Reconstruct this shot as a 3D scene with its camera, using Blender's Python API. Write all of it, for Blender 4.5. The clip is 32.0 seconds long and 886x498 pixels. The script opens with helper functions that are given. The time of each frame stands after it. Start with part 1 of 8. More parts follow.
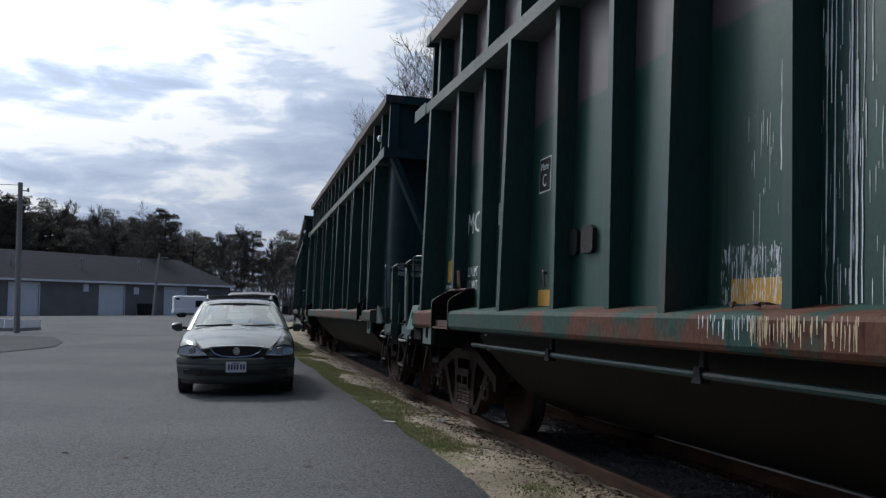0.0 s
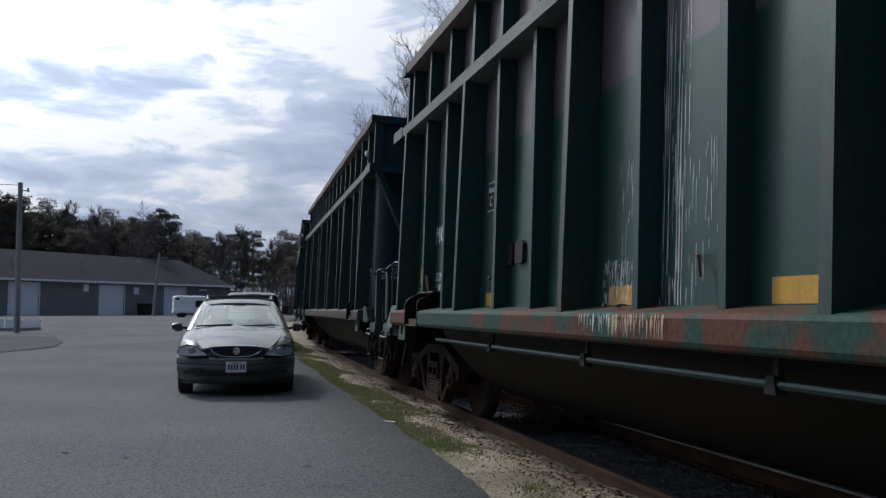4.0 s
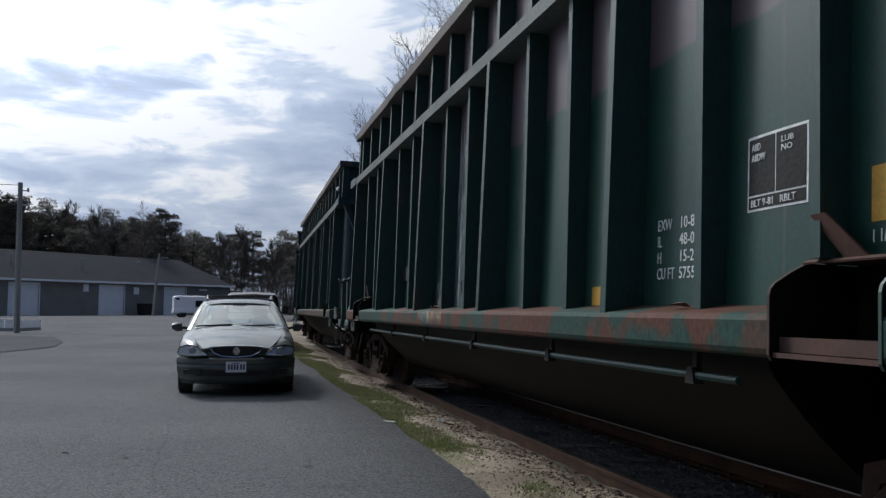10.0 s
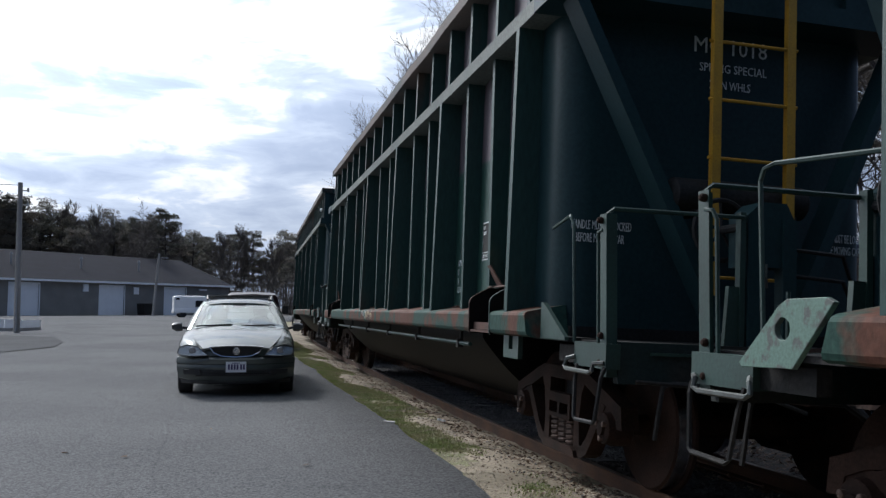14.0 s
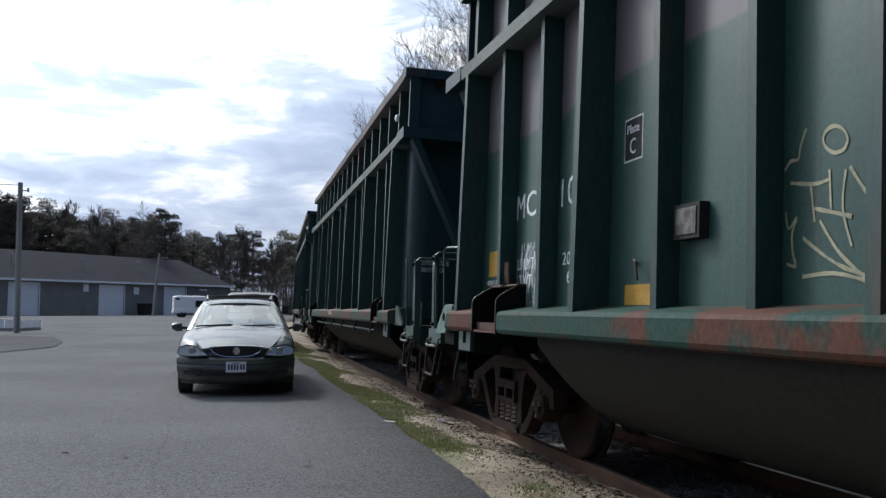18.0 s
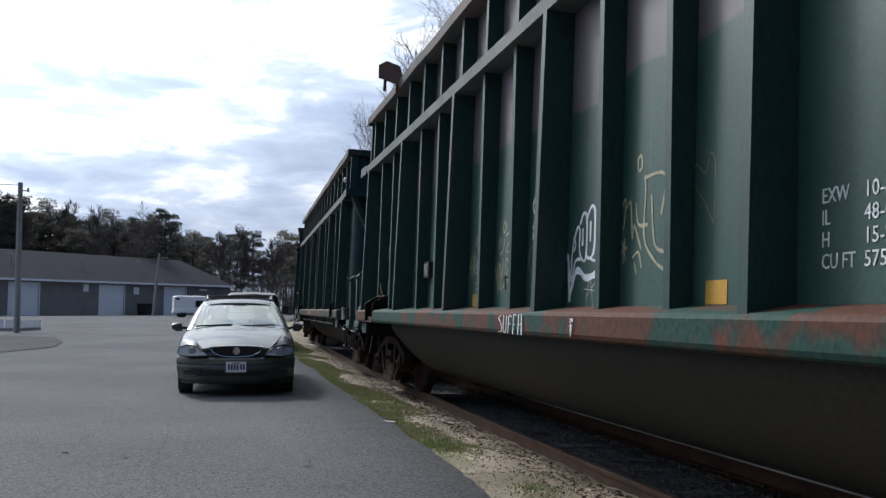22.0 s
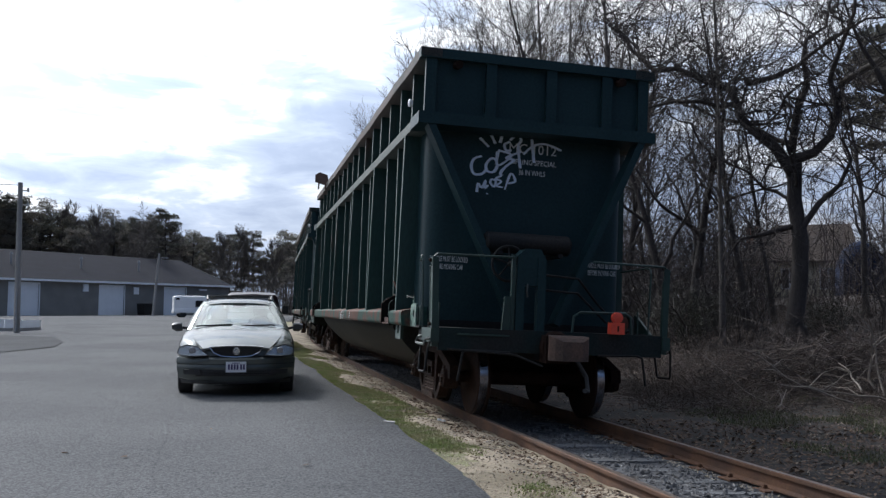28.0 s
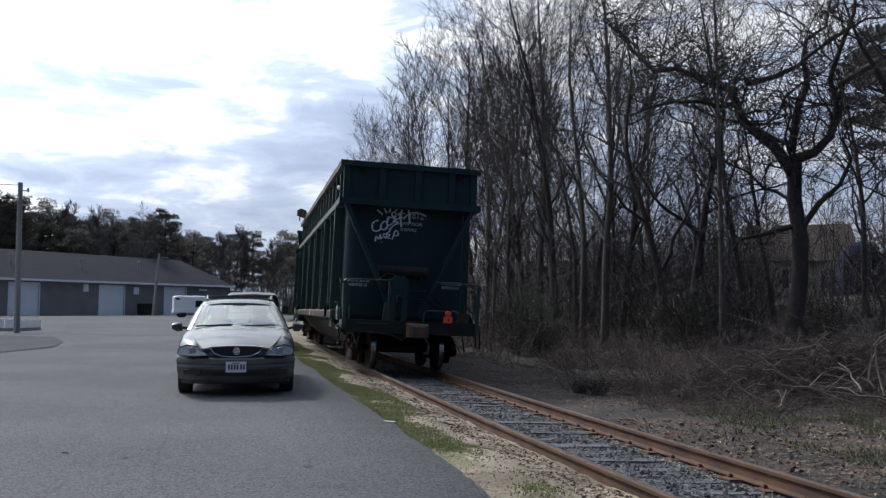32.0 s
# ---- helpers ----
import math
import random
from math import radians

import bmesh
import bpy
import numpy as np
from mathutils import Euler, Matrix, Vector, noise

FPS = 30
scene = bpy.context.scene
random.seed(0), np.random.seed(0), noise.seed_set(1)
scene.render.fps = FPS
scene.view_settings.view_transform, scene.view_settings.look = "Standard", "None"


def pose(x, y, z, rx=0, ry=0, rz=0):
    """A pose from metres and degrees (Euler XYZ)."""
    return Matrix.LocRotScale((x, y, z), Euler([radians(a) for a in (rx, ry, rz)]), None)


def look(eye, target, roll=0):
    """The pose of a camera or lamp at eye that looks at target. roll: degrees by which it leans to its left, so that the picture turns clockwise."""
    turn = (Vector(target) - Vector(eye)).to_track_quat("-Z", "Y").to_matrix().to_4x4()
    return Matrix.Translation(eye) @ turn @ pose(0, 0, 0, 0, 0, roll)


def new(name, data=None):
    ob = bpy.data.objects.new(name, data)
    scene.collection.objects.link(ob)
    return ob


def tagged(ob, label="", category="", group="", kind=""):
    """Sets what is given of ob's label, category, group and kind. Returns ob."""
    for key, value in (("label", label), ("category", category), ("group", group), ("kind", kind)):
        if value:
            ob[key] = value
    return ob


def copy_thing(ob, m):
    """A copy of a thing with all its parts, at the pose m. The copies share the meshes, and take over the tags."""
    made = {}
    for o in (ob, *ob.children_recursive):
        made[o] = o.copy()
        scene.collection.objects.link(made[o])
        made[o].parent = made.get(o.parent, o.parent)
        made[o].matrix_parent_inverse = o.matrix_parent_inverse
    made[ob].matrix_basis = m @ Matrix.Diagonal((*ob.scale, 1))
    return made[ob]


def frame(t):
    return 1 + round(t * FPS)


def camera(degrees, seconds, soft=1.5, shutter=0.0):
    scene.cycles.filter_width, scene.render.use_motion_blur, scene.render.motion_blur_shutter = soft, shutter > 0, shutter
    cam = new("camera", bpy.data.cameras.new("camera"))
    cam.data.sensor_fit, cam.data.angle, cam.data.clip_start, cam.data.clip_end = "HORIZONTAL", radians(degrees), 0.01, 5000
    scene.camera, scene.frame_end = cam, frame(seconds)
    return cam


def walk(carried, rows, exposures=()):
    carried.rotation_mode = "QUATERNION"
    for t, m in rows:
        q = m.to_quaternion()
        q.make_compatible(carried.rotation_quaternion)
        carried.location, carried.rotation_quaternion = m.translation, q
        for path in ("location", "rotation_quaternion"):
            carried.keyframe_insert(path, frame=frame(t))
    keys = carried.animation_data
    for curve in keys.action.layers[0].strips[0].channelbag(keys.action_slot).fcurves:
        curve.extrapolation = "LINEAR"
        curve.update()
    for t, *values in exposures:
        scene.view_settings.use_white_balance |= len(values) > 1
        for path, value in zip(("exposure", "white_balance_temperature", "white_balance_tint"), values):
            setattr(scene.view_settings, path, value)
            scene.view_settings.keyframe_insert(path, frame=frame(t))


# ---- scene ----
# ---- camera: it stands still beside the track, track tangent along +Y ----
RAIL_Z = -0.05
TRACK_X = 3.94
BANK = 0.0402
cam = camera(53.65, 32.0, soft=1.35, shutter=0.05)
EYE = look((0, 0, 1.267), (math.sin(0.276) * 10, math.cos(0.276) * 10, 1.267 + 10 * math.tan(0.0695)), 0.266)
walk(cam, [(0, EYE), (32, EYE)], exposures=[(0, -0.48, 6050, 10), (10, -0.48, 6050, 10), (14, -0.05, 6050, 10), (20, -0.05, 6050, 10), (25, 0.06, 6050, 10), (28, 0.12, 6050, 10), (29, 0.10, 6050, 10), (30, -0.06, 6050, 10), (32, -0.06, 6050, 10)])

# ---- sky and sun ----
SUN_AZ, SUN_EL = radians(-25), radians(40)   # azimuth from +Y to the right, elevation
world = bpy.data.worlds.new("overcast_sky")
scene.world = world
world.use_nodes = True
wn, wl = world.node_tree.nodes, world.node_tree.links
wn.clear()


def wnode(kind, **props):
    n = wn.new(kind)
    for k, v in props.items():
        n.inputs[k].default_value = v
    return n


def wmath(op, a, b=None, clamp=False):
    n = wn.new("ShaderNodeMath")
    n.operation, n.use_clamp = op, clamp
    for i, v in enumerate((a, b)):
        if v is None:
            continue
        if isinstance(v, (int, float)):
            n.inputs[i].default_value = v
        else:
            wl.new(v, n.inputs[i])
    return n.outputs[0]


def build_sky():
    out, bg = wn.new("ShaderNodeOutputWorld"), wn.new("ShaderNodeBackground")
    sky = wn.new("ShaderNodeTexSky")
    sky.sky_type, sky.sun_disc, sky.sun_elevation, sky.sun_rotation = "NISHITA", False, SUN_EL, SUN_AZ
    sky.air_density, sky.dust_density = 1.0, 1.5
    co = wn.new("ShaderNodeTexCoord")
    turn = wn.new("ShaderNodeMapping")
    turn.inputs["Rotation"].default_value = (radians(4), radians(-6), radians(12))
    turn.inputs["Scale"].default_value = (1.0, 1.0, 3.4)
    turn.inputs["Location"].default_value = (1.7, 0.4, 0.3)
    wl.new(co.outputs["Generated"], turn.inputs[0])
    big = wnode("ShaderNodeTexNoise", Scale=3.2, Detail=5.0, Roughness=0.5, Distortion=0.25)
    small = wnode("ShaderNodeTexNoise", Scale=9.0, Detail=7.0, Roughness=0.58, Distortion=0.5)
    wl.new(turn.outputs[0], big.inputs["Vector"])
    wl.new(turn.outputs[0], small.inputs["Vector"])
    dot = wn.new("ShaderNodeVectorMath")
    dot.operation = "DOT_PRODUCT"
    dot.inputs[1].default_value = (math.sin(SUN_AZ) * math.cos(SUN_EL), math.cos(SUN_AZ) * math.cos(SUN_EL), math.sin(SUN_EL))
    wl.new(co.outputs["Generated"], dot.inputs[0])
    # thickness of the cloud sheet: blue gaps, bright thin cloud, grey bellies; it thins out round the hidden sun
    def by_angle(a, b, amount):
        n = wn.new("ShaderNodeMapRange")
        n.interpolation_type = "SMOOTHSTEP"
        n.inputs[1].default_value, n.inputs[2].default_value, n.inputs[4].default_value = a, b, amount
        wl.new(dot.outputs["Value"], n.inputs[0])
        return n.outputs[0]
    thick = wmath("ADD", wmath("MULTIPLY", big.outputs[0], 0.62), wmath("MULTIPLY", small.outputs[0], 0.38))
    thick = wmath("SUBTRACT", wmath("ADD", thick, by_angle(0.50, 0.70, 0.055)), by_angle(0.72, 0.89, 0.10))
    ramp = wn.new("ShaderNodeValToRGB")
    e = ramp.color_ramp.elements
    e[0].position, e[0].color = 0.36, (0.60, 0.72, 0.94, 1)
    e[1].position, e[1].color = 0.70, (0.40, 0.47, 0.61, 1)
    for p, c in ((0.43, (1.0, 1.0, 1.0, 1)), (0.485, (1.0, 1.0, 1.0, 1)), (0.53, (0.66, 0.73, 0.85, 1)), (0.60, (0.50, 0.57, 0.71, 1))):
        k = e.new(p)
        k.color = c
    wl.new(thick, ramp.inputs[0])
    facing = wmath("MAXIMUM", dot.outputs["Value"], 0.0)
    wide, tight = wmath("POWER", facing, 3.0), wmath("POWER", facing, 18.0)
    # the sheet is thin towards the sun and thick and dark on the far side of the sky
    thin = wn.new("ShaderNodeMapRange")
    thin.interpolation_type = "SMOOTHSTEP"
    thin.inputs[1].default_value, thin.inputs[2].default_value, thin.inputs[3].default_value, thin.inputs[4].default_value = -0.15, 0.60, 0.22, 0.70
    wl.new(dot.outputs["Value"], thin.inputs[0])
    glow = wmath("ADD", wmath("ADD", wmath("MULTIPLY", wide, 0.98), thin.outputs[0]), wmath("MULTIPLY", tight, 3.3))
    # the sheet greys towards the horizon, where one looks through more of it
    sep = wn.new("ShaderNodeSeparateXYZ")
    wl.new(co.outputs["Generated"], sep.inputs[0])
    low = wn.new("ShaderNodeMapRange")
    low.inputs[1].default_value, low.inputs[2].default_value, low.inputs[3].default_value, low.inputs[4].default_value = 0.0, 0.22, 0.72, 1.0
    wl.new(sep.outputs[2], low.inputs[0])
    glow = wmath("MULTIPLY", glow, low.outputs[0])
    lit = wn.new("ShaderNodeMix")
    lit.data_type, lit.blend_type = "RGBA", "MULTIPLY"
    lit.inputs[0].default_value = 1.0
    grey = wn.new("ShaderNodeCombineColor")
    for c, far in enumerate((6.3, 9.0, 14.2)):        # bluer on the far side
        hue = wn.new("ShaderNodeMapRange")
        hue.inputs[1].default_value, hue.inputs[2].default_value, hue.inputs[3].default_value, hue.inputs[4].default_value = -0.2, 0.55, far, 10.5
        wl.new(dot.outputs["Value"], hue.inputs[0])
        wl.new(wmath("MULTIPLY", glow, hue.outputs[0]), grey.inputs[c])
    wl.new(ramp.outputs[0], lit.inputs[6])
    wl.new(grey.outputs[0], lit.inputs[7])
    mix = wn.new("ShaderNodeMix")
    mix.data_type = "RGBA"
    cover = wn.new("ShaderNodeMapRange")
    cover.inputs[1].default_value, cover.inputs[2].default_value = 0.30, 0.42
    wl.new(thick, cover.inputs[0])
    wl.new(cover.outputs[0], mix.inputs[0])
    wl.new(sky.outputs[0], mix.inputs[6])
    wl.new(lit.outputs[2], mix.inputs[7])
    wl.new(mix.outputs[2], bg.inputs[0])
    bg.inputs[1].default_value = 0.1
    wl.new(bg.outputs[0], out.inputs[0])


build_sky()
sun_data = bpy.data.lights.new("sun", "SUN")
sun_data.energy, sun_data.angle, sun_data.color = 3.6, radians(9), (1.0, 0.96, 0.90)
sun = new("sun", sun_data)
SUN_DIR = Vector((math.sin(SUN_AZ) * math.cos(SUN_EL), math.cos(SUN_AZ) * math.cos(SUN_EL), math.sin(SUN_EL)))
sun.matrix_world = look(SUN_DIR * 50, (0, 0, 0))


# ---- materials ----
def material(name, base, rough=0.6, metal=0.0, second=None, scale=4.0, amount=0.5, fine=60.0, fine_amt=0.25, bump=0.2,
             bump_scale=None, per_object=0.0, spec=0.5, stretch=(1, 1, 1), contrast=(0.38, 0.64), per_island=0.0):
    """A surface whose colour wanders between base and second at one scale, with grain and relief at a finer one."""
    m = bpy.data.materials.new(name)
    m.use_nodes = True
    n, l = m.node_tree.nodes, m.node_tree.links
    b = n["Principled BSDF"]
    b.inputs["Roughness"].default_value, b.inputs["Metallic"].default_value = rough, metal
    b.inputs["Specular IOR Level"].default_value = spec
    co = n.new("ShaderNodeTexCoord")
    mp = n.new("ShaderNodeMapping")
    mp.inputs["Scale"].default_value = stretch
    l.new(co.outputs["Object"], mp.inputs[0])
    big = n.new("ShaderNodeTexNoise")
    big.inputs["Scale"].default_value, big.inputs["Detail"].default_value = scale, 6
    l.new(mp.outputs[0], big.inputs["Vector"])
    small = n.new("ShaderNodeTexNoise")
    small.inputs["Scale"].default_value, small.inputs["Detail"].default_value = fine, 4
    l.new(mp.outputs[0], small.inputs["Vector"])
    rg = n.new("ShaderNodeMapRange")
    rg.inputs[1].default_value, rg.inputs[2].default_value = contrast
    rg.inputs[4].default_value = amount
    l.new(big.outputs[0], rg.inputs[0])
    mix = n.new("ShaderNodeMix")
    mix.data_type = "RGBA"
    mix.inputs[6].default_value = (*base, 1)
    mix.inputs[7].default_value = (*(second or [c * 0.6 for c in base]), 1)
    l.new(rg.outputs[0], mix.inputs[0])
    grain = n.new("ShaderNodeMapRange")
    grain.inputs[1].default_value, grain.inputs[2].default_value = 0.3, 0.7
    grain.inputs[3].default_value, grain.inputs[4].default_value = 1 - fine_amt, 1 + fine_amt
    l.new(small.outputs[0], grain.inputs[0])
    hsv = n.new("ShaderNodeHueSaturation")
    l.new(mix.outputs[2], hsv.inputs["Color"])
    value = grain.outputs[0]
    if per_object or per_island:
        src = n.new("ShaderNodeObjectInfo").outputs["Random"] if per_object else n.new("ShaderNodeNewGeometry").outputs["Random Per Island"]
        r2 = n.new("ShaderNodeMapRange")
        amt = per_object or per_island
        r2.inputs[3].default_value, r2.inputs[4].default_value = 1 - amt, 1 + amt
        l.new(src, r2.inputs[0])
        mul = n.new("ShaderNodeMath")
        mul.operation = "MULTIPLY"
        l.new(value, mul.inputs[0])
        l.new(r2.outputs[0], mul.inputs[1])
        value = mul.outputs[0]
    l.new(value, hsv.inputs["Value"])
    l.new(hsv.outputs[0], b.inputs["Base Color"])
    if bump:
        bp = n.new("ShaderNodeBump")
        bp.inputs["Strength"].default_value, bp.inputs["Distance"].default_value = bump, 0.01
        if bump_scale:
            t = n.new("ShaderNodeTexNoise")
            t.inputs["Scale"].default_value, t.inputs["Detail"].default_value = bump_scale, 3
            l.new(mp.outputs[0], t.inputs["Vector"])
            l.new(t.outputs[0], bp.inputs["Height"])
        else:
            l.new(small.outputs[0], bp.inputs["Height"])
        l.new(bp.outputs[0], b.inputs["Normal"])
    return m


def glass(name, tint=(0.8, 0.9, 0.88), rough=0.0):
    m = bpy.data.materials.new(name)
    m.use_nodes = True
    b = m.node_tree.nodes["Principled BSDF"]
    b.inputs["Base Color"].default_value = (*tint, 1)
    b.inputs["Roughness"].default_value, b.inputs["Transmission Weight"].default_value, b.inputs["IOR"].default_value = rough, 1.0, 1.75
    return m


def car_paint(name, base, second, primer):
    """Green railcar paint: primer showing above an uneven line, run-down dirt streaks and rust."""
    m = material(name, base, 0.45, 0.0, second, 1.3, 0.8, 35, 0.18, 0.10, 3.0, spec=0.36)
    n, l = m.node_tree.nodes, m.node_tree.links
    b = n["Principled BSDF"]
    col = b.inputs["Base Color"].links[0].from_socket
    co = n.new("ShaderNodeTexCoord")
    sep = n.new("ShaderNodeSeparateXYZ")
    l.new(co.outputs["Object"], sep.inputs[0])
    step = n.new("ShaderNodeTexNoise")
    step.inputs["Scale"].default_value, step.inputs["Detail"].default_value = 0.9, 2
    l.new(co.outputs["Object"], step.inputs["Vector"])
    add = n.new("ShaderNodeMath")
    add.operation = "MULTIPLY_ADD"
    add.inputs[1].default_value, add.inputs[2].default_value = 0.35, -0.175
    l.new(step.outputs[0], add.inputs[0])
    tot = n.new("ShaderNodeMath")
    l.new(add.outputs[0], tot.inputs[0])
    l.new(sep.outputs[2], tot.inputs[1])
    edge = n.new("ShaderNodeMapRange")
    edge.inputs[1].default_value, edge.inputs[2].default_value = 2.80, 2.83
    l.new(tot.outputs[0], edge.inputs[0])
    worn = n.new("ShaderNodeMix")
    worn.data_type = "RGBA"
    worn.inputs[7].default_value = (*primer, 1)
    l.new(edge.outputs[0], worn.inputs[0])
    l.new(col, worn.inputs[6])
    # vertical streaks of dirt and rust
    mp = n.new("ShaderNodeMapping")
    mp.inputs["Scale"].default_value = (9, 9, 0.35)
    l.new(co.outputs["Object"], mp.inputs[0])
    st = n.new("ShaderNodeTexNoise")
    st.inputs["Scale"].default_value, st.inputs["Detail"].default_value = 1.6, 5
    l.new(mp.outputs[0], st.inputs["Vector"])
    sr = n.new("ShaderNodeMapRange")
    sr.inputs[1].default_value, sr.inputs[2].default_value, sr.inputs[4].default_value = 0.60, 0.78, 0.7
    l.new(st.outputs[0], sr.inputs[0])
    rust = n.new("ShaderNodeMix")
    rust.data_type = "RGBA"
    rust.inputs[7].default_value = (0.085, 0.075, 0.062, 1)
    l.new(sr.outputs[0], rust.inputs[0])
    l.new(worn.outputs[2], rust.inputs[6])
    l.new(rust.outputs[2], b.inputs["Base Color"])
    return m


def asphalt(name):
    """Old asphalt: pale and dark areas metres across, mottled grain and pale stone chips."""
    m = material(name, (0.126, 0.126, 0.127), 0.9, 0, (0.098, 0.099, 0.101), 0.22, 0.85, 55, 0.16, 0.5, 160, spec=0.02, contrast=(0.40, 0.62))
    n, l = m.node_tree.nodes, m.node_tree.links
    b = n["Principled BSDF"]
    col = b.inputs["Base Color"].links[0].from_socket
    co = n.new("ShaderNodeTexCoord")
    chips = n.new("ShaderNodeTexVoronoi")
    chips.inputs["Scale"].default_value = 75
    l.new(co.outputs["Object"], chips.inputs["Vector"])
    pick = n.new("ShaderNodeMapRange")
    pick.inputs[1].default_value, pick.inputs[2].default_value, pick.inputs[3].default_value, pick.inputs[4].default_value = 0.15, 0.75, 0.72, 1.32
    sep = n.new("ShaderNodeSeparateColor")
    l.new(chips.outputs["Color"], sep.inputs[0])
    l.new(sep.outputs[0], pick.inputs[0])
    mul = n.new("ShaderNodeMix")
    mul.data_type, mul.blend_type = "RGBA", "MULTIPLY"
    mul.inputs[0].default_value = 1
    grey = n.new("ShaderNodeCombineColor")
    for c in range(3):
        l.new(pick.outputs[0], grey.inputs[c])
    l.new(col, mul.inputs[6])
    l.new(grey.outputs[0], mul.inputs[7])
    # long hairline cracks
    wob = n.new("ShaderNodeTexNoise")
    wob.inputs["Scale"].default_value = 1.5
    l.new(co.outputs["Object"], wob.inputs["Vector"])
    mixv = n.new("ShaderNodeMix")
    mixv.data_type = "VECTOR"
    mixv.inputs[0].default_value = 0.18
    l.new(co.outputs["Object"], mixv.inputs[4])
    l.new(wob.outputs["Color"], mixv.inputs[5])
    cr = n.new("ShaderNodeTexVoronoi")
    cr.feature = "DISTANCE_TO_EDGE"
    cr.inputs["Scale"].default_value = 0.33
    l.new(mixv.outputs[1], cr.inputs["Vector"])
    line = n.new("ShaderNodeMapRange")
    line.inputs[1].default_value, line.inputs[2].default_value, line.inputs[3].default_value, line.inputs[4].default_value = 0.0, 0.004, 0.84, 1.0
    l.new(cr.outputs["Distance"], line.inputs[0])
    mul2 = n.new("ShaderNodeMix")
    mul2.data_type, mul2.blend_type = "RGBA", "MULTIPLY"
    mul2.inputs[0].default_value = 1
    g2 = n.new("ShaderNodeCombineColor")
    for c in range(3):
        l.new(line.outputs[0], g2.inputs[c])
    l.new(mul.outputs[2], mul2.inputs[6])
    l.new(g2.outputs[0], mul2.inputs[7])
    l.new(mul2.outputs[2], b.inputs["Base Color"])
    return m


def leafy(name):
    """Leaf litter: soil with flat leaves of different browns, a few centimetres each."""
    m = material(name, (0.036, 0.026, 0.020), 0.95, 0, (0.010, 0.008, 0.0065), 1.0, 0.95, 26, 0.6, 0.9, contrast=(0.42, 0.58))
    n, l = m.node_tree.nodes, m.node_tree.links
    b = n["Principled BSDF"]
    col = b.inputs["Base Color"].links[0].from_socket
    co = n.new("ShaderNodeTexCoord")
    wob = n.new("ShaderNodeTexNoise")
    wob.inputs["Scale"].default_value, wob.inputs["Detail"].default_value = 14, 3
    l.new(co.outputs["Object"], wob.inputs["Vector"])
    mv = n.new("ShaderNodeMix")
    mv.data_type = "VECTOR"
    mv.inputs[0].default_value = 0.08
    l.new(co.outputs["Object"], mv.inputs[4])
    l.new(wob.outputs["Color"], mv.inputs[5])
    cells = n.new("ShaderNodeTexVoronoi")
    cells.inputs["Scale"].default_value = 24
    l.new(mv.outputs[1], cells.inputs["Vector"])
    sep = n.new("ShaderNodeSeparateColor")
    l.new(cells.outputs["Color"], sep.inputs[0])
    ramp = n.new("ShaderNodeValToRGB")
    e = ramp.color_ramp.elements
    e[0].position, e[0].color = 0.0, (0.35, 0.33, 0.32, 1)
    e[1].position, e[1].color = 1.0, (3.0, 2.75, 2.45, 1)
    for p, c in ((0.55, (0.8, 0.8, 0.8, 1)), (0.8, (1.6, 1.45, 1.3, 1))):
        k = e.new(p)
        k.color = c
    l.new(sep.outputs[0], ramp.inputs[0])
    mul = n.new("ShaderNodeMix")
    mul.data_type, mul.blend_type = "RGBA", "MULTIPLY"
    mul.inputs[0].default_value = 1
    l.new(col, mul.inputs[6])
    l.new(ramp.outputs[0], mul.inputs[7])
    l.new(mul.outputs[2], b.inputs["Base Color"])
    return m


PAINT = car_paint("weathered_green_paint", (0.0118, 0.049, 0.037), (0.0080, 0.034, 0.028), (0.085, 0.070, 0.080))
PAINT_FADED = car_paint("faded_green_paint", (0.027, 0.068, 0.054), (0.017, 0.048, 0.040), (0.115, 0.100, 0.110))
PAINT_END = material("dark_green_end_paint", (0.0155, 0.037, 0.041), 0.42, 0, (0.0115, 0.029, 0.034), 1.2, 0.8, 30, 0.15, 0.1, 3, spec=0.16)
RIB = material("rib_green_paint", (0.017, 0.045, 0.041), 0.5, 0, (0.080, 0.046, 0.031), 2.2, 0.7, 40, 0.2, 0.1, stretch=(1, 1, 0.25), contrast=(0.58, 0.72), spec=0.32)
SILL = material("rusty_sill_paint", (0.019, 0.050, 0.040), 0.7, 0, (0.082, 0.034, 0.022), 2.3, 0.97, 30, 0.25, 0.25, stretch=(1, 1, 0.8), contrast=(0.47, 0.55), spec=0.14)
TOPRAIL = material("worn_top_rail", (0.13, 0.10, 0.085), 0.7, 0, (0.06, 0.07, 0.065), 1.5, 0.9, 40, 0.3, 0.2)
BELT = material("worn_belt_rail", (0.11, 0.125, 0.11), 0.65, 0, (0.06, 0.08, 0.07), 1.8, 0.9, 40, 0.3, 0.2)
TRIM = material("bracket_green_paint", (0.017, 0.045, 0.037), 0.5, 0, (0.011, 0.028, 0.024), 3, 0.8, 50, 0.2, 0.1)
BLACK = material("grimy_black_steel", (0.016, 0.017, 0.018), 0.7, 0, (0.028, 0.025, 0.022), 2.5, 0.8, 40, 0.3, 0.25, spec=0.15)
BELLY = material("dusty_black_belly", (0.026, 0.027, 0.025), 0.7, 0, (0.036, 0.035, 0.031), 0.8, 0.9, 25, 0.2, 0.1, spec=0.2)
TRUCK = material("brown_truck_iron", (0.030, 0.0165, 0.0120), 0.85, 0.0, (0.013, 0.0085, 0.0070), 4, 0.9, 60, 0.3, 0.4, spec=0.12)
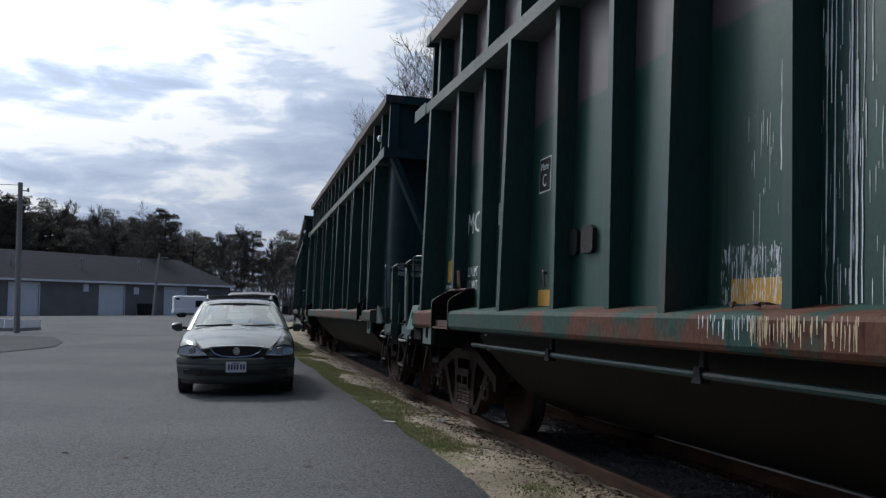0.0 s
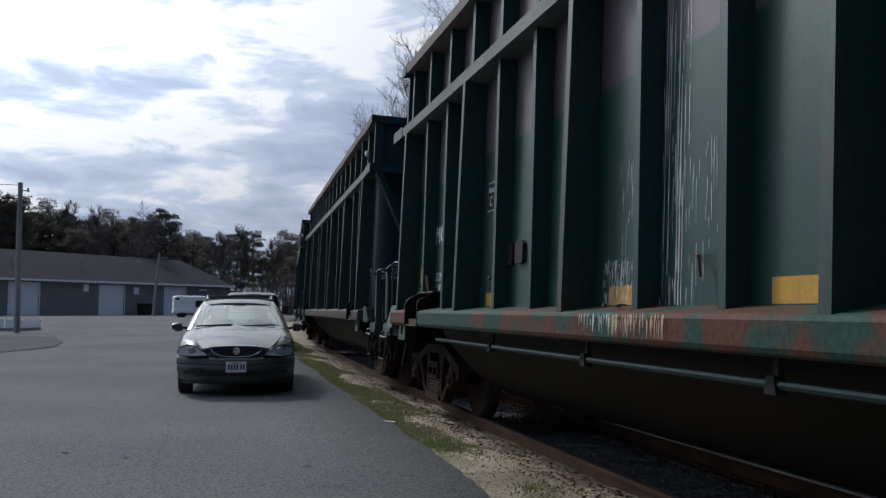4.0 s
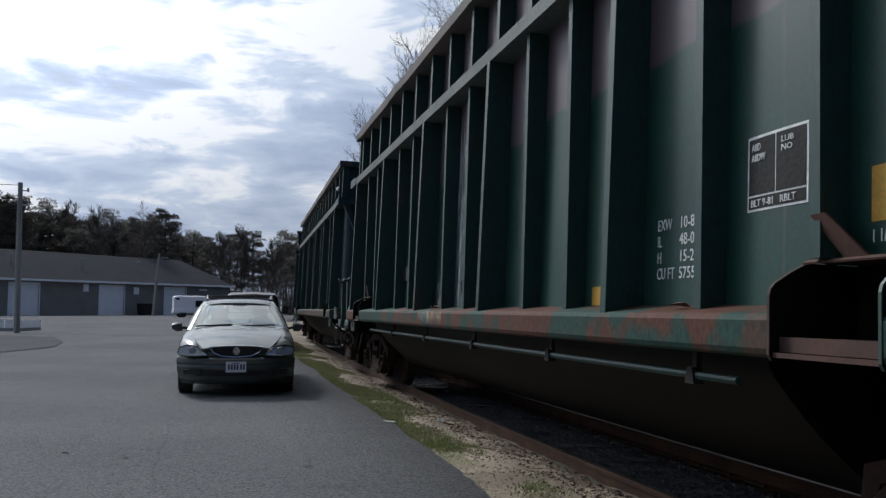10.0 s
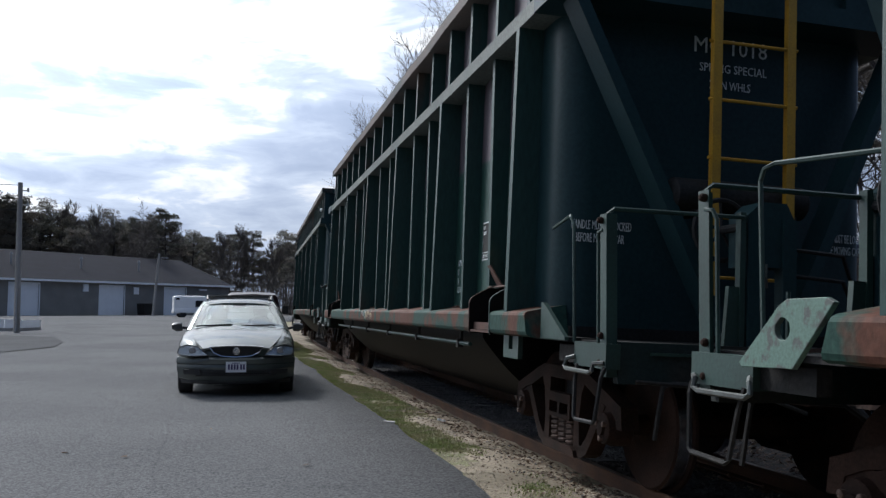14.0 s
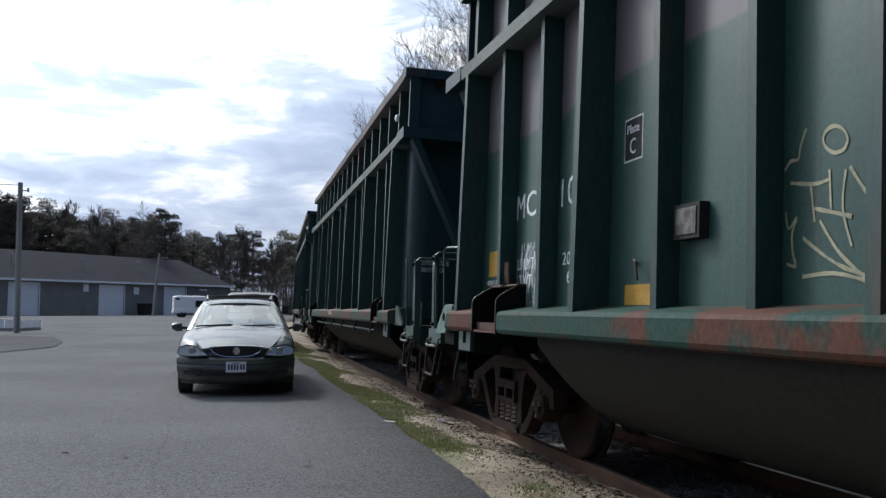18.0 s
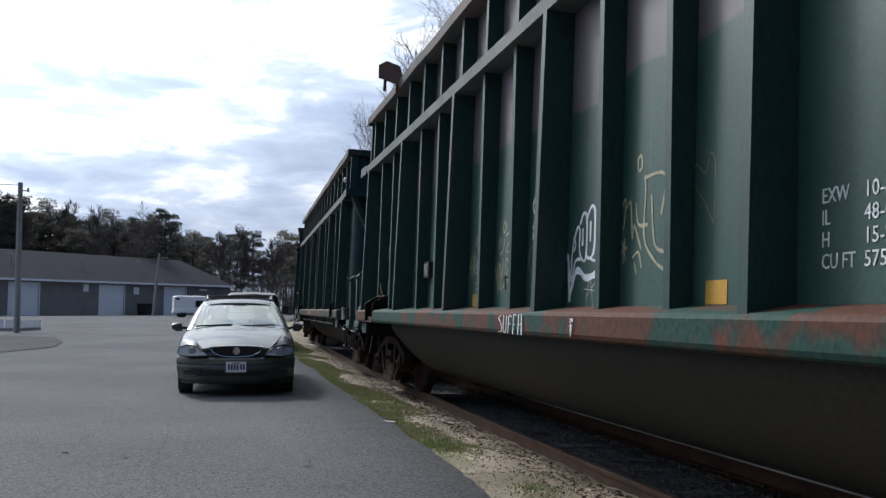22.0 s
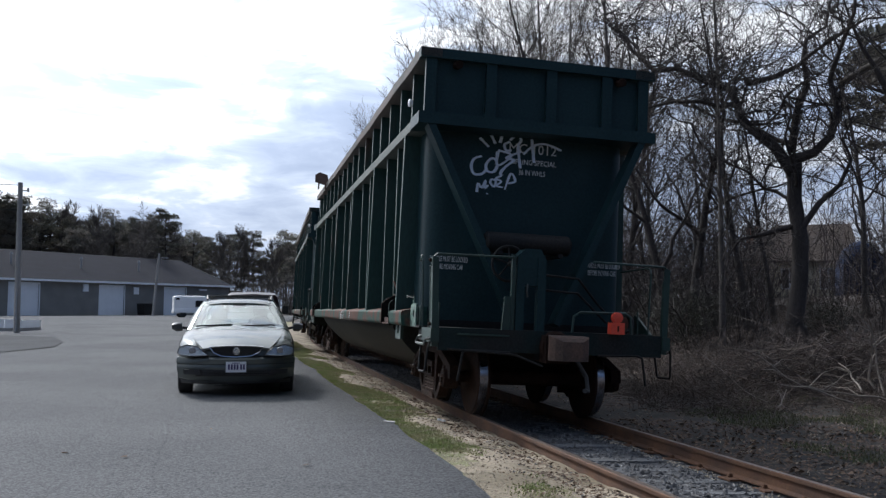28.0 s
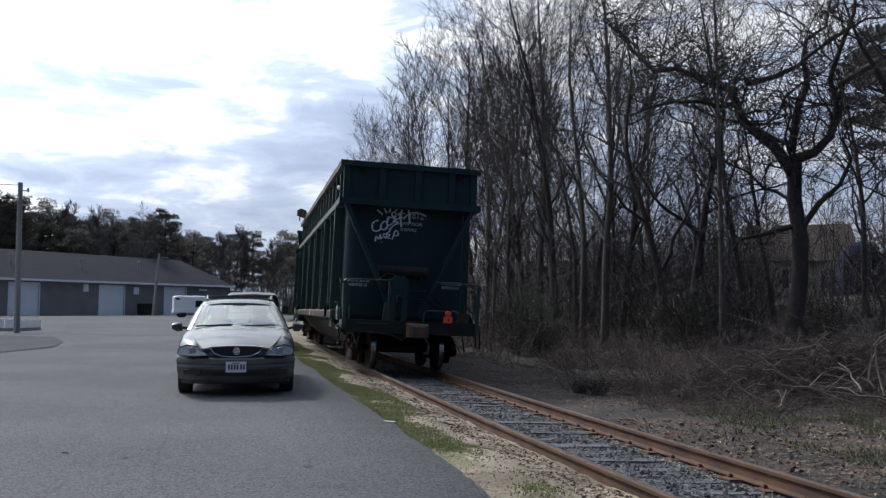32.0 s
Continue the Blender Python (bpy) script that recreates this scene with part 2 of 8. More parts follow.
STAINED = material("stained_card", (0.115, 0.108, 0.095), 0.7, 0, (0.022, 0.020, 0.020), 11, 0.95, 60, 0.2, 0.1, contrast=(0.45, 0.58))
STEP_STEEL = material("worn_brown_steel", (0.080, 0.042, 0.032), 0.75, 0.0, (0.042, 0.030, 0.026), 3.5, 0.8, 35, 0.15, 0.12, spec=0.2)
TRUCK_RUST = material("rusty_brown_steel", (0.105, 0.062, 0.045), 0.8, 0.0, (0.055, 0.038, 0.030), 5, 0.9, 60, 0.3, 0.4)
PALE_GREEN = material("pale_green_paint", (0.085, 0.15, 0.12), 0.6, 0, (0.06, 0.058, 0.055), 14, 0.8, 60, 0.2, 0.1, contrast=(0.52, 0.6))
CHALK = material("chalky_spray_paint", (0.60, 0.64, 0.66), 0.8, 0, (0.42, 0.46, 0.48), 12, 0.7, 80, 0.2, 0.0)
# CHALK again, with the blue of the car end's shade put into its colour
SHADE_CHALK = material("shade_blue_chalk", (0.62, 0.70, 0.80), 0.8, 0, (0.50, 0.58, 0.68), 12, 0.7, 80, 0.2, 0.0)
CREAM = material("cream_paint_runs", (0.52, 0.42, 0.28), 0.8, 0, (0.40, 0.33, 0.22), 12, 0.7, 80, 0.2, 0.0)
GOLD = material("faded_gold_marker", (0.33, 0.31, 0.19), 0.7, 0, (0.17, 0.18, 0.12), 12, 0.7, 80, 0.2, 0.0)
STEEL = material("worn_steel", (0.32, 0.33, 0.35), 0.35, 0.9, (0.2, 0.2, 0.2), 8, 0.5, 80, 0.1, 0.05)
# near-black base for the step wells and all bellies but the last car's
NEAR_BLACK = material("near_black_steel", (0.0055, 0.0058, 0.0058), 0.6, 0, (0.008, 0.0075, 0.007), 0.8, 0.9, 25, 0.2, 0.1, spec=0.10)
GRIMY_GREEN = material("grimy_green_beam", (0.012, 0.022, 0.022), 0.7, 0, (0.024, 0.022, 0.020), 2.2, 0.8, 40, 0.25, 0.2, spec=0.2)
TREAD = material("worn_wheel_tread", (0.42, 0.43, 0.46), 0.22, 0.95, (0.16, 0.15, 0.15), 9, 0.7, 80, 0.1, 0.05)
STEEL_DULL = material("bare_worn_steel", (0.075, 0.088, 0.083), 0.5, 0.4, (0.05, 0.048, 0.045), 9, 0.8, 80, 0.15, 0.05)
YELLOW = material("yellow_paint", (0.42, 0.23, 0.012), 0.55, 0, (0.30, 0.17, 0.02), 5, 0.7, 60, 0.15, 0.1)
WHITE = material("white_stencil", (0.66, 0.68, 0.67), 0.7, 0, (0.36, 0.40, 0.39), 14, 0.6, 90, 0.2, 0.0)
RAILSTEEL = material("rusty_rail", (0.055, 0.026, 0.014), 0.85, 0.0, (0.105, 0.048, 0.021), 3, 0.8, 60, 0.25, 0.3)
RAILTOP = material("dull_rail_head", (0.20, 0.165, 0.14), 0.36, 0.6, (0.12, 0.085, 0.065), 4, 0.8, 60, 0.2, 0.05)
TIE = material("weathered_tie_wood", (0.085, 0.088, 0.092), 0.9, 0, (0.050, 0.050, 0.053), 6, 0.9, 40, 0.35, 0.5, stretch=(0.4, 3, 1), per_object=0.3)
BALLAST = material("grey_ballast", (0.060, 0.061, 0.065), 0.9, 0, (0.030, 0.030, 0.033), 25, 0.9, 120, 0.4, 0.8)
STONE = material("ballast_stone", (0.108, 0.107, 0.109), 0.85, 0, (0.052, 0.051, 0.052), 20, 0.8, 100, 0.3, 0.3, per_island=0.5)
ASPHALT = asphalt("old_asphalt")
PATCH = material("darker_asphalt", (0.085, 0.086, 0.088), 0.9, 0, (0.070, 0.071, 0.073), 0.5, 0.8, 60, 0.2, 0.4, spec=0.02)
DIRT = material("sandy_dirt", (0.27, 0.222, 0.158), 0.95, 0, (0.115, 0.092, 0.056), 1.1, 0.9, 40, 0.35, 0.6, contrast=(0.40, 0.58))
LITTER = leafy("leaf_litter")
GRASS = material("short_grass", (0.19, 0.235, 0.075), 0.8, 0, (0.30, 0.26, 0.15), 3, 0.8, 40, 0.2, 0, per_island=0.35)
# a second grass with the brush's shade put into its darker colour
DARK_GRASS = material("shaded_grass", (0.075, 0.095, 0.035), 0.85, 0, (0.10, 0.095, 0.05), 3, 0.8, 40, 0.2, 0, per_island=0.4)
TURF = material("mossy_turf", (0.125, 0.128, 0.052), 0.95, 0, (0.20, 0.168, 0.105), 4.5, 0.9, 60, 0.4, 0.7)
STRAW = material("straw_bits", (0.36, 0.30, 0.21), 0.85, 0, (0.22, 0.18, 0.13), 2, 0.8, 30, 0.2, 0, per_island=0.5)
SAND = material("pale_sand_lumps", (0.36, 0.31, 0.235), 0.95, 0, (0.25, 0.215, 0.165), 3, 0.8, 40, 0.3, 0.3, per_island=0.3)
BARK = material("grey_bark", (0.105, 0.092, 0.082), 0.9, 0, (0.058, 0.051, 0.046), 3, 0.8, 25, 0.3, 0.6, stretch=(2, 2, 0.5))
BARK_DARK = material("dark_bark", (0.060, 0.051, 0.047), 0.95, 0, (0.034, 0.029, 0.027), 3, 0.8, 25, 0.3, 0.6, stretch=(2, 2, 0.5))
TWIG_FAR = material("brown_twig_haze", (0.108, 0.086, 0.078), 0.9, 0, (0.068, 0.056, 0.052), 2, 0.8, 30, 0.2, 0, per_island=0.3)
DARK_LEAF = material("evergreen_leaf", (0.030, 0.034, 0.022), 0.8, 0, (0.045, 0.038, 0.026), 2, 0.8, 30, 0.3, 0, per_island=0.4)
TWIG = material("dry_brush", (0.098, 0.074, 0.060), 0.9, 0, (0.045, 0.035, 0.028), 2, 0.8, 30, 0.2, 0, per_island=0.4)
CANE = material("weathered_cane", (0.072, 0.055, 0.047), 0.9, 0, (0.030, 0.023, 0.020), 2, 0.8, 30, 0.2, 0, per_island=0.55)
NEEDLE = material("pine_needles", (0.140, 0.140, 0.106), 0.9, 0, (0.190, 0.160, 0.130), 0.3, 0.9, 10, 0.2, 0, per_island=0.22)
BLOCK = material("painted_block_wall", (0.225, 0.218, 0.203), 0.9, 0, (0.175, 0.17, 0.16), 0.7, 0.7, 20, 0.1, 0.1)
SHINGLE = material("dark_shingles", (0.0165, 0.0185, 0.0265), 1.0, 0, (0.0125, 0.0135, 0.0195), 0.8, 0.7, 12, 0.2, 0.2, spec=0.08)
WHITE_PAINT = material("white_metal_paint", (0.82, 0.84, 0.86), 0.5, 0, (0.76, 0.78, 0.80), 1.5, 0.6, 20, 0.05, 0.03)
GREY_PAINT = material("grey_metal_paint", (0.30, 0.31, 0.32), 0.6, 0, (0.24, 0.25, 0.26), 2, 0.6, 20, 0.1, 0.05)
POLE = material("weathered_pole_wood", (0.30, 0.29, 0.28), 0.9, 0, (0.20, 0.19, 0.18), 2, 0.8, 30, 0.2, 0.3, stretch=(3, 3, 0.3))
CONCRETE = material("concrete", (0.36, 0.35, 0.33), 0.9, 0, (0.27, 0.26, 0.25), 1.2, 0.7, 30, 0.12, 0.2)
WAGON = material("grey_green_car_paint", (0.105, 0.115, 0.107), 0.15, 0.25, (0.092, 0.102, 0.095), 0.7, 0.6, 900, 0.08, 0.0, spec=0.4)
DARK_SHELL = material("dark_grey_paint", (0.05, 0.054, 0.058), 0.3, 0.2, (0.045, 0.048, 0.052), 3, 0.5, 60, 0.05, 0)
RUBBER = material("tyre_rubber", (0.018, 0.018, 0.019), 0.8, 0, (0.03, 0.03, 0.03), 6, 0.6, 50, 0.2, 0.2)
PLASTIC = material("black_plastic", (0.015, 0.015, 0.016), 0.5, 0, (0.022, 0.022, 0.022), 4, 0.6, 60, 0.1, 0.05)
CHROME = material("chrome", (0.62, 0.63, 0.65), 0.12, 1.0, (0.5, 0.5, 0.52), 3, 0.4, 60, 0.03, 0.0)
SEAT = material("grey_seat_cloth", (0.16, 0.155, 0.15), 0.9, 0, (0.11, 0.11, 0.105), 8, 0.6, 80, 0.2, 0.1)
PANE = glass("window_glass")
LENS = glass("headlight_lens", (0.93, 0.95, 0.96), 0.03)
ORANGE = material("orange_marker_shell", (0.75, 0.085, 0.045), 0.45, 0, (0.6, 0.07, 0.04), 8, 0.5, 60, 0.08, 0.03)
CREAM_WALL = material("cream_house_siding", (0.66, 0.60, 0.44), 0.8, 0, (0.58, 0.53, 0.40), 1.0, 0.7, 15, 0.1, 0.1)
TAN_ROOF = material("weathered_tan_shingles", (0.085, 0.068, 0.058), 0.95, 0, (0.055, 0.046, 0.040), 1.5, 0.8, 14, 0.2, 0.2, spec=0.1)
LEAF_DARK = material("dark_dry_leaves", (0.15, 0.10, 0.066), 0.9, 0, (0.085, 0.058, 0.040), 2, 0.8, 30, 0.2, 0, per_island=0.5)
BRICK = material("red_brick", (0.22, 0.085, 0.055), 0.9, 0, (0.15, 0.07, 0.05), 6, 0.8, 30, 0.2, 0.3)
TARP = material("blue_tarp", (0.012, 0.021, 0.050), 0.8, 0, (0.008, 0.014, 0.033), 1.4, 0.8, 10, 0.1, 0.2, spec=0.1)
DEADWOOD = material("bleached_dead_wood", (0.19, 0.165, 0.14), 0.9, 0, (0.11, 0.095, 0.08), 3, 0.8, 30, 0.2, 0.3)
LEAF = material("dry_leaves", (0.17, 0.108, 0.068), 0.85, 0, (0.07, 0.047, 0.033), 2, 0.8, 30, 0.2, 0, per_island=0.5)
LAMP_SILVER = material("headlight_reflector", (0.24, 0.245, 0.24), 0.16, 0.9, (0.16, 0.165, 0.16), 9, 0.5, 60, 0.05, 0.0)
PLATE = material("plate_white", (0.72, 0.72, 0.74), 0.4, 0, (0.66, 0.66, 0.70), 6, 0.4, 60, 0.03, 0)
PLATE_INK = material("plate_ink", (0.06, 0.045, 0.13), 0.5, 0, (0.05, 0.04, 0.10), 6, 0.4, 60, 0.03, 0)


# ---- mesh helpers ----
def bx(bm, x0, x1, y0, y1, z0, z1):
    v = [bm.verts.new((x, y, z)) for x in (x0, x1) for y in (y0, y1) for z in (z0, z1)]
    for f in ((0, 1, 3, 2), (4, 6, 7, 5), (0, 4, 5, 1), (2, 3, 7, 6), (0, 2, 6, 4), (1, 5, 7, 3)):
        bm.faces.new([v[i] for i in f])
    return v


def hexa(bm, pts):
    """A six-sided solid from eight corners: four of one end, then the same four of the other."""
    v = [bm.verts.new(p) for p in pts]
    for f in ((3, 2, 1, 0), (4, 5, 6, 7), (0, 1, 5, 4), (1, 2, 6, 5), (2, 3, 7, 6), (3, 0, 4, 7)):
        bm.faces.new([v[i] for i in f])
    return v


def bar(bm, p, q, w, h, up=(0, 0, 1)):
    """A square bar of width w and height h from p to q."""
    p, q = Vector(p), Vector(q)
    d = (q - p).normalized()
    u = Vector(up)
    if abs(d.dot(u)) > 0.98:
        u = Vector((1, 0, 0))
    side = d.cross(u).normalized() * (w / 2)
    top = side.cross(d).normalized() * (h / 2)
    hexa(bm, [p - side - top, p + side - top, p + side + top, p - side + top,
              q - side - top, q + side - top, q + side + top, q - side + top])


def tube(bm, pts, r, n=8, r_end=None, cap=True):
    """A round tube through pts, tapering to r_end."""
    pts = [Vector(p) for p in pts]
    rings, axis = [], None
    for i, p in enumerate(pts):
        d = (pts[min(i + 1, len(pts) - 1)] - pts[max(i - 1, 0)]).normalized()
        if axis is None:
            axis = d.orthogonal().normalized()
        axis = (axis - d * axis.dot(d))
        axis = axis.normalized() if axis.length > 1e-6 else d.orthogonal().normalized()
        other = d.cross(axis)
        f = i / max(len(pts) - 1, 1)
        rr = r + ((r_end if r_end is not None else r) - r) * f
        rings.append([bm.verts.new(p + (axis * math.cos(a) + other * math.sin(a)) * rr) for a in (2 * math.pi * k / n for k in range(n))])
    for a, b in zip(rings, rings[1:]):
        for k in range(n):
            bm.faces.new((a[k], a[(k + 1) % n], b[(k + 1) % n], b[k]))
    if cap and n > 2:
        bm.faces.new(rings[0][::-1])
        bm.faces.new(rings[-1])


def lathe(bm, profile, n=24, axis="x"):
    """A turned solid: profile of (along, radius) round an axis."""
    rings = []
    for a, r in profile:
        ring = []
        for k in range(n):
            t = 2 * math.pi * k / n
            c, s = math.cos(t) * r, math.sin(t) * r
            ring.append(bm.verts.new({"x": (a, c, s), "y": (c, a, s), "z": (c, s, a)}[axis]))
        rings.append(ring)
    for a, b in zip(rings, rings[1:]):
        for k in range(n):
            bm.faces.new((a[k], a[(k + 1) % n], b[(k + 1) % n], b[k]))
    bm.faces.new(rings[0][::-1])
    bm.faces.new(rings[-1])


def loft(bm, sections, closed=True, caps=True):
    rings = [[bm.verts.new(p) for p in s] for s in sections]
    n = len(rings[0])
    for a, b in zip(rings, rings[1:]):
        for k in range(n if closed else n - 1):
            bm.faces.new((a[k], a[(k + 1) % n], b[(k + 1) % n], b[k]))
    if caps and closed:
        bm.faces.new(rings[0][::-1])
        bm.faces.new(rings[-1])
    return rings


def mesh_of(bm, name, mat, smooth=False, bevel=0.0):
    if bevel:
        edges = [e for e in bm.edges if len(e.link_faces) == 2 and e.calc_face_angle(0) > 0.6]
        bmesh.ops.bevel(bm, geom=edges, offset=bevel, segments=1, affect="EDGES", clamp_overlap=True)
    bmesh.ops.recalc_face_normals(bm, faces=bm.faces)
    me = bpy.data.meshes.new(name)
    bm.to_mesh(me)
    bm.free()
    if mat:
        me.materials.append(mat)
    if smooth:
        me.polygons.foreach_set("use_smooth", [True] * len(me.polygons))
        me.set_sharp_from_angle(angle=radians(40))
    return me


def part(name, bm, mat, parent, label="", smooth=False, bevel=0.0, at=None):
    """One mesh object under a thing or a part; bm may be a bmesh or a ready mesh."""
    me = bm if isinstance(bm, bpy.types.Mesh) else mesh_of(bm, name, mat, smooth, bevel)
    ob = new(name, me)
    ob.parent = parent
    if at is not None:
        ob.matrix_basis = at
    return tagged(ob, label)


def thing(name, label, category, group="", at=None, kind=""):
    ob = new(name)
    ob.empty_display_size = 0.3
    if at is not None:
        ob.matrix_basis = at
    return tagged(ob, label, category, group, kind)


def solid(name, bm, mat, label, category="", kind="", group="", smooth=False, bevel=0.0, at=None):
    ob = new(name, mesh_of(bm, name, mat, smooth, bevel))
    if at is not None:
        ob.matrix_basis = at
    return tagged(ob, label, category, group, kind)


def raw_mesh(name, verts, faces, mat, smooth=False):
    me = bpy.data.meshes.new(name)
    me.from_pydata([tuple(v) for v in verts], [], faces)
    me.materials.append(mat)
    if smooth:
        me.polygons.foreach_set("use_smooth", [True] * len(me.polygons))
    return me


def lettering(body, size, mat, parent, at, name="lettering", label="white stencilled lettering", depth=0.0015):
    """Flat letters, made into a mesh; at puts their lower left corner, their reading direction and their facing."""
    cu = bpy.data.curves.new("letters", "FONT")
    cu.body, cu.size, cu.extrude, cu.resolution_u = body, size, depth, 2
    tmp = bpy.data.objects.new("letters", cu)
    me = bpy.data.meshes.new_from_object(tmp)
    me.name = name
    me.materials.clear()
    me.materials.append(mat)
    bpy.data.objects.remove(tmp)
    return part(name, me, mat, parent, label, at=at)


# ---- the track line: straight beside the camera, then a long bend to the right ----
_S = np.arange(-60, 160, 0.25)
_K = np.interp(_S, [-100, -0.01, 0.0, 27, 36, 200], [0, 0, 0.00392, 0.0002, 0.0052, 0.0052])
_TH = np.concatenate([[0], np.cumsum((_K[1:] + _K[:-1]) / 2 * 0.25)])
_X = np.concatenate([[0], np.cumsum(np.sin((_TH[1:] + _TH[:-1]) / 2) * 0.25)])
_Y = np.concatenate([[0], np.cumsum(np.cos((_TH[1:] + _TH[:-1]) / 2) * 0.25)]) - 60


def track(s, w=0.0, z=0.0):
    """The place s metres along the line, w to the right of its middle and z above the rail heads, on the banked track."""
    x, y, th = np.interp(s, _S, _X), np.interp(s, _S, _Y), np.interp(s, _S, _TH)
    a, h = w * math.cos(BANK) + z * math.sin(BANK), z * math.cos(BANK) - w * math.sin(BANK)
    return Vector((TRACK_X + x + a * math.cos(th), y - a * math.sin(th), RAIL_Z + h))


def on_track(s0, s1):
    """The pose of something that rides on the line at s0 and s1, its own +Y along the line, its origin over s0."""
    p, q = track(s0), track(s1)
    y = (q - p).normalized()
    x = y.cross(Vector((0, 0, 1))).normalized()
    z = x.cross(y)
    m = Matrix((x, y, z)).transposed().to_4x4() @ Matrix.Rotation(BANK, 4, "Y")
    return Matrix.Translation(p) @ m

# ---- ground, asphalt, verge, track bed ----
def smooth_step(a, b, v):
    t = min(max((v - a) / (b - a), 0.0), 1.0)
    return t * t * (3 - 2 * t)


def lot_z(y):
    """Height of the asphalt: it climbs a little towards the long shed."""
    return 0.45 * smooth_step(28, 95, y)


def track_offset(x, y):
    return x - TRACK_X - float(np.interp(y, _Y, _X))


def ground_z(x, y):
    """Height of the natural ground: level beside the track, a wooded bank to its right."""
    w = track_offset(x, y)
    z = lot_z(y) - 0.10 - 0.19 * smooth_step(-2.2, 1.2, w)
    z += 2.3 * smooth_step(7, 30, w) * smooth_step(-40, 10, y) + 0.10 * smooth_step(3, 7, w)
    if w > 3:
        z += 0.16 * (noise.noise(Vector((x * 0.3, y * 0.3, 0))))
    return z


def grid_sheet(name, xs, ys, zf, mat, label, smooth=True):
    verts = [(x, y, zf(x, y)) for y in ys for x in xs]
    n = len(xs)
    faces = [(j * n + i, j * n + i + 1, (j + 1) * n + i + 1, (j + 1) * n + i) for j in range(len(ys) - 1) for i in range(n - 1)]
    return tagged(new(name, raw_mesh(name, verts, faces, mat, smooth)), label, "", "", "structure")


def spread(a, b, n, k=1.0):
    return [a + (b - a) * (i / n) ** k for i in range(n + 1)]


xs = [-900, -400, -200, -120, -80, -50, -35, -25, -18, -12, -8, -5, -3] + spread(-1, 40, 82) + [45, 52, 62, 80, 120, 200, 400, 900]
ys = [-300, -120, -60, -35, -20, -12] + spread(-8, 60, 110) + [64, 70, 78, 88, 100, 115, 135, 170, 230, 340, 560, 1200]
grid_sheet("ground", xs, ys, ground_z, LITTER, "bare ground with brown leaf litter beside the track")


def lot_edge(y):
    """x of the asphalt's broken right edge."""
    e = float(np.interp(y, [-20, 0, 5.72, 6.34, 7.2, 8.4, 10, 11.8, 12.9, 14.8, 16.5, 18.9, 21.6, 24.9, 29, 40, 60, 100], [0.9, 1.55, 1.95, 2.02, 2.07, 2.11, 2.16, 2.20, 2.26, 2.29, 2.38, 2.48, 2.53, 2.66, 2.85, 3.6, 5.4, 12]))
    return e + 0.05 * noise.noise(Vector((0, y * 1.1, 3))) + 0.025 * noise.noise(Vector((0, y * 5, 7)))


def build_asphalt():
    ys = [-60, -30, -12, -5] + spread(0, 32, 260) + spread(32.5, 60, 40) + spread(63, 112, 22)
    ts = [0, 0.3, 0.55, 0.75, 0.88, 0.95, 0.985, 1.0]
    verts, faces = [], []
    for y in ys:
        e, left = lot_edge(y), -90
        for t in ts:
            x = left + (e - left) * t
            verts.append((x, y, lot_z(y) + 0.012 * noise.noise(Vector((x * 0.4, y * 0.4, 0)))))
        verts.append((e + 0.04, y, lot_z(y) - 0.09))
    n = len(ts) + 1
    for j in range(len(ys) - 1):
        for i in range(n - 1):
            faces.append((j * n + i, j * n + i + 1, (j + 1) * n + i + 1, (j + 1) * n + i))
    ob = new("road", raw_mesh("road", verts, faces, ASPHALT, True))
    return tagged(ob, "worn grey asphalt lot with a crumbling edge", "", "", "structure")


build_asphalt()


def dark_screen_behind():
    """A plain dark screen added far behind the standpoint, unseen, to cut the low sky light."""
    bm = bmesh.new()
    bx(bm, -140, 140, -56, -52, -1, 13)
    return solid("backdrop", bm, BARK_DARK, "plain dark screen added behind the lot, out of view", kind="structure")


def asphalt_patch():
    """A darker patch at the far left of the lot."""
    bm = bmesh.new()
    ring = [(-4.35, 31.0), (-5.3, 27.4), (-7.5, 25.8), (-11.0, 26.5), (-15.0, 30.0), (-15.0, 38.0), (-11.0, 42.0), (-8.2, 42.8), (-5.6, 40.0), (-4.6, 35.0)]
    vs = [bm.verts.new((x, y, lot_z(y) + 0.016)) for x, y in ring]
    bm.faces.new(vs)
    return solid("road_patch", bm, PATCH, "darker asphalt patch on the lot", kind="structure")


def verge_z(x, y):
    w = track_offset(x, y)
    base = lot_z(y) - 0.035 - 0.10 * smooth_step(-1.7, -0.8, w)
    return base + 0.03 * noise.noise(Vector((x * 2.2, y * 2.2, 1))) + 0.012 * noise.noise(Vector((x * 9, y * 9, 2)))


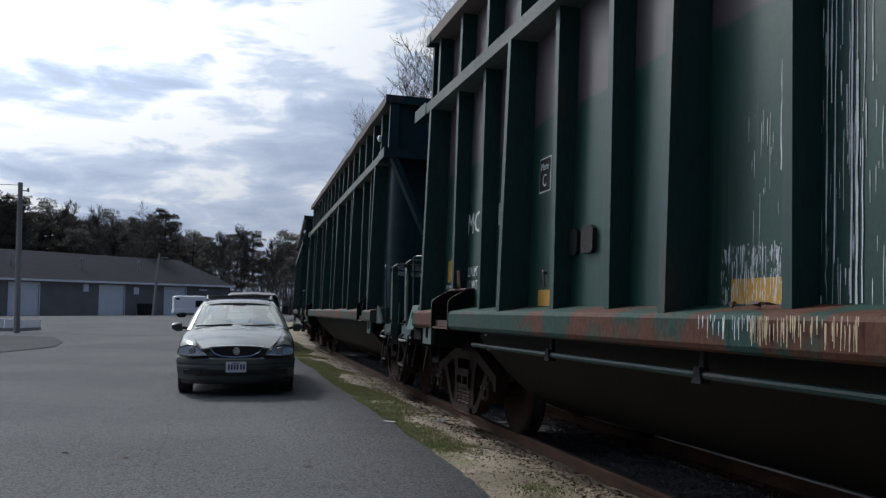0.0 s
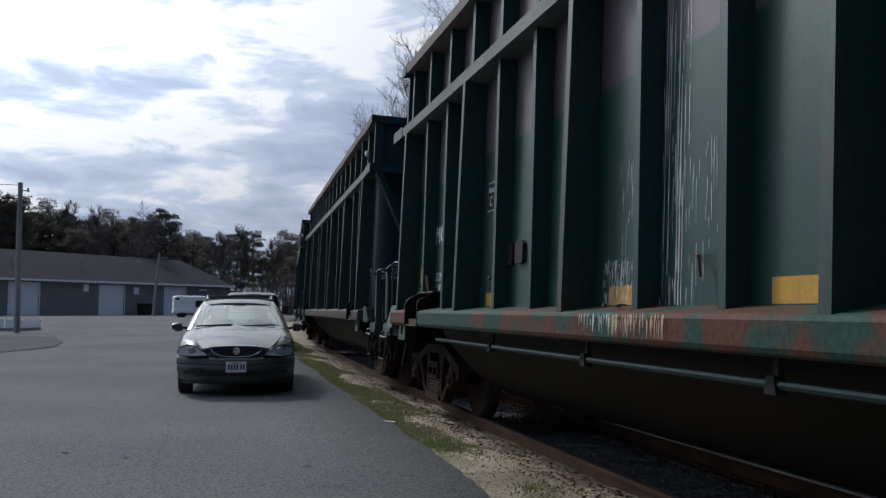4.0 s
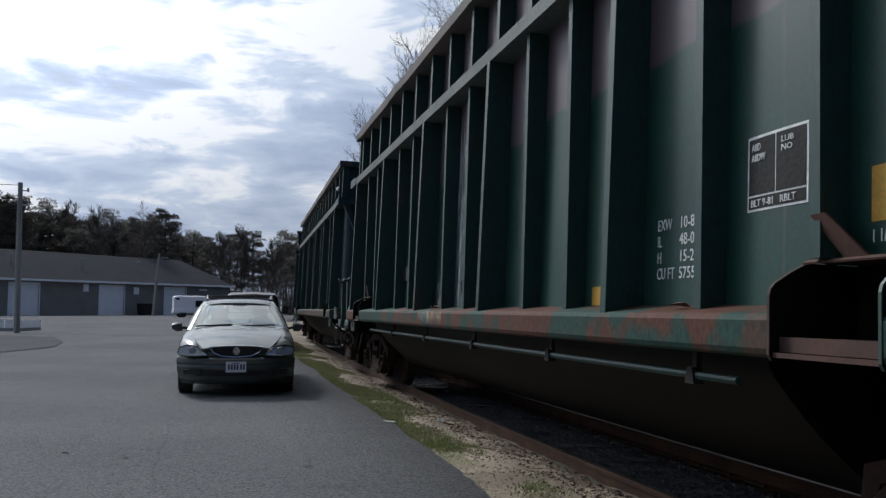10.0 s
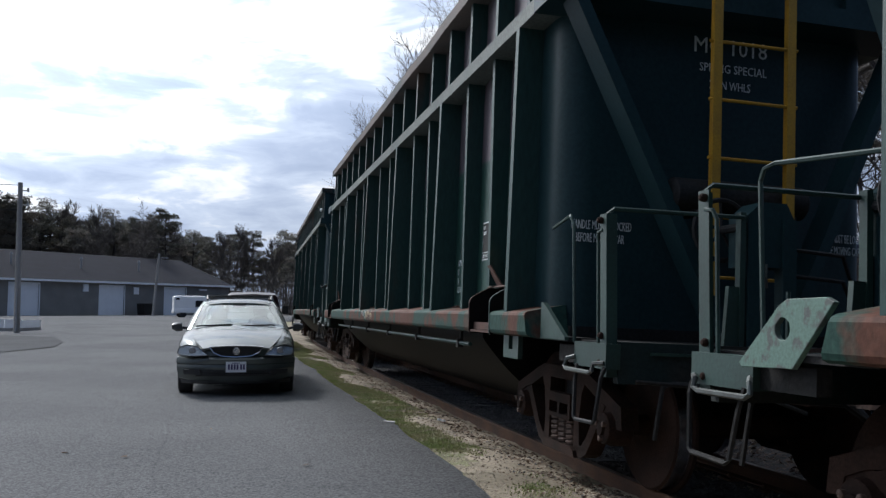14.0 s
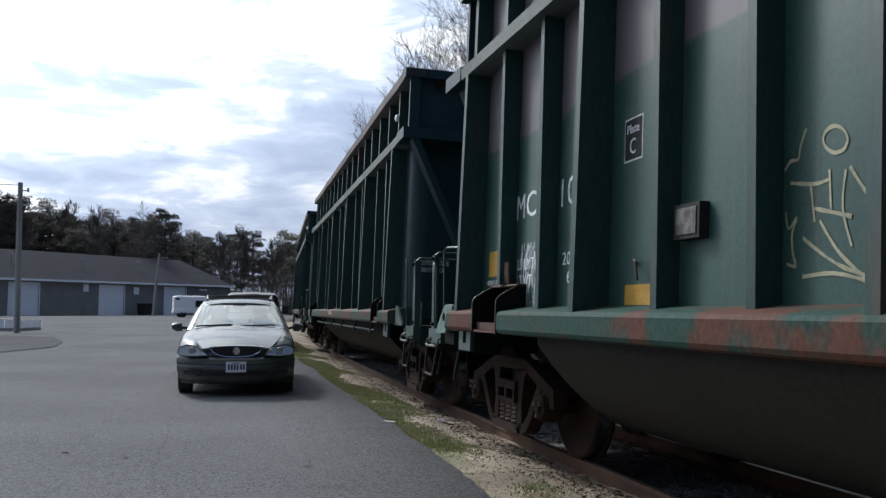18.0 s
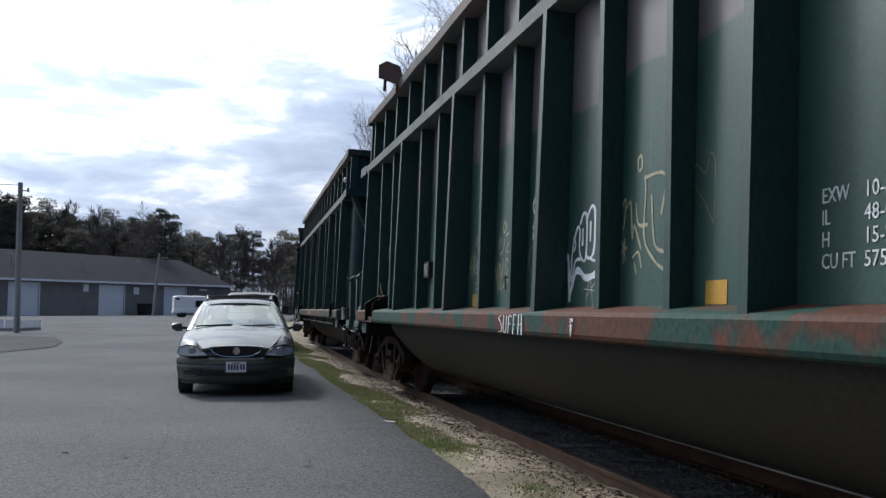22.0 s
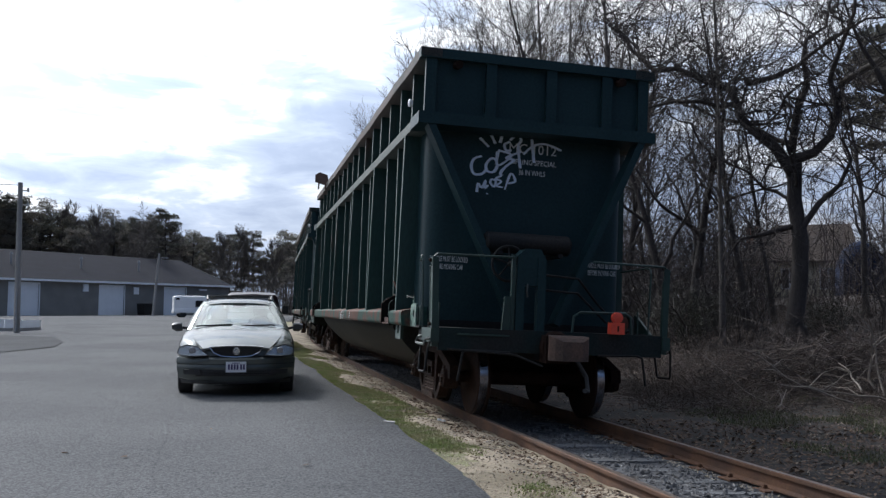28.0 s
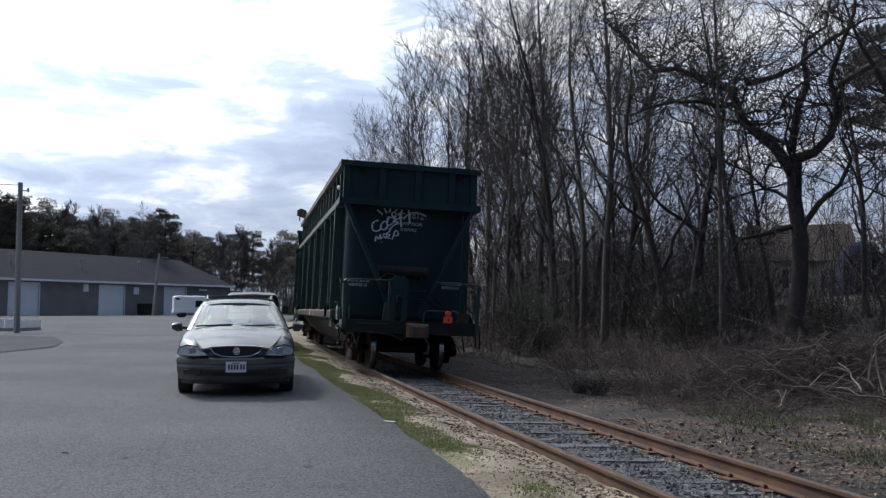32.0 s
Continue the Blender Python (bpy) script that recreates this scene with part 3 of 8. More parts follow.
def build_verge():
    ys = [-20, -8] + spread(-2, 34, 300) + spread(34.5, 70, 50)
    verts, faces, n = [], [], 25
    turf = []
    for y in ys:
        a, b = lot_edge(y) - 0.12, TRACK_X + float(np.interp(y, _Y, _X)) - 0.78
        b = max(b, a + 0.3)
        for i in range(n):
            x = a + (b - a) * i / (n - 1)
            verts.append((x, y, verge_z(x, y) - (0.06 if i == 0 else 0)))
    for j in range(len(ys) - 1):
        for i in range(n - 1):
            faces.append((j * n + i, j * n + i + 1, (j + 1) * n + i + 1, (j + 1) * n + i))
            x, y, _ = verts[j * n + i]
            turf.append(1 if i / n + 0.25 * noise.noise(Vector((x * 1.5, y * 0.8, 4))) + 0.24 * noise.noise(Vector((x * 6, y * 6, 9))) < 0.21 - 0.22 * (1 - smooth_step(5.6, 7.6, y)) else 0)
    me = raw_mesh("verge", verts, faces, DIRT, True)
    me.materials.append(TURF)
    me.polygons.foreach_set("material_index", turf)
    ob = new("verge", me)
    return tagged(ob, "strip of sandy dirt and patchy grass between asphalt and rail", "", "", "structure")


build_verge()
asphalt_patch()
dark_screen_behind()


def strip(name, w0, w1, s0, s1, step, zf, mat, label, cols=9):
    verts, faces = [], []
    ss = list(np.arange(s0, s1, step))
    for s in ss:
        for i in range(cols):
            w = w0 + (w1 - w0) * i / (cols - 1)
            verts.append(track(s, w, zf(s, w)))
    for j in range(len(ss) - 1):
        for i in range(cols - 1):
            faces.append((j * cols + i, j * cols + i + 1, (j + 1) * cols + i + 1, (j + 1) * cols + i))
    return tagged(new(name, raw_mesh(name, verts, faces, mat, True)), label, "", "", "structure")


def bed_z(s, w):
    z = -0.174 + 0.028 * noise.noise(Vector((s * 2.5, w * 2.5, 5)))
    return z - 0.06 * smooth_step(0.95, 1.9, w)


strip("track_bed", -0.85, 2.0, -20, 110, 0.2, bed_z, BALLAST, "dark grey gravel ballast between and beside the rails", 16)

RAIL_PROFILE = [(-0.070, -0.150), (0.070, -0.150), (0.070, -0.140), (0.012, -0.125), (0.010, -0.045), (0.035, -0.035), (0.036, -0.008), (0.028, 0.0),
                (-0.028, 0.0), (-0.036, -0.008), (-0.035, -0.035), (-0.010, -0.045), (-0.012, -0.125), (-0.070, -0.140)]


def build_rail(w, name):
    bm = bmesh.new()
    loft(bm, [[track(s, w + a, z) for a, z in RAIL_PROFILE] for s in list(np.arange(-20, 45, 0.5)) + list(np.arange(45, 112, 1.0))])
    me = mesh_of(bm, name, RAILSTEEL)
    me.materials.append(RAILTOP)
    for p in me.polygons:
        if p.normal.z > 0.9 and p.center.z > RAIL_Z - 0.06:
            p.material_index = 1
    return tagged(new(name, me), "rusty steel rail with a dull worn head", "rail", "rails of the track", "structure")


build_rail(-0.7525, "rail")
build_rail(0.7525, "rail")


# ---- the long shed, sky-grey lot's far side ----
def shed():
    a, b = Vector((-22, 97.5, 0)), Vector((4.6, 123.5, 0))
    a = a + (a - b) * 0.5
    d = (b - a).normalized()
    back = Vector((-d.y, d.x, 0))
    length = (b - a).length
    m = Matrix((d, back, Vector((0, 0, 1)))).transposed().to_4x4()
    m.translation = Vector((a.x, a.y, 0.35))
    house = thing("storage_shed", "long low block shed with dark shingled gable roof", "building", at=m)
    H, depth, L = 4.0, 20.0, length

    def along(x, y):
        """Distance along the front wall of the place under a plan point."""
        return (Vector((x, y, 0)) - a).dot(d)

    doors = [(L - 30.8, 3.5), (L - 19.45, 3.5), (L - 9.7, 3.5)]
    bm = bmesh.new()
    x0 = 0.0
    for c, w in doors + [(L, 0)]:
        x1 = c - w / 2 if w else L
        bx(bm, x0, x1, 0, 0.3, 0, H)
        if w:
            bx(bm, c - w / 2, c + w / 2, 0, 0.3, 3.55, H)
        x0 = c + w / 2
    bx(bm, L - 0.3, L, 0.3, depth, 0, H)
    bx(bm, 0, 0.3, 0.3, depth, 0, H)
    bx(bm, 0.3, L - 0.3, depth - 0.3, depth, 0, H)
    part("wall", bm, BLOCK, house, "painted concrete block wall")
    bm = bmesh.new()
    o, rz = 0.5, 7.8
    e = [(-o, -o, H), (L + o, -o, H), (L + o, depth + o, H), (-o, depth + o, H)]
    r = [(-o, depth / 2, rz), (L + o, depth / 2, rz)]
    v = [bm.verts.new(p) for p in e + r]
    for f in ((0, 1, 5, 4), (1, 2, 5), (2, 3, 4, 5), (3, 0, 4), (3, 2, 1, 0)):
        bm.faces.new([v[i] for i in f])
    part("roof", bm, SHINGLE, house, "dark brown-grey shingle gable roof")
    bm = bmesh.new()
    bx(bm, -o, L + o, -o - 0.08, -o, H - 0.16, H + 0.06)
    part("gutter", bm, WHITE_PAINT, house, "white painted gutter")
    for c, w in doors:
        bm = bmesh.new()
        bx(bm, c - w / 2, c + w / 2, 0.12, 0.16, 0, 3.55)
        door = part("sectional_door", bm, WHITE_PAINT, house, "closed white sectional door")
        for i in range(5):
            z = 0.02 + i * 0.706
            bm = bmesh.new()
            bx(bm, c - w / 2 + 0.01, c + w / 2 - 0.01, 0.08, 0.118, z, z + 0.690)
            part("door_panel", bm, WHITE_PAINT, door, bevel=0.01)
        bm = bmesh.new()
        for q in ((c - w / 2 - 0.12, c - w / 2, 0, 3.67), (c + w / 2, c + w / 2 + 0.12, 0, 3.67), (c - w / 2, c + w / 2, 3.55, 3.67)):
            bx(bm, q[0], q[1], -0.03, 0.0, q[2], q[3])
        part("door_frame", bm, WHITE_PAINT, house)
    for c, z, w, h in ((L - 23.2, 3.25, 0.7, 0.85), (L - 16.0, 3.05, 0.75, 0.85), (L - 5.0, 3.4, 1.4, 0.22)):
        bm = bmesh.new()
        bx(bm, c - w / 2, c + w / 2, -0.16, 0, z - h / 2, z + h / 2)
        part("wall_box", bm, WHITE_PAINT, house, "pale wall-mounted box", bevel=0.02)
    for c, y in ((L - 29.5, 4.4), (L - 20.6, 4.2), (L - 12.0, 4.2)):
        z = H + (rz - H) * (y + o) / (depth / 2 + o)
        bm = bmesh.new()
        tube(bm, [(c, y, z - 0.2), (c, y, z + 1.1)], 0.09, 8)
        tube(bm, [(c, y, z + 1.1), (c, y, z + 1.35)], 0.2, 8, 0.08)
        part("vent_pipe", bm, GREY_PAINT, house, "galvanised roof vent pipe")
    return house


shed()


# ---- parked vehicles ----
def mirror_ring(half):
    """A closed ring from the right half of a section, bottom middle to top middle."""
    return half + [(-x, y, z) for x, y, z in half[::-1] if abs(x) > 1e-6]


def road_wheel(parent, x, y, r, w, label):
    bm = bmesh.new()
    lathe(bm, [(-w / 2, r * 0.62), (-w / 2, r * 0.93), (-w / 2 + 0.02, r), (w / 2 - 0.02, r), (w / 2, r * 0.93), (w / 2, r * 0.62)], 28)
    tyre = part("wheel", bm, RUBBER, parent, label, smooth=True, at=Matrix.Translation((x, y, r)))
    bm = bmesh.new()
    s = 1 if x > 0 else -1
    lathe(bm, [(s * w * 0.30, r * 0.63), (s * w * 0.42, r * 0.60), (s * w * 0.36, r * 0.5), (s * w * 0.44, r * 0.16), (s * w * 0.46, r * 0.05)], 20)
    part("rim", bm, CHROME, tyre, "silver alloy rim", smooth=True)


def station_wagon(at):
    car = thing("station_wagon", "grey-green station wagon parked on the asphalt lot", "car", at=at)
    car.scale = (0.94, 1, 1)
    # y runs from the front axle to the tail; half sections from the floor's middle to the top's middle
    def sec(y, w, zb, zs, zt, crown=0.03, inner=0.80):
        return mirror_ring([(0, y, zb), (w * 0.80, y, zb), (w * 0.97, y, zb + 0.10), (w, y, (zb + zs) * 0.5), (w * 0.985, y, zs), (w * 0.93, y, zs + (zt - zs) * 0.7), (w * inner, y, zt), (w * inner * 0.5, y, zt + crown * 0.8), (0, y, zt + crown)])
    bm = bmesh.new()
    loft(bm, [sec(-0.80, 0.50, 0.26, 0.50, 0.56, 0.01), sec(-0.74, 0.64, 0.22, 0.56, 0.66, 0.03), sec(-0.58, 0.80, 0.22, 0.63, 0.745, 0.035), sec(-0.36, 0.895, 0.24, 0.70, 0.81, 0.045),
              sec(-0.1, 0.925, 0.26, 0.76, 0.865, 0.05), sec(0.25, 0.925, 0.24, 0.80, 0.93, 0.045), sec(0.55, 0.925, 0.22, 0.83, 0.965, 0.02), sec(1.5, 0.925, 0.22, 0.85, 0.93, 0.0),
              sec(3.0, 0.925, 0.24, 0.87, 0.95, 0.0), sec(3.75, 0.90, 0.28, 0.88, 0.96, 0.0), sec(4.02, 0.84, 0.32, 0.88, 0.95, 0.0)])
    part("body", bm, WAGON, car, "grey-green metallic body shell", smooth=True)
    bm = bmesh.new()
    def hood(y, w, z, c):
        return [(x * w, y, z + c * (1 - x * x) + 0.012) for x in (-1, -0.75, -0.4, 0, 0.4, 0.75, 1)]
    rows = [hood(-0.86, 0.50, 0.685, 0.03), hood(-0.6, 0.62, 0.775, 0.045), hood(-0.2, 0.70, 0.855, 0.05), hood(0.2, 0.735, 0.925, 0.045), hood(0.48, 0.75, 0.965, 0.03)]
    loft(bm, [r + [(x, y, z - 0.03) for x, y, z in r[::-1]] for r in rows])
    part("hood", bm, WAGON, car, smooth=True)
    # roof and pillars
    bm = bmesh.new()
    def roof(y, w, z):
        r = [(x * w, y, z - 0.05 * abs(x) ** 3) for x in (-1, -0.8, -0.45, 0, 0.45, 0.8, 1)]
        return r + [(x, y, zz - 0.035) for x, y, zz in r[::-1]]
    loft(bm, [roof(1.15, 0.60, 1.372), roof(1.24, 0.62, 1.408), roof(1.45, 0.635, 1.43), roof(2.2, 0.64, 1.45), roof(3.2, 0.62, 1.44), roof(3.75, 0.58, 1.40)])
    part("roof", bm, WAGON, car, smooth=True)
    for s in (-1, 1):
        bm = bmesh.new()
        loft(bm, [[(s * (w - 0.03), y + 0.035, z + 0.004), (s * (w + 0.025), y + 0.06, z - 0.002), (s * (w + 0.045), y + 0.12, z - 0.01), (s * (w - 0.01), y + 0.11, z - 0.03)] for w, y, z in ((0.81, 0.42, 0.94), (0.755, 0.68, 1.10), (0.695, 0.93, 1.23), (0.60, 1.24, 1.385))])
        part("windshield_pillar", bm, WAGON, car, smooth=True)
        for name, p, q in (("door_pillar", (0.86, 1.75, 0.9), (0.60, 1.85, 1.40)),
                           ("door_pillar", (0.86, 2.75, 0.9), (0.60, 2.7, 1.40)), ("rear_pillar", (0.82, 3.95, 0.92), (0.56, 3.7, 1.38))):
            bm = bmesh.new()
            bar(bm, (s * p[0], p[1], p[2]), (s * q[0], q[1], q[2]), 0.045, 0.06)
            part(name, bm, WAGON, car, bevel=0.012)
        for (a, b, c, d) in (((0.84, 0.72, 0.95), (0.86, 1.72, 0.95), (0.605, 1.82, 1.38), (0.60, 1.36, 1.37)), ((0.86, 1.80, 0.95), (0.86, 2.70, 0.95), (0.605, 2.66, 1.38), (0.61, 1.90, 1.39)), ((0.86, 2.80, 0.95), (0.83, 3.85, 0.95), (0.57, 3.66, 1.37), (0.605, 2.76, 1.38))):
            bm = bmesh.new()
            hexa(bm, [(s * x, y, z) for x, y, z in (a, b, c, d)] + [(s * (x - 0.005), y, z) for x, y, z in (a, b, c, d)])
            w = part("side_window", bm, PANE, car, "tinted side glass")
            w.visible_shadow = False
        bm = bmesh.new()
        loft(bm, [[(s * (0.93 + dx), 0.72 + dy, 0.98 + dz) for dx, dz in ((0, -k), (0.10, -k * 1.2), (0.17, -k * 0.5), (0.17, k * 0.7), (0.08, k * 1.2), (0, k))] for dy, k in ((-0.07, 0.035), (-0.03, 0.065), (0.05, 0.06), (0.08, 0.04))])
        part("door_mirror", bm, DARK_SHELL, car, "dark grey door mirror", smooth=True)
        bm = bmesh.new()
        bar(bm, (s * 0.84, 0.74, 0.95), (s * 0.95, 0.74, 0.97), 0.06, 0.04)
        part("mirror_arm", bm, PLASTIC, car)
        bm = bmesh.new()
        tube(bm, [(s * 0.56, 1.45, 1.42), (s * 0.575, 1.62, 1.485), (s * 0.585, 2.6, 1.50), (s * 0.57, 3.5, 1.475), (s * 0.56, 3.62, 1.42)], 0.018, 8)
        part("roof_rail", bm, PLASTIC, car, "black roof rail", smooth=True)
        # headlight: dark bucket, reflector bowl, clear lens
        def lamp(y, k):
            pts = [(0.42, 0.604), (0.62, 0.590), (0.82, 0.600), (0.872, 0.64), (0.85, 0.715), (0.73, 0.748), (0.57, 0.715)]
            cx, cz = 0.66, 0.67
            sweep = lambda x: 0.20 * max(0.0, (x - 0.40)) ** 1.3
            return [(s * (cx + (x - cx) * k), y + sweep(x) + 0.55 * (z - 0.60), cz + (z - cz) * k) for x, z in pts]
        bm = bmesh.new()
        loft(bm, [lamp(-0.925, 1.0), lamp(-0.78, 0.98)])
        light = part("headlight", bm, LAMP_SILVER, car, "clear headlight with bright reflector", bevel=0.006)
        bm = bmesh.new()
        loft(bm, [lamp(-0.940, 0.99), lamp(-0.932, 1.02)])
        part("lens", bm, LENS, light, "clear plastic lens").visible_shadow = False
        bm = bmesh.new()
        rim = lamp(-0.938, 1.03)
        tube(bm, rim + rim[:1], 0.008, 6, cap=False)
        part("bezel", bm, PLASTIC, light, "thin dark lamp bezel")
        bm = bmesh.new()
        lathe(bm, [(-0.915, 0.020), (-0.912, 0.045), (-0.900, 0.048)], 14, "y")
        part("bulb_shield", bm, STEEL, light, smooth=True, at=Matrix.Translation((s * 0.66, 0.022, 0.672)))
        bm = bmesh.new()
        hexa(bm, [(s * 0.53, -0.94, 0.33), (s * 0.78, -0.86, 0.33), (s * 0.78, -0.86, 0.40), (s * 0.53, -0.94, 0.40), (s * 0.53, -0.9, 0.33), (s * 0.78, -0.8, 0.33), (s * 0.78, -0.8, 0.40), (s * 0.53, -0.9, 0.40)])
        part("fog_recess", bm, PLASTIC, car, "dark bumper recess")
        bm = bmesh.new()
        p, q = ((0.70, 0.42, 0.995), (0.10, 0.52, 1.02)) if s < 0 else ((0.05, 0.42, 1.0), (0.62, 0.50, 1.015))
        tube(bm, [(s * p[0] if s < 0 else p[0], p[1], p[2]), (s * q[0] if s < 0 else q[0], q[1], q[2])], 0.012, 5)
        part("wiper", bm, PLASTIC, car, "black wiper blade")
        for y in (0.0, 2.755):
            road_wheel(car, s * 0.80, y, 0.32, 0.215, "black tyre")
    # front: bumper, grille, badge, plate
    bm = bmesh.new()
    def bump(z, d, w):
        return [(x * w, -0.90 - d + 0.34 * abs(x) ** 2.6, z) for x in (-1, -0.85, -0.6, -0.3, 0, 0.3, 0.6, 0.85, 1)]
    rows = [bump(z, d, w) for z, d, w in ((0.22, 0.0, 0.80), (0.27, 0.04, 0.87), (0.40, 0.058, 0.90), (0.45, 0.060, 0.902), (0.458, 0.054, 0.90), (0.468, 0.054, 0.90), (0.476, 0.074, 0.905), (0.542, 0.078, 0.905), (0.566, 0.060, 0.90), (0.580, 0.0, 0.885))]
    loft(bm, [r + [(x, y + 0.10, z) for x, y, z in r[::-1]] for r in rows])
    part("front_bumper", bm, WAGON, car, smooth=True)
    bm = bmesh.new()
    loft(bm, [[(x * 0.60, -0.972 + 0.10 * x * x, z) for x in (-1, -0.6, 0, 0.6, 1)] + [(x * 0.60, -0.90, z) for x in (1, 0.6, 0, -0.6, -1)] for z in (0.305, 0.395)])
    for i in range(3):
        bx(bm, -0.50, 0.50, -0.980, -0.960, 0.322 + i * 0.026, 0.327 + i * 0.026)
    part("lower_intake", bm, PLASTIC, car, "black slatted lower intake")
    bm = bmesh.new()
    loft(bm, [[(x * 0.86, -0.895 + 0.30 * abs(x) ** 2.6 + (z - 0.58) * 0.3, z) for x in (-1, -0.8, -0.5, 0, 0.5, 0.8, 1)] + [(x * 0.86, -0.80 + 0.34 * abs(x) ** 2.6, z) for x in (1, 0.8, 0.5, 0, -0.5, -0.8, -1)] for z in (0.572, 0.64, 0.70)])
    part("nose_panel", bm, WAGON, car, smooth=True)
    outline = [(-0.40, 0.72), (-0.20, 0.735), (0, 0.74), (0.20, 0.735), (0.40, 0.72), (0.34, 0.64), (0.22, 0.59), (0, 0.575), (-0.22, 0.59), (-0.34, 0.64)]
    bm = bmesh.new()
    loft(bm, [[(x, -0.945 + 0.12 * x * x, z) for x, z in outline], [(x, -0.86, z) for x, z in outline]])
    grille = part("grille", bm, PLASTIC, car, "black oval grille with chrome surround")
    bm = bmesh.new()
    tube(bm, [(x, -0.95 + 0.12 * x * x, z) for x, z in outline + outline[:1]], 0.011, 6, cap=False)
    part("chrome_surround", bm, CHROME, grille, "thin chrome surround", smooth=True)
    for i in range(5):
        bm = bmesh.new()
        z = 0.60 + i * 0.026
        w = 0.24 + 0.035 * i
        bx(bm, -w, w, -0.952, -0.94, z, z + 0.006)
        part("slat", bm, PLASTIC, grille)
    bm = bmesh.new()
    tube(bm, [(0.047 * math.cos(a), -0.962, 0.66 + 0.047 * math.sin(a)) for a in (2 * math.pi * k / 18 for k in range(19))], 0.009, 6, cap=False)
    bar(bm, (-0.035, -0.962, 0.645), (0.035, -0.962, 0.68), 0.012, 0.014)
    bar(bm, (-0.02, -0.962, 0.63), (0.035, -0.962, 0.658), 0.012, 0.012)
    part("badge", bm, CHROME, grille, "round chrome badge", smooth=True)
    bm = bmesh.new()
    lathe(bm, [(-0.958, 0.045), (-0.945, 0.045)], 18, "y")
    part("badge_field", bm, GREY_PAINT, grille, at=Matrix.Translation((0, 0, 0.66)))
    for z, d, w in ((0.586, -0.01, 0.872),):
        bm = bmesh.new()
        row = [(x * w, -0.903 - d + 0.34 * abs(x) ** 2.6, z) for x in (-1, -0.85, -0.6, -0.3, 0, 0.3, 0.6, 0.85, 1)]
        tube(bm, row, 0.009, 6)
        part("seam", bm, PLASTIC, car, "dark seam strip on the bumper")
    bm = bmesh.new()
    loft(bm, [[(x * 0.84, -0.915 - d + 0.34 * abs(x) ** 2.6, z) for x in (-1, -0.8, -0.5, 0, 0.5, 0.8, 1)] + [(x * 0.84, -0.80 + 0.34 * abs(x) ** 2.6, z) for x in (1, 0.8, 0.5, 0, -0.5, -0.8, -1)] for z, d in ((0.185, -0.03), (0.20, -0.012), (0.24, -0.012))])
    part("lower_lip", bm, PLASTIC, car, "black lower bumper lip")
    bm = bmesh.new()
    bx(bm, -0.152, 0.152, -0.995, -0.978, 0.36, 0.512)
    plate = part("number_plate", bm, PLATE, car, "white plate with dark bars", bevel=0.004)
    for i in range(6):
        bm = bmesh.new()
        x = -0.118 + i * 0.042 + (0.012 if i > 3 else 0)
        bx(bm, x, x + 0.028, -0.9985, -0.993, 0.40, 0.475)
        part("plate_bar", bm, PLATE_INK, plate)
    bm = bmesh.new()
    bx(bm, -0.06, 0.06, -0.9985, -0.993, 0.487, 0.497)
    part("plate_bar", bm, PLATE_INK, plate)
    # glass
    ws = lambda k: [(x * w, y + 0.05 * x * x - k, z) for (w, y, z) in ((0.80, 0.44, 0.960), (0.755, 0.68, 1.10), (0.695, 0.93, 1.23), (0.605, 1.22, 1.388)) for x in (-1, -0.6, -0.2, 0.2, 0.6, 1)]
    a = ws(0.0)
    verts, faces = a + [(x, y + 0.005, z - 0.003) for x, y, z in a], []
    for j in range(3):
        for i in range(5):
            k = j * 6 + i
            faces += [(k, k + 1, k + 7, k + 6), (k + 24, k + 30, k + 31, k + 25)]
    ring = [0, 1, 2, 3, 4, 5, 11, 17, 23, 22, 21, 20, 19, 18, 12, 6]
    faces += [(p, p + 24, q + 24, q) for p, q in zip(ring, ring[1:] + ring[:1])]
    pane = raw_mesh("windshield", verts, faces, PANE, True)
    pane.set_sharp_from_angle(angle=radians(40))
    w = part("windshield", pane, PANE, car, "raked windshield reflecting the clouds")
    w.visible_shadow = False
    bm = bmesh.new()
    hexa(bm, [(-0.80, 3.98, 0.96), (0.80, 3.98, 0.96), (0.55, 3.74, 1.37), (-0.55, 3.74, 1.37), (-0.80, 3.975, 0.96), (0.80, 3.975, 0.96), (0.55, 3.735, 1.37), (-0.55, 3.735, 1.37)])
    part("rear_window", bm, PANE, car).visible_shadow = False
    bm = bmesh.new()
    loft(bm, [[(-0.74, 0.5, 0.90), (0.74, 0.5, 0.90), (0.74, 0.55, 0.955), (-0.74, 0.55, 0.955)], [(-0.76, 0.95, 0.80), (0.76, 0.95, 0.80), (0.76, 0.92, 0.98), (-0.76, 0.92, 0.98)]])
    part("dashboard", bm, SEAT, car, "grey dashboard")
    # black sheet added at belt height stands in for the cabin's darkness
    bm = bmesh.new()
    bx(bm, -0.72, 0.72, 0.98, 3.92, 0.90, 0.925)
    part("interior_trim", bm, PLASTIC, car, "black sheet added for the dark cabin interior")
    for x, y in ((-0.38, 1.75), (0.38, 1.75), (-0.38, 2.75), (0.38, 2.75)):
        bm = bmesh.new()
        hexa(bm, [(x - 0.25, y - 0.12, 0.55), (x + 0.25, y - 0.12, 0.55), (x + 0.25, y + 0.06, 0.55), (x - 0.25, y + 0.06, 0.55), (x - 0.21, y + 0.06, 1.08), (x + 0.21, y + 0.06, 1.08), (x + 0.21, y + 0.18, 1.08), (x - 0.21, y + 0.18, 1.08)])
        bx(bm, x - 0.13, x + 0.13, y + 0.07, y + 0.17, 1.06, 1.27)
        part("seat", bm, SEAT, car, "grey cloth seat", bevel=0.03)
    bm = bmesh.new()
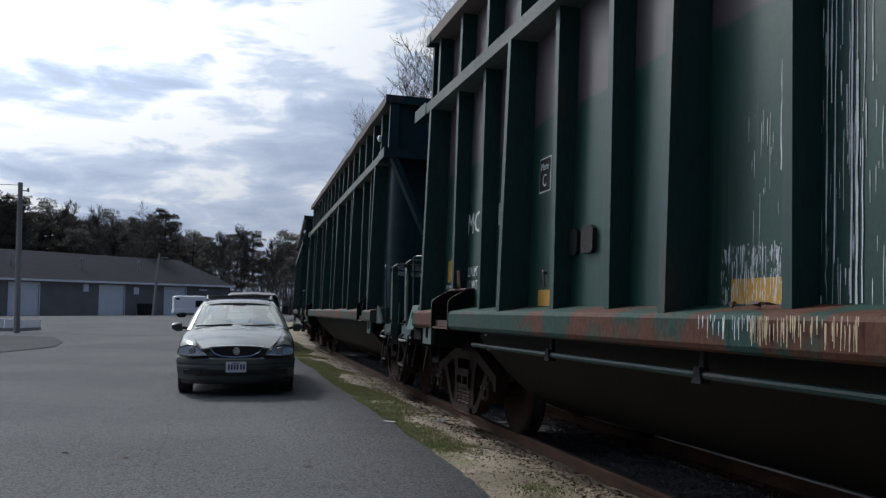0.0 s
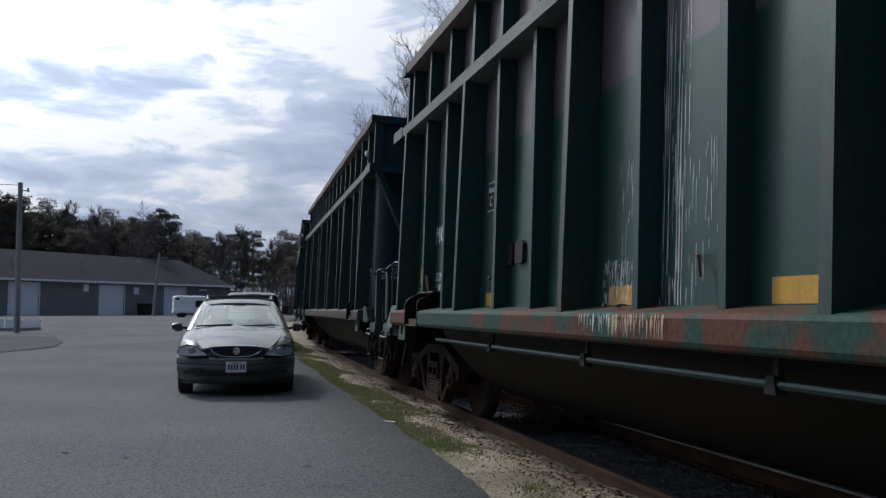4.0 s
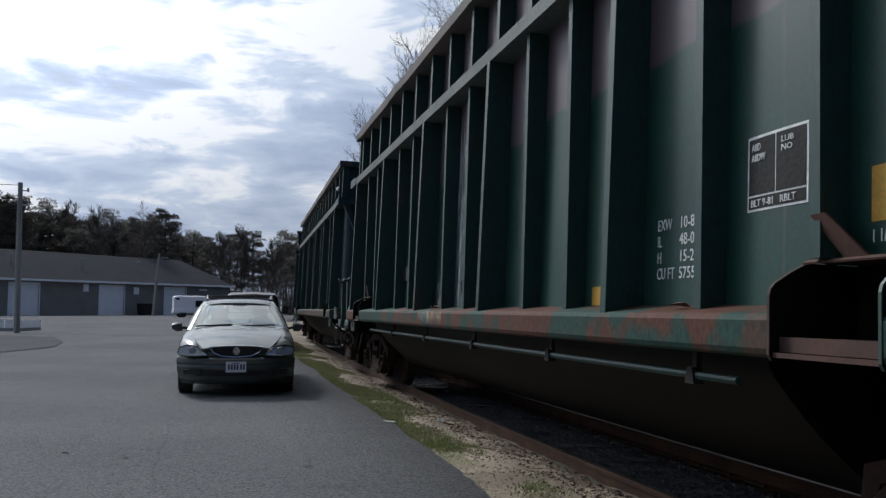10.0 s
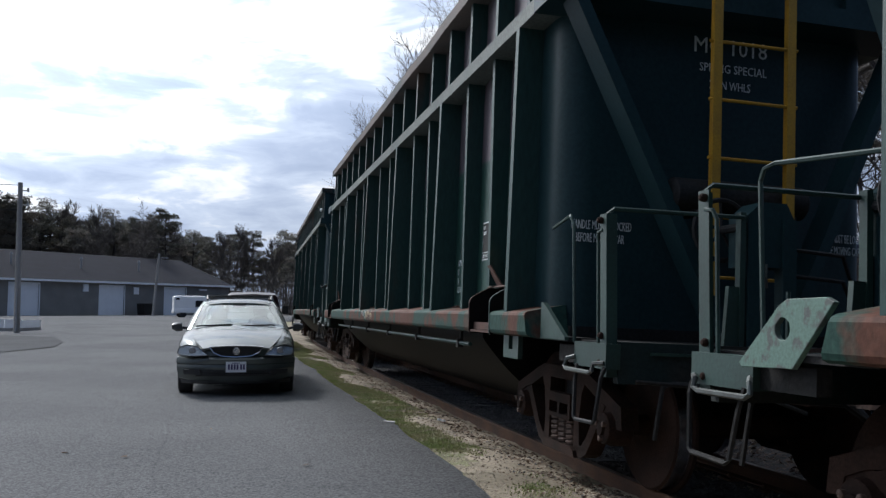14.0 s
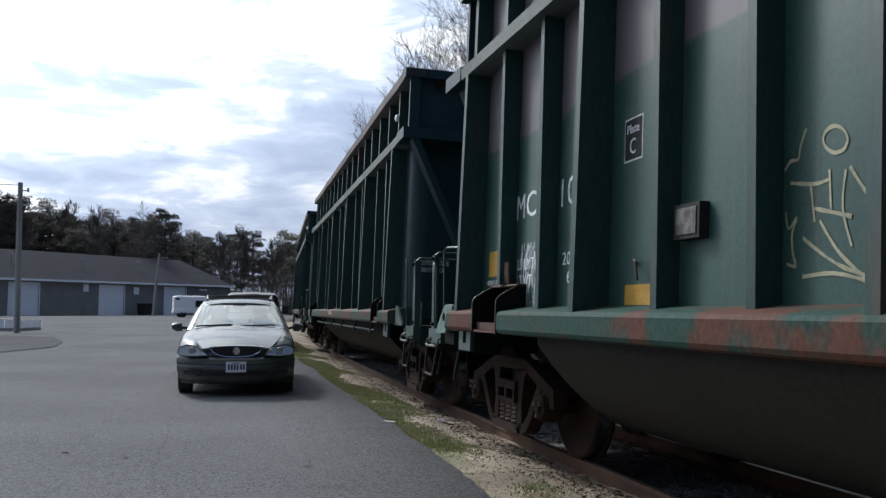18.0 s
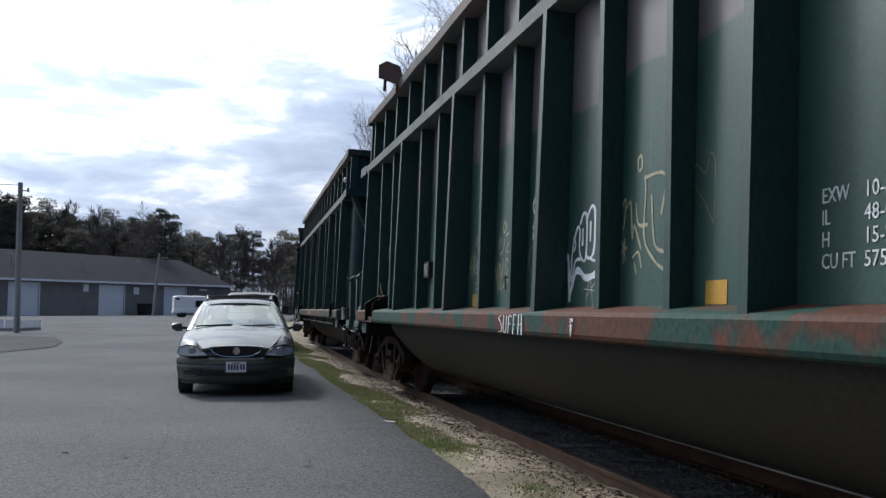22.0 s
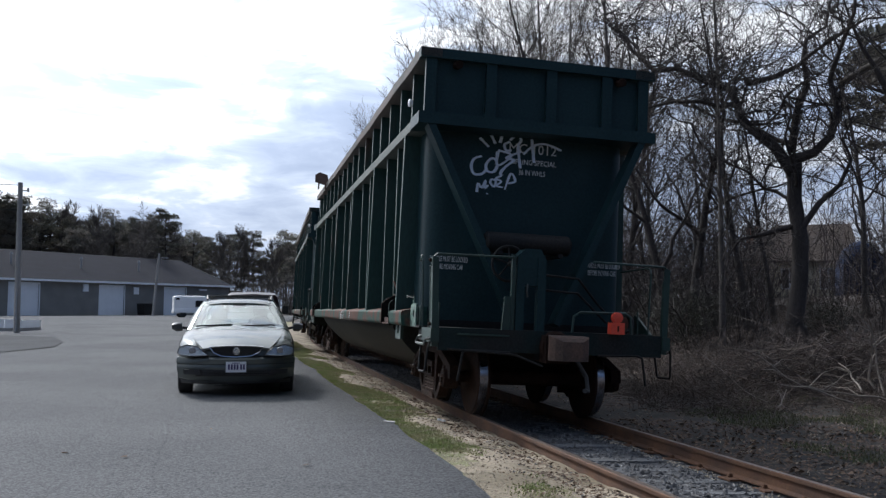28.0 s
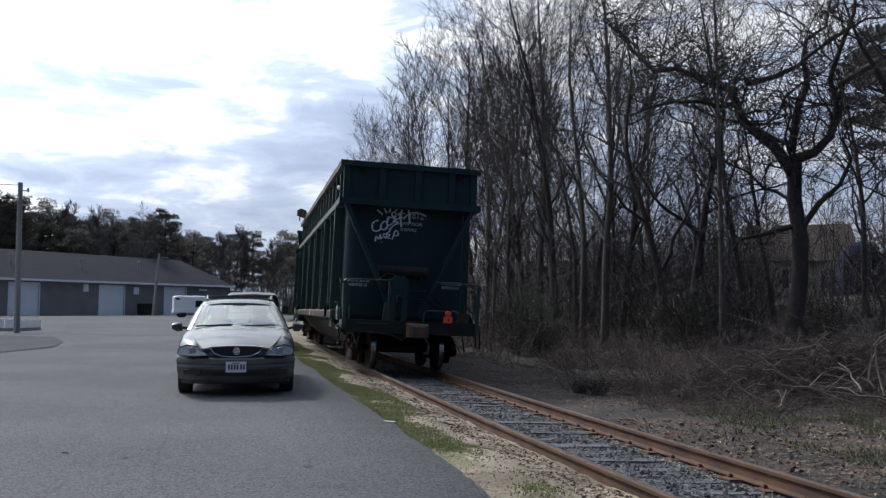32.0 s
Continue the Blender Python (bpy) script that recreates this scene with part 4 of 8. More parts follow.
    tube(bm, [(0.38 + 0.18 * math.cos(t), 1.05 + 0.07 * math.sin(t), 1.0 + 0.16 * math.sin(t)) for t in (2 * math.pi * k / 18 for k in range(19))], 0.014, 6, cap=False)
    part("steering_wheel", bm, PLASTIC, car)
    bm = bmesh.new()
    bx(bm, -0.11, 0.11, 1.12, 1.15, 1.285, 1.345)
    part("rear_view_mirror", bm, PLASTIC, car, bevel=0.01)
    for y in (1.95, 3.1):
        bm = bmesh.new()
        tube(bm, [(-0.575, y, 1.495), (0.575, y, 1.495)], 0.014, 6)
        part("roof_crossbar", bm, PLASTIC, car)
    return car


DARK_RED = material("dark_maroon_car_paint", (0.030, 0.013, 0.016), 0.3, 0.0, (0.025, 0.011, 0.014), 1, 0.5, 300, 0.05, 0, spec=0.2)
VAN_WHITE = material("white_van_paint", (0.86, 0.87, 0.88), 0.35, 0, (0.80, 0.81, 0.82), 1.2, 0.6, 30, 0.04, 0)


def box_vehicle(name, label, at, paint, profile, w_low, w_top, wheels, glazing, roof_paint=None, r=0.37):
    """A tall vehicle: profile of (y, z) half outline from nose to tail, waist at 1.05 m."""
    car = thing(name, label, "vehicle", at=at)
    bm = bmesh.new()
    waist = 1.05
    rows = []
    for y, z in profile:
        zt = min(z, waist)
        rows.append(mirror_ring([(0, y, 0.46), (w_low * 0.9, y, 0.46), (w_low, y, 0.54), (w_low, y, zt - 0.08), (w_low * 0.96, y, zt), (0, y, zt + 0.02)]))
    loft(bm, rows)
    part("body", bm, paint, car, smooth=True, bevel=0.0)
    cab = [(y, z) for y, z in profile if z > waist + 0.1]
    bm = bmesh.new()
    rows = []
    for y, z in cab:
        f = (z - waist) / 0.8
        wt = w_low * 0.97 + (w_top - w_low * 0.97) * min(f, 1)
        rows.append(mirror_ring([(0, y, waist - 0.02), (w_low * 0.97, y, waist - 0.02), (wt, y, z - 0.06), (wt * 0.9, y, z), (0, y, z + 0.03)]))
    loft(bm, rows)
    part("cabin", bm, roof_paint or paint, car)
    for g in glazing:
        bm = bmesh.new()
        hexa(bm, g)
        part("window", bm, PLASTIC if len(g) == 9 else PANE_DARK, car, "dark window glass")
    for s in (-1, 1):
        for y in wheels:
            road_wheel(car, s * (w_low - 0.12), y, r, 0.23, "black tyre")
        bm = bmesh.new()
        bx(bm, *sorted((s * (w_low + 0.02), s * (w_low + 0.24))), 0.75, 0.87, 1.05, 1.28)
        part("door_mirror", bm, PLASTIC, car, "black door mirror", bevel=0.03)
    return car


PANE_DARK = material("dark_vehicle_glass", (0.012, 0.014, 0.016), 0.06, 0, (0.015, 0.017, 0.02), 2, 0.4, 60, 0.02, 0)


def quad_plate(a, b, c, d, n):
    n = Vector(n) * 0.012
    q = [Vector(p) for p in (a, b, c, d)]
    return [p - n for p in q] + [p + n for p in q]


def build_vehicles():
    station_wagon(pose(0.66, 13.98, lot_z(14), 0, 0, -3.5))
    suv = [(-0.95, 0.55), (-0.9, 0.78), (0.35, 1.02), (0.5, 1.05), (1.15, 1.62), (1.6, 1.70), (3.2, 1.70), (3.75, 1.62), (3.95, 1.0), (3.97, 0.6)]
    gl = [quad_plate((-0.78, 0.56, 1.10), (0.78, 0.56, 1.10), (0.66, 1.10, 1.56), (-0.66, 1.10, 1.56), (0, -0.75, 0.65))]
    for s in (-1, 1):
        gl.append(quad_plate((s * 0.905, 0.95, 1.10), (s * 0.905, 3.6, 1.10), (s * 0.80, 3.5, 1.58), (s * 0.80, 1.3, 1.58), (s, 0, 0.2)))
    suv_ob = box_vehicle("suv", "dark maroon utility vehicle with a pale roof, parked behind the wagon", pose(1.84, 28.8, lot_z(29), 0, 0, -2), DARK_RED, suv, 0.92, 0.78, (0, 2.8), gl)
    suv_ob.scale = (1, 1, 1.07)
    van = [(-0.85, 0.6), (-0.8, 0.95), (0.1, 1.20), (0.85, 2.0), (1.3, 2.30), (3.6, 2.36), (4.15, 2.33), (4.25, 2.2), (4.3, 0.6)]
    gl = [quad_plate((-0.85, 0.24, 1.15), (0.85, 0.24, 1.15), (0.78, 0.82, 1.72), (-0.78, 0.82, 1.72), (0, -0.75, 0.65))]
    for s in (-1, 1):
        gl.append(quad_plate((s * 0.965, 1.15, 1.15), (s * 0.965, 2.25, 1.15), (s * 0.905, 2.25, 1.85), (s * 0.905, 1.55, 1.85), (s, 0, 0.15)))
        gl.append(quad_plate((s * 0.915, 3.75, 1.93), (s * 0.915, 4.1, 1.93), (s * 0.90, 4.1, 2.12), (s * 0.90, 3.75, 2.12), (s, 0, 0.15)))
    v = box_vehicle("van", "white utility van parked by the shed doors", pose(2.25, 90.2, lot_z(90) - 0.04, 0, 0, 97), VAN_WHITE, van, 0.98, 0.90, (0, 3.45), gl, r=0.37)
    v.scale = (1, 1, 0.9)
    bm = bmesh.new()
    for y in (1.4, 2.6, 3.8):
        tube(bm, [(-0.8, y, 2.42), (0.8, y, 2.42)], 0.02, 5)
    for x in (-0.8, 0.8):
        tube(bm, [(x, 1.3, 2.42), (x, 3.9, 2.42)], 0.02, 5)
    part("roof_rack", bm, GREY_PAINT, v, "grey tube roof rack")


build_vehicles()


# ---- poles, wires, dock, skip ----
def utility_pole(x, y, h, r, lean, fittings):
    z0 = lot_z(y) - 0.05
    ob = thing("utility_pole", "weathered wooden utility pole at the edge of the lot", "pole", "utility poles", at=pose(x, y, z0, 0, lean, 0))
    bm = bmesh.new()
    tube(bm, [(0, 0, 0), (0, 0, h * 0.5), (0, 0, h)], r, 12, r * 0.72)
    part("shaft", bm, POLE, ob, smooth=True)
    for f in fittings:
        bm = bmesh.new()
        if f[0] == "arm":
            tube(bm, [(0, 0, f[1]), (f[2], 0, f[1] + 0.12)], 0.03, 6)
            part("bracket_arm", bm, GREY_PAINT, ob)
            bm = bmesh.new()
            loft(bm, [[(f[2] - 0.1 + a, b, f[1] + 0.1 + c) for a, b, c in ((0, -k, -k * 0.5), (0, k, -k * 0.5), (0, k, k * 0.6), (0, -k, k * 0.6))] if i == 0 else [(f[2] + 0.4 + a, b, f[1] + 0.1 + c) for a, b, c in ((0, -k, -k * 0.5), (0, k, -k * 0.5), (0, k, k * 0.6), (0, -k, k * 0.6))] for i, k in enumerate((0.07, 0.13))])
            part("lamp_head", bm, GREY_PAINT, ob, "grey floodlight head", bevel=0.01)
        elif f[0] == "bolt":
            tube(bm, [(0, 0, f[1]), (r + 0.22, 0, f[1] + 0.02)], 0.025, 6)
            tube(bm, [(r + 0.2, 0, f[1] - 0.05), (r + 0.2, 0, f[1] + 0.14)], 0.05, 8)
            part("insulator", bm, GREY_PAINT, ob, "grey insulator on a bolt")
        elif f[0] == "box":
            bx(bm, r, r + 0.22, -0.12, 0.12, f[1], f[1] + f[2])
            part("meter_box", bm, GREY_PAINT, ob, bevel=0.02)
        else:
            tube(bm, [(0, -r - 0.03, f[1]), (0, -r - 0.03, f[1] + f[2])], 0.03, 6)
            part("conduit", bm, GREY_PAINT, ob)
    return ob


utility_pole(-8.15, 46.1, 7.3, 0.15, -0.6, [("bolt", 6.9), ("bolt", 6.2), ("conduit", 0.1, 1.9)])
utility_pole(-4.3, 100.9, 6.95, 0.16, 4.0, [("arm", 6.4, 0.6), ("conduit", 0.1, 2.2)])


def wire(p, q, sag):
    p, q = Vector(p), Vector(q)
    bm = bmesh.new()
    tube(bm, [p.lerp(q, t / 12) - Vector((0, 0, sag * 4 * (t / 12) * (1 - t / 12))) for t in range(13)], 0.018, 4)
    return solid("overhead_wire", bm, PLASTIC, "thin black overhead wire slung between poles", "wire", group="overhead wires")


wire((-8.2, 46.1, 7.2), (-33, 41, 8.6), 0.5)
wire((-8.2, 46.1, 6.0), (-33, 41, 6.6), 0.5)


def dock():
    ob = thing("loading_dock", "low white-boarded concrete loading dock with rail", "dock", at=pose(-11.6, 50.6, lot_z(50) - 0.02, 0, 0, -14))
    bm = bmesh.new()
    bx(bm, -6, 3.6, -1.2, 1.2, 0, 0.16)
    part("slab", bm, CONCRETE, ob, "concrete slab", bevel=0.02)
    for i in range(12):
        bm = bmesh.new()
        x = -5.9 + i * 0.79
        bx(bm, x, x + 0.77, -1.22, -1.18, 0.16, 0.56)
        part("board", bm, WHITE_PAINT if i % 3 else GREY_PAINT, ob)
    bm = bmesh.new()
    bx(bm, -6, 3.6, -1.26, -1.14, 0.56, 0.61)
    part("rail", bm, WHITE_PAINT, ob)
    bm = bmesh.new()
    bx(bm, 3.56, 3.62, -1.18, 1.1, 0.16, 0.56)
    part("end_board", bm, WHITE_PAINT, ob)
    return ob


dock()


def skip_bin():
    ob = thing("waste_bin", "dark green steel waste bin against the shed wall", "bin", at=pose(-5.6, 110.6, lot_z(100) - 0.1, 0, 0, 44))
    bm = bmesh.new()
    loft(bm, [[(x, y, z) for x, y in ((-k, -0.6), (k, -0.6), (k, 0.6), (-k, 0.6))] for z, k in ((0.15, 0.62), (1.45, 0.76))])
    part("tub", bm, BLACK, ob, bevel=0.02)
    bm = bmesh.new()
    bx(bm, -0.8, 0.8, -0.65, 0.65, 1.45, 1.53)
    part("lid", bm, PLASTIC, ob)
    for x in (-0.5, 0.5):
        bm = bmesh.new()
        lathe(bm, [(-0.05, 0.09), (0.05, 0.09)], 10)
        part("caster", bm, RUBBER, ob, at=Matrix.Translation((x, -0.45, 0.09)))
    return ob


skip_bin()


# ---- the train ----
LEN, PITCH, HALF_W, TOP, MIR = 15.16, 18.03, 1.61, 4.585, 15.5
DEEP = [0.93 + 2.78 * i for i in range(6)]                      # deep tapered ribs
SHALLOW = [d + o for d in DEEP[:-1] for o in (0.92, 1.86)]     # shallow ribs between them
SHEET, BELT_Z, SILL_TOP, SILL_BOT, WELL_TOP = 1.355, 3.68, 1.26, 1.052, 1.485
SIDES = (-1, 1)


RIBS = sorted(DEEP + SHALLOW)


def bulge(a, b, u):
    """How far a side sheet swells between the ribs at a and b."""
    t = (u - a) / (b - a)
    return 0.022 * math.sin(math.pi * t) + 0.006 * noise.noise(Vector((a * 3.1, t * 2.0, 1.26)))


def skin(u):
    """Half width of the car over its side sheets at u."""
    for a, b in zip(RIBS, RIBS[1:]):
        if a <= u <= b:
            return SHEET + bulge(a, b, u)
    return SHEET + 0.030


def in_well(u):
    """Whether u lies over one of the two step wells in the sill."""
    return min(abs(u - 1.63), abs(u - MIR + 1.63)) < 0.33


def holed_plate(bm, pts, hole, r, place):
    """An upright plate with the outline pts and a round hole through it; place(a, z, side) gives each corner."""
    cx, cz = hole
    ring = []
    for i in range(len(pts)):
        (x0, z0), (x1, z1) = pts[i], pts[(i + 1) % len(pts)]
        ring += [(x0 + (x1 - x0) * k / 4, z0 + (z1 - z0) * k / 4) for k in range(4)]
    loops = []
    for side in (0, 1):
        outer = [bm.verts.new(place(a, z, side)) for a, z in ring]
        inner = []
        for a, z in ring:
            d = math.hypot(a - cx, z - cz)
            inner.append(bm.verts.new(place(cx + r * (a - cx) / d, cz + r * (z - cz) / d, side)))
        loops.append((outer, inner))
    n = len(ring)
    for i in range(n):
        j = (i + 1) % n
        (o0, i0), (o1, i1) = loops
        bm.faces.new((o0[i], o0[j], i0[j], i0[i]))
        bm.faces.new((o1[j], o1[i], i1[i], i1[j]))
        bm.faces.new((o0[j], o0[i], o1[i], o1[j]))
        bm.faces.new((i0[i], i0[j], i1[j], i1[i]))
    bmesh.ops.recalc_face_normals(bm, faces=bm.faces)


def hopper_body():
    car = thing("hopper_car", "dark green ribbed open-top freight hopper car", "freight car", "hopper cars of the train")
    ribs = RIBS
    # side sheets, one per bay, each slightly bulged
    for s in SIDES:
        for z0, z1, ends in ((SILL_TOP, BELT_Z - 0.06, ribs), (BELT_Z + 0.06, TOP - 0.1, [0.20] + ribs + [LEN + 0.02])):
            for a, b in zip(ends, ends[1:]):
                rows = []
                cuts = [q + d for q in (1.30, 1.96, MIR - 1.30, MIR - 1.96) if a < q < b for d in (-0.001, 0.001)]
                for y in sorted([a + (b - a) * i / 10 for i in range(11)] + cuts):
                    x = SHEET + bulge(a, b, y)
                    foot = WELL_TOP if z0 == SILL_TOP and in_well(y) else z0
                    rows.append([(s * x, y, foot), (s * x, y, (z0 + z1) / 2), (s * x, y, z1), (s * (SHEET - 0.05), y, z1), (s * (SHEET - 0.05), y, foot)])
                bm = bmesh.new()
                loft(bm, rows)
                part("side_sheet", bm, PAINT, car, smooth=True)
        for u in ribs:
            deep = u in DEEP
            bm = bmesh.new()
            hw = 0.040 if deep else 0.036
            ob, ot = (1.622, 1.602) if deep else (1.505, 1.530)
            foot = SILL_TOP - 0.035 if deep else WELL_TOP if in_well(u) else SILL_TOP + 0.01
            root = max(foot, SILL_TOP)
            hexa(bm, [(s * (SHEET - 0.02), u - hw, root), (s * ob, u - hw, foot), (s * ob, u + hw, foot), (s * (SHEET - 0.02), u + hw, root),
                      (s * (SHEET - 0.02), u - hw, BELT_Z - 0.07), (s * ot, u - hw, BELT_Z - 0.07), (s * ot, u + hw, BELT_Z - 0.07), (s * (SHEET - 0.02), u + hw, BELT_Z - 0.07)])
            part("rib", bm, RIB, car, "deep tapered steel rib" if deep else "", bevel=0.008)
            bm = bmesh.new()
            bx(bm, *sorted((s * (SHEET - 0.02), s * 1.52)), u - hw, u + hw, BELT_Z + 0.07, TOP - 0.1)
            part("upper_rib", bm, RIB, car, bevel=0.006)
        bm = bmesh.new()
        loft(bm, [[(s * 1.30, y, BELT_Z - 0.07), (s * 1.60, y, BELT_Z - 0.07), (s * 1.61, y, BELT_Z + 0.045), (s * 1.30, y, BELT_Z + 0.07)] for y in (-0.03, 4, 8, 12, 15.56)])
        part("belt_rail", bm, BELT, car, "scuffed pale steel belt rail", bevel=0.006)
        bm = bmesh.new()
        rows = []
        for k in range(17):
            y, j = LEN * k / 16, 0.012 * noise.noise(Vector((k * 0.7, s, 9)))
            rows.append([(s * 1.33, y, TOP - 0.11 + j), (s * (1.595 + j), y, TOP - 0.11 + j), (s * (HALF_W + j), y, TOP + j), (s * 1.33, y, TOP + j)])
        loft(bm, rows)
        part("top_rail", bm, TOPRAIL, car, "rusty brown top rail", bevel=0.008)
        # side sill, cut by a step well at each end
        for a, b in ((0.40, 1.30), (1.96, MIR - 1.96), (MIR - 1.30, MIR - 0.40)):
            bm = bmesh.new()
            n = max(2, int((b - a) / 0.5))
            rows = []
            for i in range(n + 1):
                y = a + (b - a) * i / n
                j = 0.010 * noise.noise(Vector((y * 1.7, s, 0)))
                skew = -0.07 if (i == 0 and a < 1) else (0.07 if (i == n and b > 14) else 0)
                prof = [(1.30, SILL_BOT), (1.595, SILL_BOT), (1.630, SILL_BOT + 0.014), (1.641, SILL_BOT + 0.040), (1.643, SILL_TOP - 0.046), (1.634, SILL_TOP - 0.026), (1.612, SILL_TOP - 0.014), (1.30, SILL_TOP + 0.050)]
                rows.append([(s * (w + (j if w > 1.4 else 0)), y + skew * (SILL_TOP - z) / (SILL_TOP - SILL_BOT), z) for w, z in prof])
            loft(bm, rows)
            part("side_sill", bm, SILL, car, "rust-blotched green side sill")
        for c, e in ((1.63, -1), (MIR - 1.63, 1)):
            bm = bmesh.new()
            bx(bm, *sorted((s * 1.22, s * 1.60)), c - 0.318, c + 0.318, SILL_BOT + 0.03, SILL_BOT + 0.094)
            part("step_tread", bm, STEP_STEEL, car, "rusty steel step tread", bevel=0.004)
            bm = bmesh.new()
            bx(bm, *sorted((s * 1.25, s * 1.632)), c - 0.318, c + 0.318, SILL_BOT + 0.005, SILL_BOT + 0.026)
            part("step_lip", bm, STEP_STEEL, car, "rusty step lip", bevel=0.003)
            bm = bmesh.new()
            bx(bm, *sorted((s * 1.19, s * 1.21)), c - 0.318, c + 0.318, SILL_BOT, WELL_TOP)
            part("step_back", bm, NEAR_BLACK, car)
            bm = bmesh.new()
            loft(bm, [[(s * 1.19, y, WELL_TOP - 0.012), (s * 1.45, y, WELL_TOP - 0.012), (s * 1.475, y, WELL_TOP - 0.022), (s * 1.478, y, WELL_TOP - 0.014), (s * 1.452, y, WELL_TOP), (s * 1.19, y, WELL_TOP)] for y in (c - 0.338, c + 0.338)])
            part("step_roof", bm, STEP_STEEL, car, "rusty bent roof plate of the step well")
            outline = [(1.20, SILL_BOT - 0.01), (1.630, SILL_BOT - 0.01), (1.642, SILL_BOT + 0.012), (1.644, 1.320), (1.636, 1.348), (1.614, 1.374), (1.535, 1.425), (1.450, WELL_TOP - 0.016), (1.20, WELL_TOP - 0.016)]
            for k in (-1, 1):
                y = c + k * 0.33
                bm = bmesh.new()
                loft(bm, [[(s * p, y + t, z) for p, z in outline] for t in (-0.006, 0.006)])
                cheek = part("step_cheek", bm, NEAR_BLACK, car, "black steel step side plate")
                edge = outline[1:8]
                bm = bmesh.new()
                loft(bm, [[(s * p, y - 0.008, z), (s * p, y + 0.008, z), (s * (p + 0.006), y + 0.008, z + 0.003), (s * (p + 0.006), y - 0.008, z + 0.003)] for p, z in edge])
                part("edge_strip", bm, TRIM if k * e > 0 else STEP_STEEL, cheek, "worn edge of the side plate")
            bm = bmesh.new()
            y = c - e * 0.02
            loft(bm, [[(s * w0, y - e * lo, WELL_TOP - 0.004), (s * w1, y - e * hi, 1.672), (s * w1, y - e * (hi + 0.09), 1.668), (s * w0, y - e * (lo + 0.14), WELL_TOP - 0.004)] for w0, w1, lo, hi in ((1.440, 1.500, -0.06, 0.13), (1.455, 1.515, -0.06, 0.13))])
            part("gusset", bm, STEP_STEEL, car, "rusty gusset plate", bevel=0.003)
        # end plates with a pole hole, and hanging jacking lugs
        for y0, e in ((0.42, -1), (MIR - 0.42, 1)):
            bm = bmesh.new()
            if e > 0:
                pts = [(0.36, SILL_BOT - 0.04), (0.11, SILL_TOP + 0.035), (0.16, SILL_TOP + 0.055), (0.40, SILL_TOP + 0.05), (0.46, SILL_TOP + 0.02), (0.74, SILL_BOT - 0.03), (0.72, SILL_BOT - 0.05)]
                holed_plate(bm, pts, (0.43, SILL_TOP - 0.08), 0.050, lambda a, z, side: (s * (1.52 + 0.03 * side), y0 + a, z))
                part("pole_plate", bm, PALE_GREEN, car, "pale green end plate with round hole", bevel=0.003)
            else:
                pts = [(0.15, SILL_BOT), (0.15, SILL_TOP + 0.055), (0.20, SILL_TOP + 0.055), (0.64, SILL_BOT + 0.02), (0.64, SILL_BOT)]
                loft(bm, [[(s * w, y0 - a, z) for a, z in pts] for w in (1.52, 1.55)])
                part("pole_plate", bm, TRIM, car, "dark green triangular end plate", bevel=0.004)
            bm = bmesh.new()
            bx(bm, *sorted((s * 1.30, s * 1.52)), *sorted((y0 - e * 0.1, y0 + e * 0.62)), SILL_BOT - 0.01, SILL_BOT + 0.02)
            part("corner_shelf", bm, BLACK, car)
            yy = y0 - e * 0.46
            bm = bmesh.new()
            for q in ((-0.19, -0.05), (0.05, 0.19)):
                bx(bm, *sorted((s * 1.54, s * 1.58)), yy + q[0], yy + q[1], 0.87, SILL_BOT)
            bx(bm, *sorted((s * 1.54, s * 1.58)), yy - 0.05, yy + 0.05, 0.87, 0.94)
            part("jacking_lug", bm, TRIM, car, "green U-shaped lug")
        # a little round knob on the upper side by the rear
        bm = bmesh.new()
        lathe(bm, [(1.50, 0.02), (1.52, 0.05), (1.56, 0.055), (1.58, 0.02)], 12)
        if s < 0:
            for v in bm.verts:
                v.co.x = -v.co.x
        part("knob", bm, WHITE_PAINT, car, "pale round knob", smooth=True, at=Matrix.Translation((0, 0.95, 4.08)))
        for u in (3.0, 9.6):
            bm = bmesh.new()
            bx(bm, *sorted((s * 1.45, s * 1.53)), u - 0.05, u + 0.05, TOP - 0.01, TOP + 0.09)
            tube(bm, [(s * 1.49, u, TOP + 0.09), (s * 1.49, u, TOP + 0.14)], 0.03, 6)
            part("top_lug", bm, TRUCK, car)
    bm = bmesh.new()
    bx(bm, -1.30, 1.30, 0.3, LEN - 0.3, 1.05, 1.15)
    part("floor_sheet", bm, BLACK, car)
    for e in (-1, 1):
        yl = 0.36 if e < 0 else MIR - 0.36           # lower end sheet
        yu = 0.10 if e < 0 else LEN - 0.10           # upper end sheet
        bm = bmesh.new()
        r, pts = 0.26, []
        for k in range(7):
            t = math.pi / 2 * k / 6
            pts.append((-SHEET - 0.03 + r - r * math.cos(t), r - r * math.sin(t)))
        pts = [(-SHEET - 0.03, r + (0.35 if e < 0 else 0.02))] + pts
        outer = pts + [(-x, d) for x, d in pts[::-1]]
        loft(bm, [[(x, yl - e * d, z) for x, d in outer] + [(x * 0.97, yl - e * (d + 0.04), z) for x, d in outer[::-1]] for z in (1.1, BELT_Z)])
        part("end_sheet", bm, PAINT_END, car, "dark green end sheet with rounded corners", smooth=True)
        bm = bmesh.new()
        bx(bm, -1.47, 1.47, *sorted((yu - e * 0.06, yu)), BELT_Z, TOP - 0.05)
        part("upper_end_sheet", bm, PAINT_END, car)
        for w in (-1.46, -0.66, 0.16, 0.94, 1.46):
            bm = bmesh.new()
            bx(bm, w - 0.07, w + 0.07, *sorted((yu, yu + e * 0.07)), BELT_Z + 0.05, TOP - 0.1)
